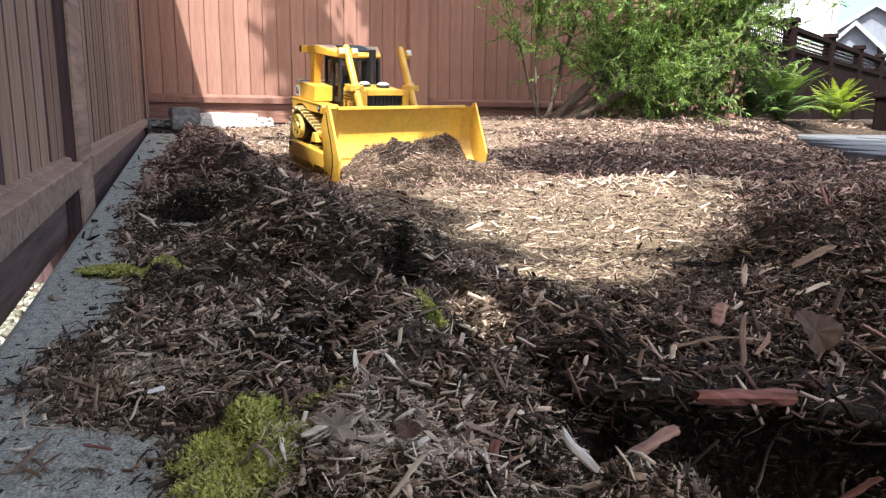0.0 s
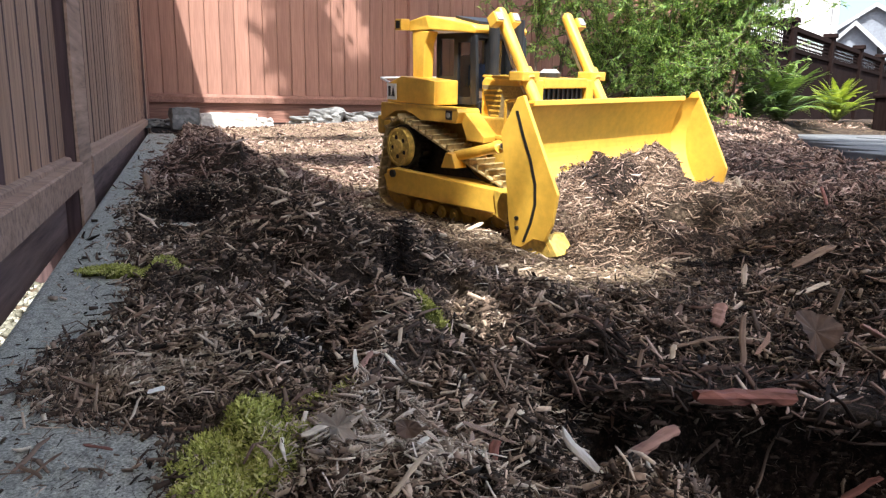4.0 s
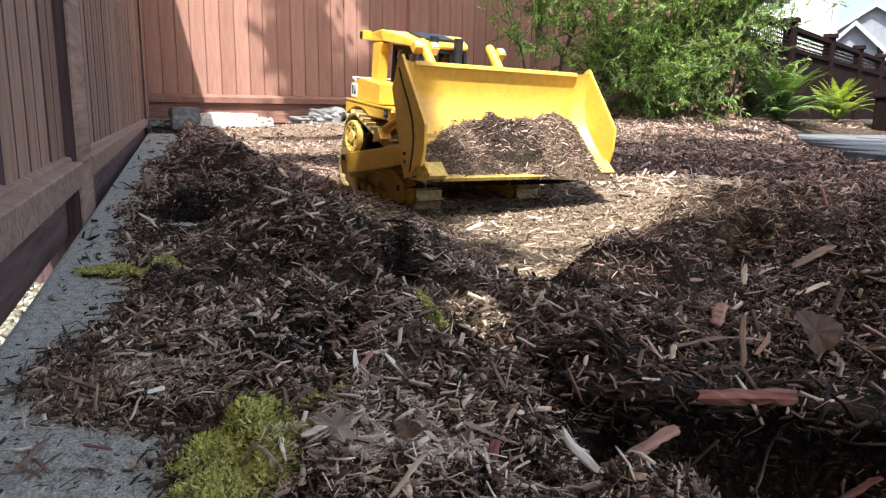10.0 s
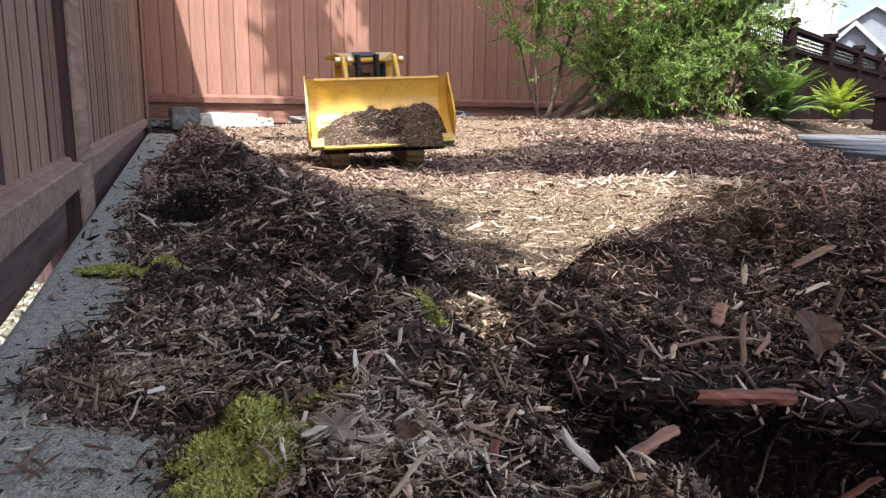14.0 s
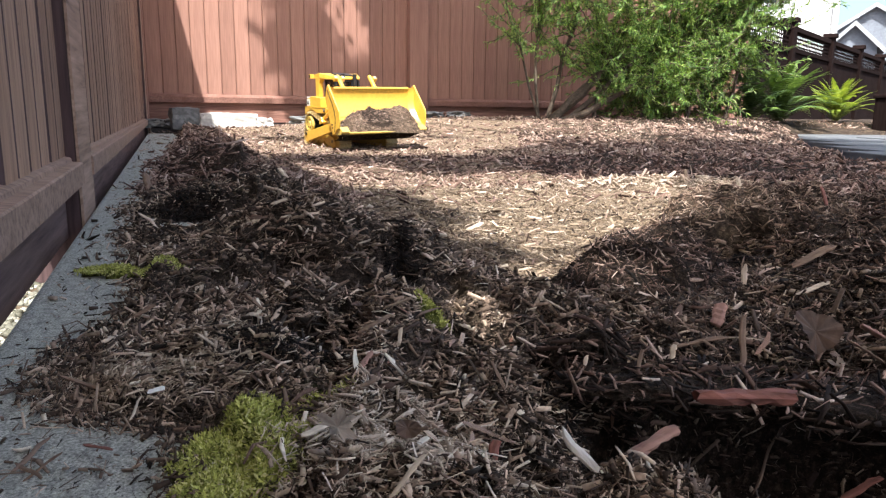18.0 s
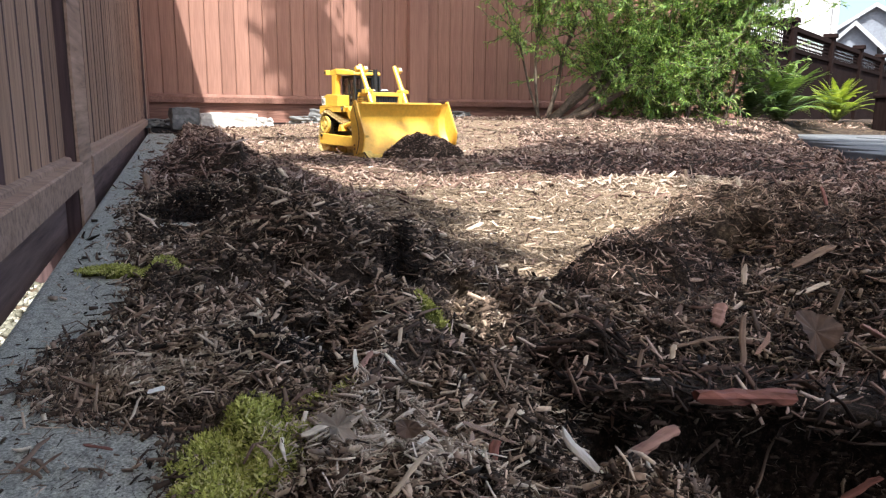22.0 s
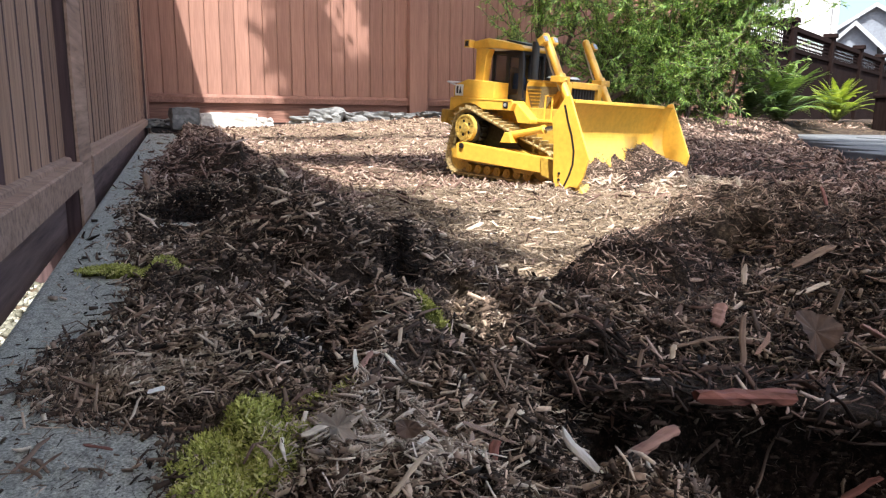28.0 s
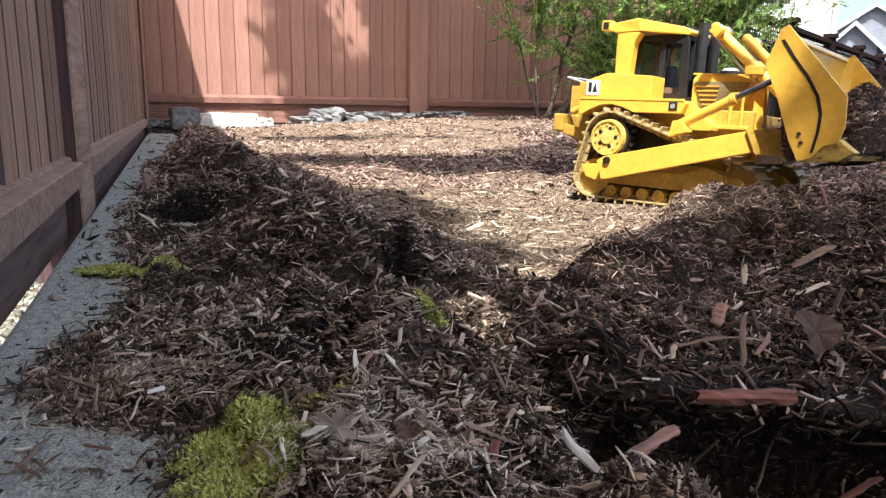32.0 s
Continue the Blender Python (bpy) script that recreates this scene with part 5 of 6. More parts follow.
def bend(p, q, rnd, sag, n=7, wob=0.03):
    p, q = Vector(p), Vector(q)
    out = []
    for i in range(n):
        t = i / (n - 1)
        c = p.lerp(q, t) + Vector((0, 0, sag * math.sin(math.pi * t)))
        if 0 < i < n - 1:
            c += Vector((rnd.uniform(-wob, wob), rnd.uniform(-wob, wob), rnd.uniform(-wob, wob)))
        out.append(c)
    return out


def bush():
    rnd = random.Random(5)
    rng = np.random.default_rng(5)
    root = tagged(new("bush"), "large willowy green bush with low arching stems before the fence", "bush")
    root.location = (0.66, 4.55, 0.09)
    base = Vector(root.location)
    stems = []
    targets = [((0.02, 0.0, 0), (0.75, 0.15, 0.62), 0.05), ((0.0, 0.05, 0), (1.15, 0.1, 0.75), 0.1), ((0.05, -0.05, 0), (0.95, -0.2, 0.36), 0.03),
               ((-0.05, 0.1, 0), (-0.05, 0.2, 1.25), 0.0), ((0.1, 0, 0), (1.3, 0.2, 0.55), 0.22), ((0.3, 0.1, 0), (0.55, 0.25, 1.3), 0.02),
               ((0.0, 0.1, 0), (0.35, 0.3, 1.2), 0.05), ((0.6, 0.1, 0), (1.0, 0.2, 1.35), 0.0), ((0.9, 0.1, 0), (1.35, 0.3, 1.25), 0.05), ((1.1, 0.0, 0), (1.3, 0.0, 1.1), 0.0),
               ((-0.05, 0.05, 0), (-0.45, 0.1, 1.1), 0.1)]
    for k, (p, q, sag) in enumerate(targets):
        pts = bend(p, q, rnd, sag)
        thick = (0.028, 0.026, 0.022, 0.010, 0.02, 0.014, 0.016, 0.014, 0.014, 0.012, 0.008)[k]
        part("stem", limb(bmesh.new(), pts, thick, 0.004), BARK, root)
        stems.append(pts)
    twigs = bmesh.new()
    spots = []
    for k, pts in enumerate(stems):
        for i in range(60 if k not in (3, 10) else 34):
            t = rnd.uniform(0.28, 1.0) * (len(pts) - 1)
            a = min(int(t), len(pts) - 2)
            p = pts[a].lerp(pts[a + 1], t - a)
            d = Vector((rnd.gauss(0.05, 0.5), rnd.gauss(-0.15, 0.45), rnd.gauss(0.25, 0.4)))
            q = p + d.normalized() * rnd.uniform(0.15, 0.42)
            tw = bend(p, q, rnd, -0.02, 4, 0.012)
            limb(twigs, tw, 0.0035, 0.0012, 4)
            spots.append(tw)
    # a full crown towards the right, reaching over the picture
    for i in range(1250):
        x = rnd.betavariate(1.3, 1.25) * 2.05 - 0.52
        z = rnd.uniform(0.06, 1.35)
        if (z < 0.35 and x < 0.5) or (x < 0.25 and z < 0.72 - 0.7 * x) or x > 1.0 + 0.45 * max(0.0, min(1.0, (z - 0.28) / 0.27)):
            continue
        p = Vector((x, rnd.gauss(0.05, 0.2), z))
        d = Vector((rnd.gauss(0, 0.6), rnd.gauss(-0.2, 0.5), rnd.gauss(0.2, 0.5))).normalized()
        tw = bend(p, p + d * rnd.uniform(0.15, 0.35), rnd, -0.02, 4, 0.01)
        limb(twigs, tw, 0.003, 0.001, 4)
        spots.append(tw)
    # low sprays behind the arching stems
    for i in range(330):
        p = Vector((rnd.uniform(0.35, 1.3), rnd.uniform(0.12, 0.38), rnd.uniform(0.03, 0.5)))
        d = Vector((rnd.gauss(0, 0.6), rnd.gauss(-0.1, 0.4), rnd.gauss(0.3, 0.5))).normalized()
        tw = bend(p, p + d * rnd.uniform(0.12, 0.28), rnd, -0.02, 4, 0.01)
        limb(twigs, tw, 0.003, 0.001, 4)
        spots.append(tw)
    tagged(part("branchwork", twigs, BARK, root), kind="stuff")
    pos, way = [], []
    for tw in spots:
        for i in range(64):
            t = rnd.uniform(0.05, 1.0) * 3
            a = min(int(t), 2)
            p = tw[a].lerp(tw[a + 1], t - a)
            d = (tw[a + 1] - tw[a]).normalized() + Vector((rnd.gauss(0, 0.55), rnd.gauss(0, 0.55), rnd.gauss(0.1, 0.5)))
            pos.append(p)
            way.append(d)
    pos, way = np.array(pos), np.array(way)
    n = len(pos)
    up = rng.normal(0, 0.5, (n, 3)) + np.array([0, -0.3, 1.0])
    me = leaf_mesh("crown", pos, way, up, rng.uniform(0.022, 0.048, n), rng.uniform(0.0045, 0.0085, n), BUSH_LEAF)
    c = tagged(new("crown", me), "narrow green leaves in loose sprays")
    c.parent = root


def fern(x, y, size, fronds, seed, material, label, lean=0.0):
    rnd = random.Random(seed)
    z = float(height(np.array([x]), np.array([y]), False)[0])
    root = tagged(new("fern"), label, "fern", "ferns by the fence")
    root.location = (x, y, z - 0.01)
    shapes = []
    for k in range(3):
        verts, tris = [], []
        n = 26
        L = size * rnd.uniform(0.85, 1.1)
        rise = rnd.uniform(0.7, 1.0)
        for i in range(n):
            t = (i + 1) / n
            cx, cz = L * (t * 0.75), L * (rise * t - 0.55 * rise * t * t * (1 + 0.35 * k))
            w = L * 0.085 * math.sin(math.pi * min(1, t * 0.93 + 0.07)) ** 0.8 + 0.003
            for s in (-1, 1):
                b = len(verts)
                st = L / n * 0.62
                verts += [(cx - st * 0.3, 0.0, cz), (cx + st * 0.9, 0.0, cz), (cx + st * 1.4, s * w, cz - w * 0.18), (cx + st * 0.3, s * w * 0.7, cz - w * 0.02)]
                tris += [(b, b + 1, b + 2), (b, b + 2, b + 3)]
        shapes.append(mesh_from("frond", np.array(verts), None, material, False, np.array(tris)))
    for i in range(fronds):
        o = new("frond", shapes[i % 3])
        o.parent = root
        o.matrix_basis = Matrix.Rotation(i * math.tau * 0.618 + rnd.uniform(-0.3, 0.3), 4, "Z") @ Matrix.Rotation(radians(rnd.uniform(-38, 14) + lean), 4, "Y") @ Matrix.Diagonal((1, 1, 1, 1))
    return root


bush()
fern(1.74, 4.75, 0.40, 30, 1, FERN_SHADED, "dark green sword fern in shade under the bush", -8)
fern(1.98, 4.70, 0.40, 34, 2, FERN_SHADED, "dark green sword fern beside the bush", -8)
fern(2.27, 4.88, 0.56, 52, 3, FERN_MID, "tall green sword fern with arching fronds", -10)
fern(2.87, 5.28, 0.44, 46, 4, FERN_SUNLIT, "bright yellow-green sunlit sword fern", -14)
fern(1.45, 4.95, 0.35, 20, 5, FERN_SHADED, "dark green sword fern in shade under the bush")


# ---- the neighbour's fence and houses ----
def lattice_fence():
    root = tagged(new("wall_lattice_fence"), "dark brown timber fence with a lattice top", "fence", kind="structure")
    root.matrix_world = pose(4.22, 9.0, -0.03, 0, 0, 50.45)
    n, gap = 7, 2.146
    for i in range(-1, n):
        p = part("post", box(i * gap - 0.065, i * gap + 0.065, -0.065, 0.065, -0.3, 1.29, 0.006), FENCE_DARK_SHADED, root)
        part("post_cap", prism([(i * gap - 0.09, 1.29), (i * gap + 0.09, 1.29), (i * gap + 0.06, 1.35), (i * gap - 0.06, 1.35)], -0.09, 0.09, 0.004), FENCE_DARK_SHADED, p)
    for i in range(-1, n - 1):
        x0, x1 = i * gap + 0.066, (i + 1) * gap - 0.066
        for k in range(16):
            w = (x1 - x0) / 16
            part("board", box(x0 + k * w + 0.002, x0 + (k + 1) * w - 0.002, -0.012, 0.012, -0.2, 0.95), FENCE_DARK_SHADED, root)
        part("top_rail", box(x0, x1, -0.035, 0.035, 1.20, 1.26, 0.003), FENCE_DARK_SHADED, root)
        part("middle_rail", box(x0, x1, -0.035, 0.035, 0.95, 1.006, 0.003), FENCE_DARK_SHADED, root)
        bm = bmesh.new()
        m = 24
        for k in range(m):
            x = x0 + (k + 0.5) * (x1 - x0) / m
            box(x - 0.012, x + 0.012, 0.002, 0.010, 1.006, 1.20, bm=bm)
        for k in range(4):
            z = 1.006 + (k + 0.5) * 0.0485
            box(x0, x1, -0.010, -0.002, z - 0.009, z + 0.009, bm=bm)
        part("lattice_panel", bm, FENCE_DARK_SHADED, root)


lattice_fence()
gp = part("gate_post", box(-0.06, 0.06, -0.06, 0.06, -0.2, 0.27, 0.006), FENCE_DARK_SHADED)
part("cap", box(-0.07, 0.07, -0.07, 0.07, 0.27, 0.295, 0.006), FENCE_DARK_SHADED, gp)
gp.matrix_world = pose(3.04, 4.95, 0.0, 0, 0, 30)
tagged(gp, "short dark brown timber post beside the paving", "post")


def house(name, label, at, turn, w, d, h, peak, wall, roof, windows, gable=True):
    root = tagged(new(name), label, "house")
    root.matrix_world = pose(*at, 0, 0, turn)
    # the gable end faces -y
    shape = [(-w / 2, 0), (w / 2, 0), (w / 2, h), (0, h + peak), (-w / 2, h)] if gable else [(-w / 2, 0), (w / 2, 0), (w / 2, h), (-w / 2, h)]
    body = part("wall", prism(shape, 0, d), wall, root)
    n = int((h + peak) / 0.22)
    for k in range(n):
        z = 0.22 * k
        half = w / 2 if z < h or not gable else w / 2 * max(0.0, 1 - (z - h) / peak)
        if half > 0.3:
            part("siding_board", prism([(-half + 0.02, z), (half - 0.02, z), (half - 0.02, z + 0.2), (-half + 0.02, z + 0.2)], -0.03, -0.004), wall, body)
    if gable:
        for s in (-1, 1):
            e = 0.45
            sl = peak / (w / 2)
            part("roof_slope", prism([(0, h + peak + 0.03), (0, h + peak + 0.2), (s * (w / 2 + e), h - e * sl + 0.17), (s * (w / 2 + e), h - e * sl)], -e, d + e), roof, root)
            part("barge_board", prism([(0, h + peak - 0.12), (0, h + peak + 0.2), (s * (w / 2 + e), h - e * sl + 0.17), (s * (w / 2 + e), h - e * sl - 0.15)], -e - 0.06, -e - 0.01), TRIM_GREY, root)
    for x, z, ww, wh in windows:
        fr = part("window", box(x - ww / 2 - 0.1, x + ww / 2 + 0.1, -0.09, -0.031, z - 0.1, z + wh + 0.1), HOUSE_WHITE, root)
        part("pane", box(x - ww / 2, x + ww / 2, -0.1, -0.091, z, z + wh), PANE, fr)
        part("glazing_bar", box(x - 0.03, x + 0.03, -0.12, -0.101, z, z + wh), HOUSE_WHITE, fr)
    return root


white = house("white_house", "white sided two-storey house behind the lattice fence", (8.77, 25.5, -0.1), -8, 9.0, 9, 6.2, 2.0, HOUSE_WHITE, ROOF_GREY, ((-1.2, 1.0, 1.2, 1.3), (2.0, 4.0, 1.2, 1.3)), False)
part("eave", box(-4.9, 4.9, -0.7, 9.3, 6.2, 6.45, 0.02), ROOF_GREY, white)
part("downpipe", pipe([(4.35, -0.14, 0), (4.35, -0.14, 6.2)], 0.09), HOUSE_WHITE, white)
house("grey_house", "blue-grey gabled house with white trim in the distance", (34.9, 60.0, -0.2), -28, 9.0, 10, 6.2, 3.0, HOUSE_GREY, ROOF_GREY, ((-2, 3.6, 1.2, 1.2), (2, 3.6, 1.2, 1.2)))
house("grey_garage", "small grey gabled outbuilding before the grey house", (27.8, 50.0, -0.2), -28, 2.9, 6, 5.1, 1.4, HOUSE_GREY, ROOF_GREY, ((0, 2.4, 1.0, 1.0),))


# ---- an unseen leafy tree, added overhead behind and above the view, that dapples the yard ----
def shade_tree():
    rnd = random.Random(9)
    rng = np.random.default_rng(9)
    root = tagged(new("tree"), "unseen leafy tree added to shade the yard", "tree")
    root.location = (2.6, -2.6, -0.05)
    base = Vector(root.location)
    part("trunk", limb(bmesh.new(), bend((0, 0, 0), (-0.2, 0.3, 4.6), rnd, 0, 8, 0.05), 0.16, 0.07, 12), BARK, root)
    spots = []

    def shadow(gx, gy, spread_x, spread_y, count, h0=3.2, h1=4.4):
        """Leaf sprays whose shadow falls about (gx, gy) on the ground."""
        for i in range(count):
            x, y, h = rnd.gauss(gx, spread_x), rnd.gauss(gy, spread_y), rnd.uniform(h0, h1)
            spots.append(Vector((x - 0.013 * h, y - 0.593 * h, h)))
    SHADE(shadow)
    hubs = [Vector((0.6, -1.5, 3.5)), Vector((0.6, -0.4, 3.8)), Vector((0.3, 1.2, 4.2)), Vector((1.2, 2.6, 4.4)), Vector((-0.6, 2.2, 4.4)), Vector((1.8, 3.4, 4.3))]
    for q in hubs:
        part("limb", limb(bmesh.new(), bend((-0.15, 0.25, 3.2), q - base, rnd, 0.25, 8, 0.06), 0.06, 0.012), BARK, root)
    pos, way = [], []
    for s in spots:
        for i in range(26):
            p = s + Vector((rnd.gauss(0, 0.055), rnd.gauss(0, 0.055), rnd.gauss(0, 0.04)))
            pos.append(p - base)
            way.append((rnd.gauss(0, 1), rnd.gauss(0, 1), rnd.gauss(-0.2, 0.4)))
    n = len(pos)
    up = rng.normal(0, 0.4, (n, 3)) + np.array([0, -0.4, 1.0])
    me = leaf_mesh("crown", np.array(pos), np.array(way), up, rng.uniform(0.06, 0.10, n), rng.uniform(0.03, 0.05, n), BUSH_LEAF)
    c = new("crown", me)
    c.parent = root


# where the added tree's leaves are set to throw shade
def SHADE(shadow):
    # the near right heap
    for gx in (0.20, 0.32, 0.45, 0.6, 0.75):
        for gy in (0.24, 0.34) if gx < 0.25 else (0.24, 0.34, 0.42, 0.48 + 0.14 * (gx > 0.4)):
            shadow(gx, gy, 0.05, 0.04, 10)
    for gx, rows in ((0.33, (0.56, 0.63)), (0.43, (0.58, 0.66)), (0.55, (0.58, 0.67)), (0.68, (0.58, 0.67))):
        for gy in rows:
            shadow(gx, gy, 0.035, 0.03, 7)
    for gx, gy in ((0.46, 0.76), (0.51, 0.86), (0.56, 0.97), (0.62, 1.12), (0.58, 0.84), (0.64, 0.98), (0.72, 1.12)):
        shadow(gx, gy, 0.022, 0.022, 6)
    # the dark bed behind it and bars of shade over the flat
    for gx, gy in ((0.72, 1.22), (0.85, 1.40), (0.72, 1.52), (0.95, 1.62), (0.80, 1.75), (1.1, 1.9)):
        shadow(gx, gy, 0.06, 0.06, 14)
    for gx, gy, sx, sy, c in ((0.15, 1.95, 0.12, 0.07, 30), (0.50, 2.05, 0.20, 0.14, 110), (0.85, 2.15, 0.18, 0.17, 100), (1.15, 2.25, 0.15, 0.17, 80),
                              (-0.16, 1.22, 0.06, 0.03, 6), (0.03, 0.83, 0.03, 0.025, 2), (-0.06, 1.04, 0.02, 0.02, 2), (-0.30, 2.20, 0.20, 0.07, 40), (0.0, 2.15, 0.15, 0.07, 30), (-0.6, 3.3, 0.3, 0.05, 8),
                              (0.75, 4.55, 0.30, 0.12, 40), (0.60, 2.50, 0.20, 0.15, 90), (1.0, 2.6, 0.2, 0.2, 100), (1.35, 2.7, 0.25, 0.25, 130), (0.9, 2.95, 0.2, 0.10, 25), (1.9, 3.4, 0.25, 0.3, 40)):
        shadow(gx, gy, sx, sy, c)
    # the back fence and the bush
    for gx, gz, c in ((-0.95, 0.5, 9), (-0.93, 0.8, 10), (-0.95, 0.25, 8), (-0.62, 0.30, 5), (-0.45, 0.35, 8), (-0.85, 0.1, 5), (-0.40, 0.6, 9), (-0.60, 0.1, 6), (-0.36, 0.1, 8), (-0.34, 0.85, 8)):
        shadow(gx, 4.95 + 0.36 * (gx + 1.0) + 0.593 * gz, 0.07, 0.07, c, 3.6, 4.8)
    for i in range(14):
        gx = -0.25 + 0.13 * i
        for gz in (0.0, 0.2, 0.4, 0.6, 0.8, 1.0):
            shadow(gx, 4.95 + 0.36 * (gx + 1.0) + 0.593 * gz, 0.08, 0.06, 24 if i < 6 else 6, 3.6, 4.8)
    shadow(1.75, 5.0, 0.2, 0.12, 16, 3.6, 4.8)


shade_tree()


# ---- loose heaps that the blade moves ----
def heap(name, label, sx, sy, sz, seed, chips, size, profile=None, material=None, square=False, dry=0.0):
    """A crumbled heap on the plane z = 0, sx by sy half-lengths, with loose slivers on it."""
    rng = np.random.default_rng(seed)
    n = 60
    u, v = np.meshgrid(np.linspace(-1, 1, n), np.linspace(-1, 1, n), indexing="ij")

    def top(u, v):
        r = np.abs(v) if square else np.sqrt(u * u + v * v)
        z = sz * (np.clip((1 - u) / 2, 0, 1.1) ** 0.8 * np.clip(1 - r ** 9, 0, 1) if square else np.clip(1 - r * r, 0, 1) ** 0.9)
        if profile:
            z = z * profile(u, v)
        x, y = u * sx, v * sy
        return z * (1 + 0.5 * fractal(x, y, 0.07, 3, seed)) + np.clip(z / sz, 0, 1) ** 0.5 * 0.012 * fractal(x, y, 0.02, 3, seed + 4) - (0.004 if square else 0.035) * step(0.95, 1.0, r)
    z = top(u, v)
    k = np.arange(n - 1)[:, None] * n + np.arange(n - 1)[None]
    quads = np.stack([k, k + n, k + n + 1, k + 1], -1).reshape(-1, 4)
    lean = 0.020 if square else 0.0
    if square:
        z = z - 0.5 * np.clip(u * sx + lean * np.clip(v, 0, 1) * (u + 1) / 2, 0, 1)
    me = mesh_from(name, np.stack([u * sx + lean * np.clip(v, 0, 1) * (u + 1) / 2, v * sy, z], -1).reshape(-1, 3), quads, SOIL, True)
    at = me.attributes.new("dry", "FLOAT", "POINT")
    at.data.foreach_set("value", np.full(len(me.vertices), dry, np.float32))
    ob = tagged(new(name, me), label, "mulch heap")
    r, a = np.sqrt(rng.uniform(0, 1, chips)), rng.uniform(0, 6.283, chips)
    cu, cv = (rng.uniform(-1, 1, chips), rng.uniform(-1, 1, chips)) if square else (r * np.cos(a), r * np.sin(a))
    e = 0.03
    nx = -(top(cu + e, cv) - top(cu - e, cv)) / (2 * e * sx)
    ny = -(top(cu, cv + e) - top(cu, cv - e)) / (2 * e * sy)
    nrm = np.stack([nx, ny, np.ones(chips)], 1)
    nrm /= np.linalg.norm(nrm, axis=1)[:, None]
    length = np.clip(rng.lognormal(math.log(size), 0.5, chips), size * 0.4, size * 3)
    width = length * np.clip(rng.lognormal(math.log(0.10), 0.4, chips), 0.04, 0.3)
    vv, q = slivers(np.stack([cu * sx + lean * np.clip(cv, 0, 1) * (cu + 1) / 2, cv * sy, top(cu, cv) + 0.001 - (0.5 * np.clip(cu * sx + lean * np.clip(cv, 0, 1) * (cu + 1) / 2, 0, 1) if square else 0)], 1), nrm, rng.uniform(0, 6.283, chips), length, width, width * rng.uniform(0.15, 0.45, chips), rng, 0.4, 0.5)
    o = tagged(new("mulch_cover", mesh_from("mulch_cover", vv, q, material or CHIPS)), "loose shredded chips", kind="stuff")
    o.parent = ob
    return ob


LOAD = heap("mulch_load", "mound of brown shredded mulch lying in the bulldozer blade", 0.036, 0.178, 0.108, 41, 17000, 0.0062,
            lambda u, v: 0.83 + 0.17 * np.sin(v * 2.2 + 0.3), LOAD_CHIPS, True, 0.25)
PUSHED = heap("mulch_mound", "loose heap of brown mulch pushed ahead of the blade", 0.135, 0.225, 0.080, 43, 17000, 0.0066,
              lambda u, v: 1 - 1.15 * np.exp(-(((u - 0.20) / 0.24) ** 2 + ((v + 0.42) / 0.20) ** 2) ** 3), LOAD_CHIPS, False, 0.12)
SPILL = heap("mulch_mound", "small spill of dark mulch off the end of the blade", 0.075, 0.115, 0.045, 45, 5200, 0.0066, None, DARK_CHIPS, False, 0.0)
SECOND = heap("mulch_mound", "low mound of mulch and dark soil pushed ahead of the blade", 0.056, 0.165, 0.066, 47, 6320, 0.007, None, DARK_CHIPS, False, 0.0)


def gravel():
    """Sunlit gravel seen through the gap under the side fence."""
    rng = np.random.default_rng(77)
    n = 5000
    a, b = rng.uniform(0.25, 1.3, n), rng.uniform(-0.30, -0.10, n)
    x, y = D2.x * a + N2.x * b, D2.y * a + N2.y * b
    size = rng.uniform(0.004, 0.011, n)
    up = np.tile(np.array([0, 0, 1.0]), (n, 1))
    v, q = slivers(np.stack([x, y, height(x, y)], 1), up, rng.uniform(0, 6.283, n), size, size * rng.uniform(0.6, 0.95, n), size * 0.6, rng, 0.3, 0.4, 0.05)
    tagged(new("gravel", mesh_from("gravel", v, q, GRAVEL)), "pale sunlit gravel behind the side fence", "gravel", kind="stuff")


gravel()


# ---- moss, and single pieces lying in the mulch ----
def moss(count, seed):
    rng = np.random.default_rng(seed)
    pick = np.array([(sx * sy) ** 0.7 for _, _, sx, sy in TUFTS])
    k = rng.choice(len(TUFTS), count, p=pick / pick.sum())
    tufts = np.array(TUFTS)[k]
    x, y = tufts[:, 0] + tufts[:, 2] * rng.uniform(-1.3, 1.3, count), tufts[:, 1] + tufts[:, 3] * rng.uniform(-1.3, 1.3, count)
    keep = rng.uniform(0.05, 0.8, count) < mossiness(x, y)
    x, y = x[keep], y[keep]
    n = len(x)
    way = rng.normal(0, 0.9, (n, 3)) + np.array([0, 0, 0.8])
    me = leaf_mesh("moss", np.stack([x, y, height(x, y) - 0.0005], 1), way, rng.normal(0, 1, (n, 3)), rng.uniform(0.0018, 0.005, n), rng.uniform(0.0007, 0.0014, n), MOSS, 0.15)
    return tagged(new("moss", me), "yellow-green moss tufts growing over the kerb", "moss", kind="stuff")


moss(40000, 3)


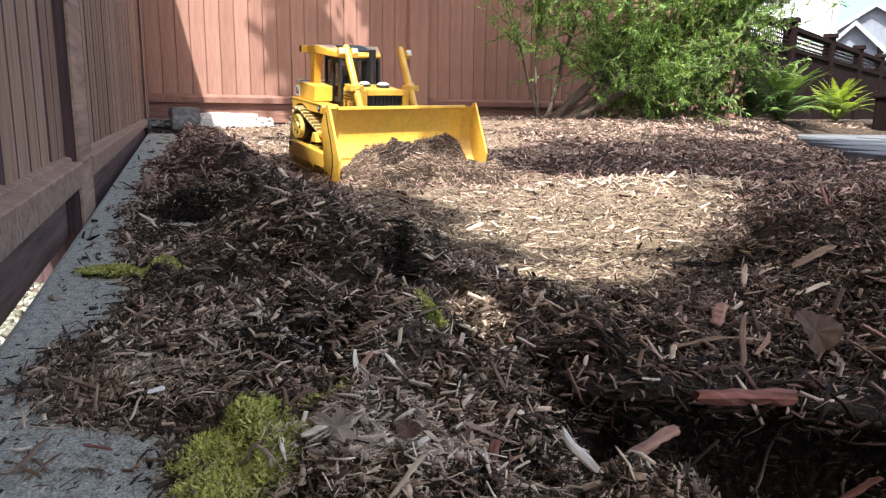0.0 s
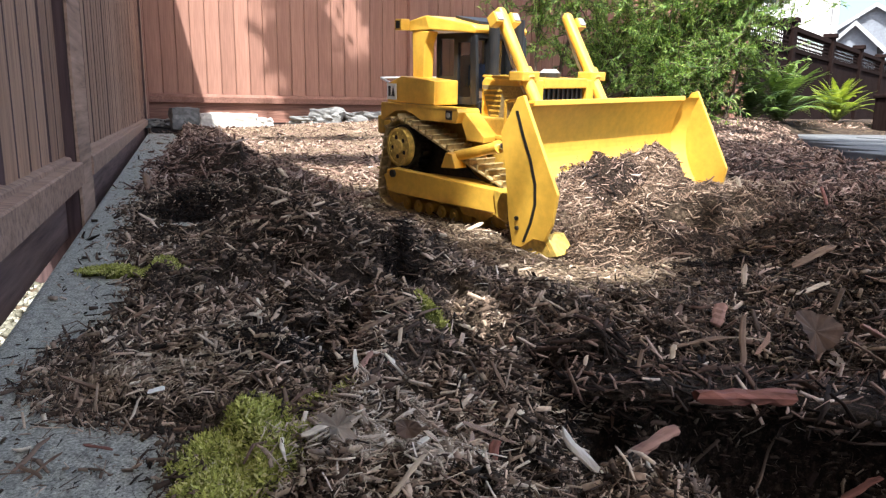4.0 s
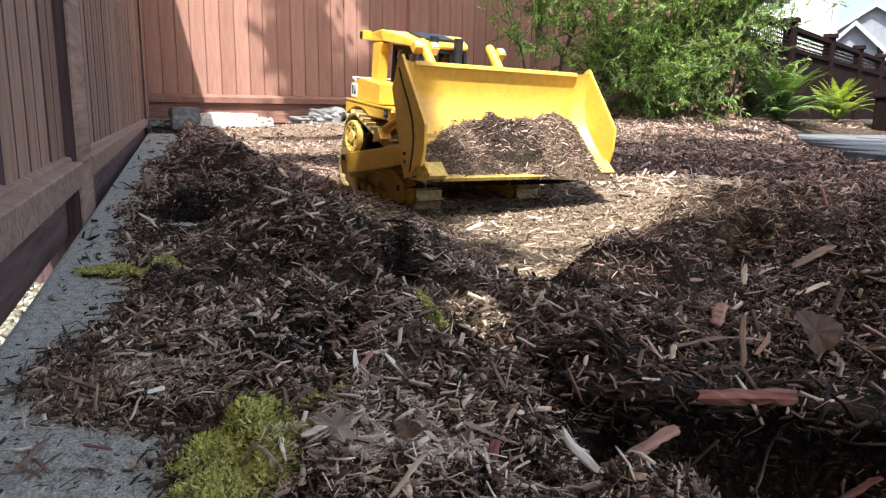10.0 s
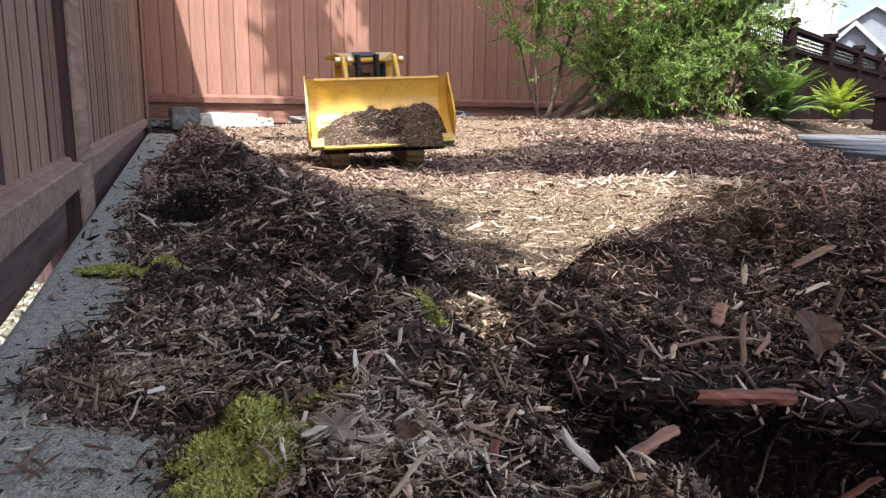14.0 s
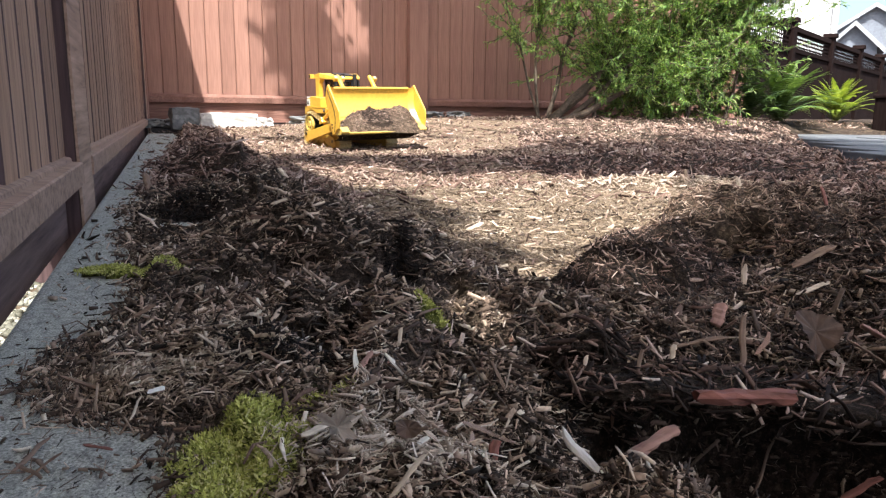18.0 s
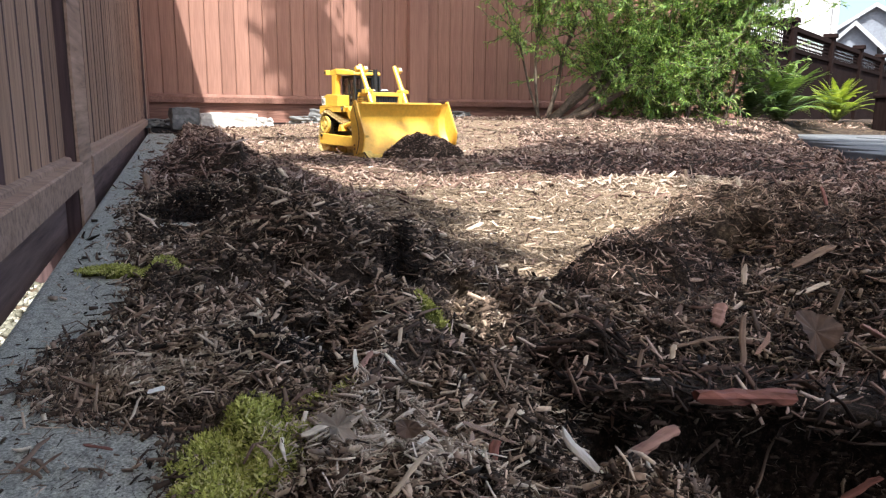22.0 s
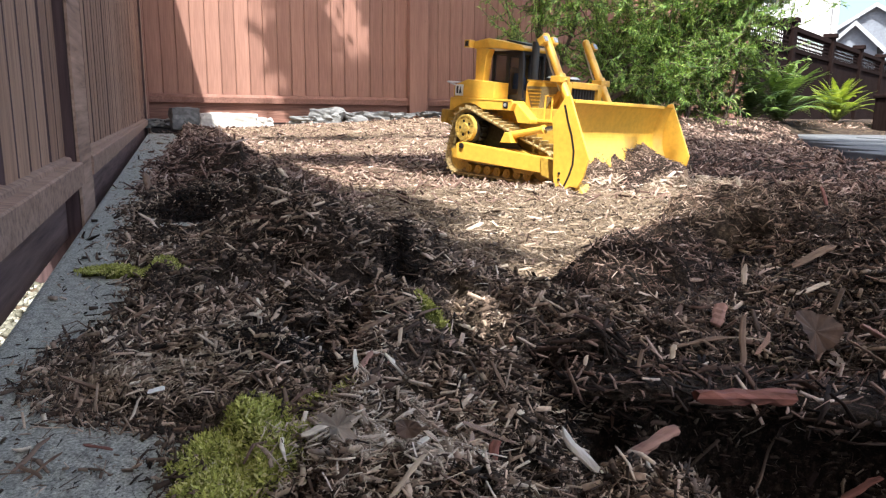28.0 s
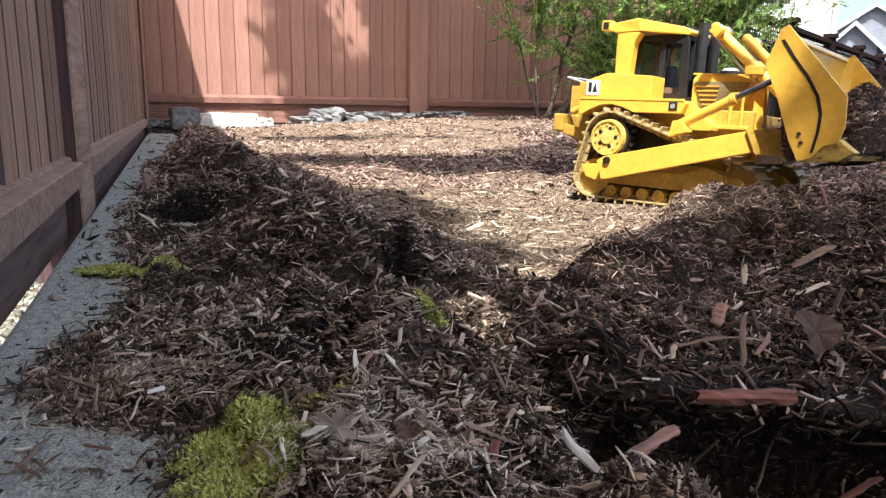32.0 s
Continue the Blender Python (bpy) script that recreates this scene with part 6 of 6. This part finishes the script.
def clod(x, y, z, sx, sy, sz, seed, chips):
    """A ragged mat of small lumps and chips that overhangs a hollow."""
    rnd = random.Random(seed)
    bm = bmesh.new()
    for k in range(9):
        r = rnd.uniform(0.35, 0.6)
        at = Vector((-0.9 + 1.8 * (k + rnd.uniform(-0.4, 0.4)) / 8, rnd.gauss(0, 0.45), rnd.gauss(-0.1, 0.5)))
        out = bmesh.ops.create_icosphere(bm, subdivisions=3, radius=1.0)
        for v in out["verts"]:
            n = noise.fractal(v.co * 2.3 + Vector((seed + 7 * k, 0, 0)), 0.6, 2.1, 5)
            c = v.co * (1 + 0.5 * n)
            v.co = Vector((c.x * sx * 0.34 + at.x * sx, c.y * sy * r + at.y * sy, c.z * sz * (r + 0.25) + at.z * sz))
    bm.normal_update()
    pts = np.array([v.co[:] for v in bm.verts])
    nrm = np.array([v.normal[:] for v in bm.verts])
    ob = tagged(part("mulch_clod", bm, SOIL, smooth=True), "matted dark clod of mulch over a hollow", "mulch clod", "clods of mulch", "stuff")
    ob.location = (x, y, z)
    rng = np.random.default_rng(seed)
    k = rng.choice(len(pts), chips)
    m = len(k)
    length = np.clip(rng.lognormal(math.log(0.008), 0.6, m), 0.002, 0.026)
    width = np.minimum(length * rng.uniform(0.05, 0.2, m), 0.0024)
    v, q = slivers(pts[k] + rng.normal(0, 0.002, (m, 3)), nrm[k], rng.uniform(0, 6.283, m), length, width, width * 0.35, rng, 0.4, 0.7)
    o = tagged(new("mulch_cover", mesh_from("mulch_cover", v, q, DARK_CHIPS)), "loose shredded chips", kind="stuff")
    o.parent = ob
    return ob


clod(0.190, 0.345, 0.008, 0.105, 0.030, 0.008, 3, 3000)
clod(0.085, 0.378, 0.008, 0.035, 0.020, 0.012, 5, 1500)


def splinter(name, x, y, z, length, width, thick, yaw, pitch, material, label, roll=20.0, blunt=0.55):
    """One split piece of wood: ragged ends, bowed, with a ridge."""
    rnd = random.Random(int(abs(x * 7919 + y * 104729) * 1000))
    bm = bmesh.new()
    rings, n = [], 9
    wob = (0.72, 1.2) if width < 0.4 * length else (0.9, 1.1)
    for i in range(n):
        t = i / (n - 1) - 0.5
        taper = min(1.0, (blunt if width < 0.4 * length else 0.85) + 3.0 * (0.5 - abs(t)))
        ring = []
        for a in range(7):
            an = a * math.tau / 7
            ring.append(bm.verts.new((length * (t + (rnd.uniform(-0.05, 0.05) if i in (0, n - 1) else 0)),
                                      width / 2 * math.cos(an) * taper * rnd.uniform(*wob) + length * 0.03 * math.sin(5 * t),
                                      thick / 2 * math.sin(an) * taper * rnd.uniform(0.6, 1.2) + length * 0.05 * (0.25 - t * t))))
        rings.append(ring)
    for p, q in zip(rings, rings[1:]):
        for a in range(7):
            bm.faces.new((p[a], p[(a + 1) % 7], q[(a + 1) % 7], q[a]))
    bm.faces.new(rings[0][::-1])
    bm.faces.new(rings[-1])
    ob = part(name, bm, material)
    ob.matrix_world = pose(x, y, z) @ Matrix.Rotation(radians(yaw), 4, "Z") @ Matrix.Rotation(radians(-pitch), 4, "Y") @ Matrix.Rotation(radians(roll), 4, "X")
    return tagged(ob, label, "wood chip", "single pieces in the mulch")


def dry_leaf(x, y, z, size, yaw, tilt, lobed=False):
    bm = bmesh.new()
    n = 48
    leaf = PALE_LEAF if lobed else DRY_LEAF
    mid = bm.verts.new((0, 0, 0.0))
    rim = []
    for i in range(n):
        a = i * math.tau / n
        r = size * (0.5 + (0.15 * math.cos(a * 7) + 0.04 * math.cos(a * 19 + 1) if lobed else 0.04 * math.cos(a * 3) + 0.012 * math.cos(a * 17)))
        rim.append(bm.verts.new((r * 1.25 * math.cos(a), r * math.sin(a), size * 0.12 * math.sin(a * 2 + 0.5) + size * 0.1 * math.cos(a) ** 2 + size * 0.03 * math.sin(a * 9))))
    for i in range(n):
        bm.faces.new((mid, rim[i], rim[(i + 1) % n]))
    bmesh.ops.solidify(bm, geom=bm.faces[:], thickness=0.0004)
    ob = part("dry_leaf", bm, leaf)
    part("leaf_stalk", pipe([(size * 0.5, 0, 0.001), (size * 0.95, size * 0.05, 0.002)], 0.0006), leaf, ob)
    ob.matrix_world = pose(x, y, z, tilt, 12, yaw)
    return tagged(ob, "curled brown dry leaf lying on the mulch", "leaf", "dry leaves")


splinter("wood_chip", -0.0394, 0.318, 0.0225, 0.0400, 0.0030, 0.0016, 99.7, 16, WHITE_CHIP, "pale split splinter of wood in the mulch")
splinter("wood_chip", -0.0368, 0.327, 0.0270, 0.0120, 0.0032, 0.0016, 62, 22, PINK_WOOD, "short pinkish splinter leaning on a pale one")
splinter("wood_stick", -0.1728, 0.276, 0.0020, 0.0280, 0.0022, 0.0012, 88, 2, BROWN_CHIP, "thin brown twig on the kerb")
splinter("wood_stick", -0.1660, 0.262, 0.0020, 0.0240, 0.0018, 0.0010, -40, 3, BROWN_CHIP, "thin brown twig on the kerb")
splinter("wood_stick", -0.1406, 0.305, 0.0105, 0.0200, 0.0012, 0.0008, 96, 8, PALE_CHIP, "thin pale curved twig beside the moss")
splinter("wood_chip", -0.0111, 0.260, 0.0120, 0.0240, 0.0030, 0.0016, 58, 12, WHITE_CHIP, "pale split stick in the litter")
splinter("wood_chip", -0.021, 0.335, 0.019, 0.0221, 0.0038, 0.0021, 143, 36, WHITE_CHIP, "pale split splinter of wood in the mulch")
splinter("wood_chip", -0.047, 0.253, 0.026, 0.0129, 0.0032, 0.0018, 15, 17, WHITE_CHIP, "pale split splinter of wood near the moss")
splinter("wood_chip", 0.137, 0.300, 0.021, 0.0438, 0.0082, 0.0078, 179, 0, RED_CHIP, "thick red cedar chunk over a dark hollow", 10.0, 0.9)
splinter("wood_chip", 0.092, 0.285, 0.006, 0.0245, 0.0066, 0.0038, 18, 21, PINK_WOOD, "red-brown broken bark piece in the mulch", 10.0, 0.9)
splinter("wood_chip", 0.021, 0.264, 0.007, 0.0169, 0.0046, 0.0026, 69, 47, RED_CHIP, "red-brown bark chip standing on end", 10.0, 0.9)
splinter("wood_stick", 0.0584, 0.262, 0.0095, 0.0500, 0.0042, 0.0026, -79.6, -4, WHITE_CHIP, "long pale stick in the mulch")
splinter("wood_stick", 0.221, 0.340, -0.045, 0.0260, 0.0044, 0.0024, 14, 16, RED_CHIP, "reddish split stick at the edge of a hollow")
splinter("wood_stick", -0.509, 1.215, 0.015, 0.0510, 0.0136, 0.0075, 124, 48, BROWN_CHIP, "weathered stick standing upright in the mulch")
splinter("wood_chip", 0.051, 0.399, 0.012, 0.0154, 0.0045, 0.0025, 158, 25, PALE_CHIP, "orange-brown wood chip on dark mulch")
splinter("wood_chip", 0.076, 0.459, 0.019, 0.0165, 0.0033, 0.0018, 158, 25, PALE_CHIP, "pale wood chip lying in the mulch")
splinter("wood_chip", 0.171, 0.421, 0.025, 0.0150, 0.0081, 0.0044, 49, 43, PINK_WOOD, "pinkish flat wood chip on the mulch")
splinter("wood_chip", 0.126, 0.368, 0.017, 0.0129, 0.0035, 0.0019, 54, 45, PALE_CHIP, "pale wood chip lying in the mulch")
splinter("wood_chip", -0.193, 0.709, 0.033, 0.0234, 0.0091, 0.0050, 12, 16, PALE_CHIP, "pale grey wood chunk on the bank")
splinter("wood_chip", -0.155, 0.642, 0.038, 0.0175, 0.0067, 0.0037, 176, 4, BROWN_CHIP, "grey-brown wood chunk on the bank")
splinter("wood_chip", 0.335, 0.626, 0.022, 0.0480, 0.0085, 0.0050, 15, 19, BROWN_CHIP, "long grey-brown split board piece")
splinter("wood_chip", 0.077, 0.361, 0.013, 0.0119, 0.0023, 0.0013, 61, 47, PALE_CHIP, "pale wood splinter in dark mulch")
splinter("wood_chip", -0.056, 0.358, 0.017, 0.0188, 0.0026, 0.0014, 111, 49, BROWN_CHIP, "brown wood splinter in dark mulch")
splinter("wood_chip", -0.084, 0.338, 0.022, 0.0189, 0.0038, 0.0021, 161, 21, BROWN_CHIP, "brown wood splinter in dark mulch")
splinter("wood_chip", -0.125, 0.358, 0.026, 0.0123, 0.0026, 0.0014, 157, 26, PALE_CHIP, "pale wood splinter in dark mulch")
splinter("wood_chip", -0.182, 0.339, 0.008, 0.0243, 0.0041, 0.0022, 167, 14, BROWN_CHIP, "brown wood splinter on the kerb")
splinter("wood_chip", -0.196, 0.448, 0.015, 0.0158, 0.0043, 0.0024, 23, 26, BROWN_CHIP, "brown wood splinter in dark mulch")
splinter("wood_chip", 0.006, 0.200, 0.033, 0.0143, 0.0021, 0.0011, 158, 23, BROWN_CHIP, "brown wood splinter in dark mulch")
splinter("wood_chip", -0.010, 0.206, 0.033, 0.0173, 0.0020, 0.0011, 38, 35, PALE_CHIP, "pale curved splinter in dark mulch")
splinter("wood_chip", 0.262, 0.598, 0.006, 0.0287, 0.0053, 0.0029, 61, 48, PALE_CHIP, "pale wood splinter in dark mulch")
splinter("wood_chip", 0.145, 0.382, 0.020, 0.0340, 0.0031, 0.0017, 5, 7, BROWN_CHIP, "brown wood splinter in dark mulch")
splinter("wood_stick", 0.170, 0.382, 0.019, 0.0353, 0.0040, 0.0022, 66, 48, BROWN_CHIP, "grey-brown stick standing in the mulch")
splinter("wood_chip", -0.117, 0.424, 0.029, 0.0159, 0.0041, 0.0022, 151, 31, BROWN_CHIP, "brown wood splinter in dark mulch")
splinter("wood_chip", 0.021, 0.408, 0.001, 0.0197, 0.0023, 0.0013, 146, 34, PALE_CHIP, "pale thin splinter in dark mulch")
splinter("wood_chip", 0.234, 0.373, 0.019, 0.0221, 0.0036, 0.0020, 153, 28, BROWN_CHIP, "brown wood splinter in dark mulch")
splinter("wood_stick", -0.160, 0.261, 0.004, 0.0169, 0.0015, 0.0008, 30, 30, BROWN_CHIP, "thin brown twig on the kerb")
splinter("wood_chip", -0.145, 0.277, 0.005, 0.0119, 0.0027, 0.0015, 174, 6, RED_CHIP, "red-brown chip on the kerb")
splinter("wood_chip", 0.029, 0.342, 0.014, 0.0159, 0.0025, 0.0014, 119, 46, BROWN_CHIP, "brown wood splinter in dark mulch")
splinter("wood_chip", 0.038, 0.411, 0.006, 0.0198, 0.0026, 0.0014, 125, 45, BROWN_CHIP, "brown wood splinter in dark mulch")
splinter("wood_chip", 0.251, 0.395, 0.023, 0.0146, 0.0063, 0.0035, 155, 27, PINK_WOOD, "pinkish red wood chip on the heap")
splinter("wood_chip", -0.180, 0.509, 0.015, 0.0071, 0.0065, 0.0036, 5, 7, PALE_CHIP, "small pale wood bit in the mulch")
splinter("wood_chip", -0.134, 0.313, 0.016, 0.0073, 0.0030, 0.0017, 8, 11, WHITE, "small white bit of bark")
splinter("wood_chip", -0.048, 0.387, 0.015, 0.0239, 0.0031, 0.0017, 60, 47, BROWN_CHIP, "brown wood splinter in dark mulch")
splinter("wood_chip", 0.102, 0.348, 0.016, 0.0231, 0.0022, 0.0012, 58, 46, BROWN_CHIP, "brown wood splinter in dark mulch")
splinter("wood_chip", 0.250, 0.463, 0.032, 0.0262, 0.0037, 0.0020, 12, 15, PALE_CHIP, "pale wood splinter in dark mulch")
splinter("wood_chip", 0.112, 0.418, 0.020, 0.0187, 0.0027, 0.0015, 160, 22, BROWN_CHIP, "brown wood splinter in dark mulch")
splinter("wood_chip", -0.023, 0.370, 0.025, 0.0100, 0.0024, 0.0013, 74, 50, PALE_CHIP, "pale wood splinter in dark mulch")
splinter("wood_chip", 0.067, 0.438, 0.010, 0.0195, 0.0028, 0.0015, 140, 38, BROWN_CHIP, "brown wood splinter in dark mulch")
splinter("wood_stick", 0.174, 0.351, -0.039, 0.0325, 0.0017, 0.0009, 45, 39, BROWN_CHIP, "thin pale twig in the hollow")
splinter("wood_stick", -0.144, 0.303, 0.004, 0.0161, 0.0015, 0.0008, 53, 43, BROWN_CHIP, "thin brown twig across the mulch")
splinter("wood_chip", -0.072, 0.357, 0.020, 0.0160, 0.0023, 0.0013, 155, 27, BROWN_CHIP, "brown wood splinter in dark mulch")
splinter("wood_chip", 0.042, 0.942, -0.006, 0.0257, 0.0068, 0.0037, 17, 21, PALE_CHIP, "pale wood chip on the flat")
splinter("wood_chip", -0.157, 0.671, 0.060, 0.0165, 0.0043, 0.0024, 11, 15, PALE_CHIP, "pale wood chip lying in the mulch")
splinter("wood_chip", -0.186, 0.613, 0.025, 0.0180, 0.0039, 0.0022, 154, 29, PALE_CHIP, "pale wood chip lying in the mulch")
splinter("wood_chip", -0.045, 0.997, -0.005, 0.0255, 0.0064, 0.0035, 129, 45, BROWN_CHIP, "brown stub of wood in the bank")
splinter("wood_chip", 0.072, 0.977, -0.008, 0.0118, 0.0078, 0.0043, 145, 37, PALE_CHIP, "pale wood chip on the flat")
splinter("wood_chip", 0.401, 0.743, 0.064, 0.0221, 0.0053, 0.0029, 86, 53, RED_CHIP, "red-brown splinter standing in the heap")
splinter("wood_chip", 0.545, 1.299, 0.020, 0.0242, 0.0073, 0.0040, 90, 53, PALE_CHIP, "pale wood splinter in dark mulch")
splinter("wood_chip", -0.269, 1.181, 0.042, 0.0190, 0.0132, 0.0073, 140, 40, PALE_CHIP, "pale flat wood chip on the bank")
dry_leaf(0.212, 0.385, 0.026, 0.0255, 20, 58, False)
dry_leaf(-0.036, 0.229, 0.038, 0.0128, 60, 35, True)
dry_leaf(-0.049, 0.415, 0.028, 0.0133, 100, 35, False)
dry_leaf(0.223, 0.372, 0.008, 0.0149, 50, 35, True)
dry_leaf(-0.011, 0.216, 0.044, 0.0069, 0, 35, False)


def machine_pose(r):
    return pose(r[1], r[2], r[3]) @ Euler((radians(r[6]), radians(r[5]), radians(r[4]))).to_matrix().to_4x4()


def lift_pose(deg):
    return Matrix.Translation(HINGE) @ Matrix.Rotation(radians(-deg), 4, "Y") @ Matrix.Translation(-HINGE)


def motions():
    walk(DOZER, [(r[0], machine_pose(r)) for r in DRIVE])
    walk(BLADE, [(r[0], lift_pose(r[7])) for r in DRIVE])
    for cyl, y in LIFTS:
        rows = []
        for r in DRIVE:
            pin = Vector((0.122, y, 0.210))
            low = lift_pose(r[7]) @ Vector((0.196, y, 0.075))
            up, side = (pin - low).normalized(), Vector((0, 1, 0))
            ahead = side.cross(up).normalized()
            rows.append((r[0], Matrix.Translation(pin) @ Matrix((ahead, up.cross(ahead), up)).transposed().to_4x4()))
        walk(cyl, rows)
    # the load rides in the blade; each pushed heap stays where the blade leaves it
    # and it slides down and out as the blade is set on the ground, until the blade takes up more
    rows = []
    for r in DRIVE:
        sunk = np.interp(r[0], [19.5, 22.0, 25.0, 28.0, 30.0], [0.0, 0.06, 0.06, 0.015, 0.0])
        rows.append((r[0], machine_pose(r) @ lift_pose(r[7]) @ pose(0.235, 0, -0.004 - sunk)))
    walk(LOAD, rows)
    rows, spill, keep, left = [], [], None, None
    for r in DRIVE:
        if r[0] < 5.2:
            left = machine_pose(r) @ pose(0.345, -0.05, 0.0)
            keep = machine_pose(r) @ pose(0.350, 0.02, 0.0)
        elif r[0] == 5.5:
            keep = machine_pose(r) @ pose(0.305, 0.025, -0.004, 8, 0, 0)
            left = machine_pose(r) @ pose(0.335, -0.235, 0.012)
        rows.append((r[0], keep))
        spill.append((r[0], left))
    walk(PUSHED, rows)
    walk(SPILL, spill)
    rows = []
    for r in DRIVE:
        if r[0] <= 19.0:
            keep = machine_pose(r) @ lift_pose(r[7]) @ pose(0.208, 0.01, 0.014)
        else:
            # it slides out before the blade, and at the end the rising blade takes it up
            k = min(1.0, (r[0] - 19.0) / 3.0)
            m = max(0.0, min(1.0, (r[0] - 30.0) / 1.5))
            keep = machine_pose(r) @ lift_pose(r[7] * (1 - k + m)) @ pose(0.222 + 0.088 * k - 0.045 * m, 0.01 + 0.02 * k + 0.03 * m, 0.010 - 0.012 * k + 0.02 * m)
        rows.append((r[0], keep))
    walk(SECOND, rows)
    # belt travel from the way gone, turning included
    gone = {-1: 0.0, 1: 0.0}
    travel = []
    last = None
    for r in DRIVE:
        if last is not None:
            a = radians((r[4] + last[4]) / 2)
            fwd = (r[1] - last[1]) * math.cos(a) + (r[2] - last[2]) * math.sin(a)
            for side in (-1, 1):
                gone[side] += fwd - side * radians(r[4] - last[4]) * TRACK_Y
        travel.append((r[0], dict(gone)))
        last = r
    for w, side, radius, at in WHEELS:
        rows = []
        for (t0, g0), (t1, g1) in zip(travel, travel[1:]):
            n = max(1, math.ceil(abs(g1[side] - g0[side]) / radius / 1.2))
            rows += [(t0 + (t1 - t0) * i / n, g0[side] + (g1[side] - g0[side]) * i / n) for i in range(n)]
        rows.append((travel[-1][0], travel[-1][1][side]))
        walk(w, [(t, Matrix.Translation(at) @ Matrix.Rotation(g / radius, 4, "Y")) for t, g in rows])
    for o, side, s0 in SHOE_PARTS:
        rows = []
        for (t0, g0), (t1, g1) in zip(travel, travel[1:]):
            n = max(1, math.ceil(abs(g1[side] - g0[side]) / 0.03))
            rows += [(t0 + (t1 - t0) * i / n, g0[side] + (g1[side] - g0[side]) * i / n) for i in range(n)]
        rows.append((travel[-1][0], travel[-1][1][side]))
        poses = []
        for t, g in rows:
            x, z, ang = on_track(s0 + g)
            poses.append((t, pose(x, side * TRACK_Y, z) @ Matrix.Rotation(-ang, 4, "Y")))
        walk(o, poses)


motions()
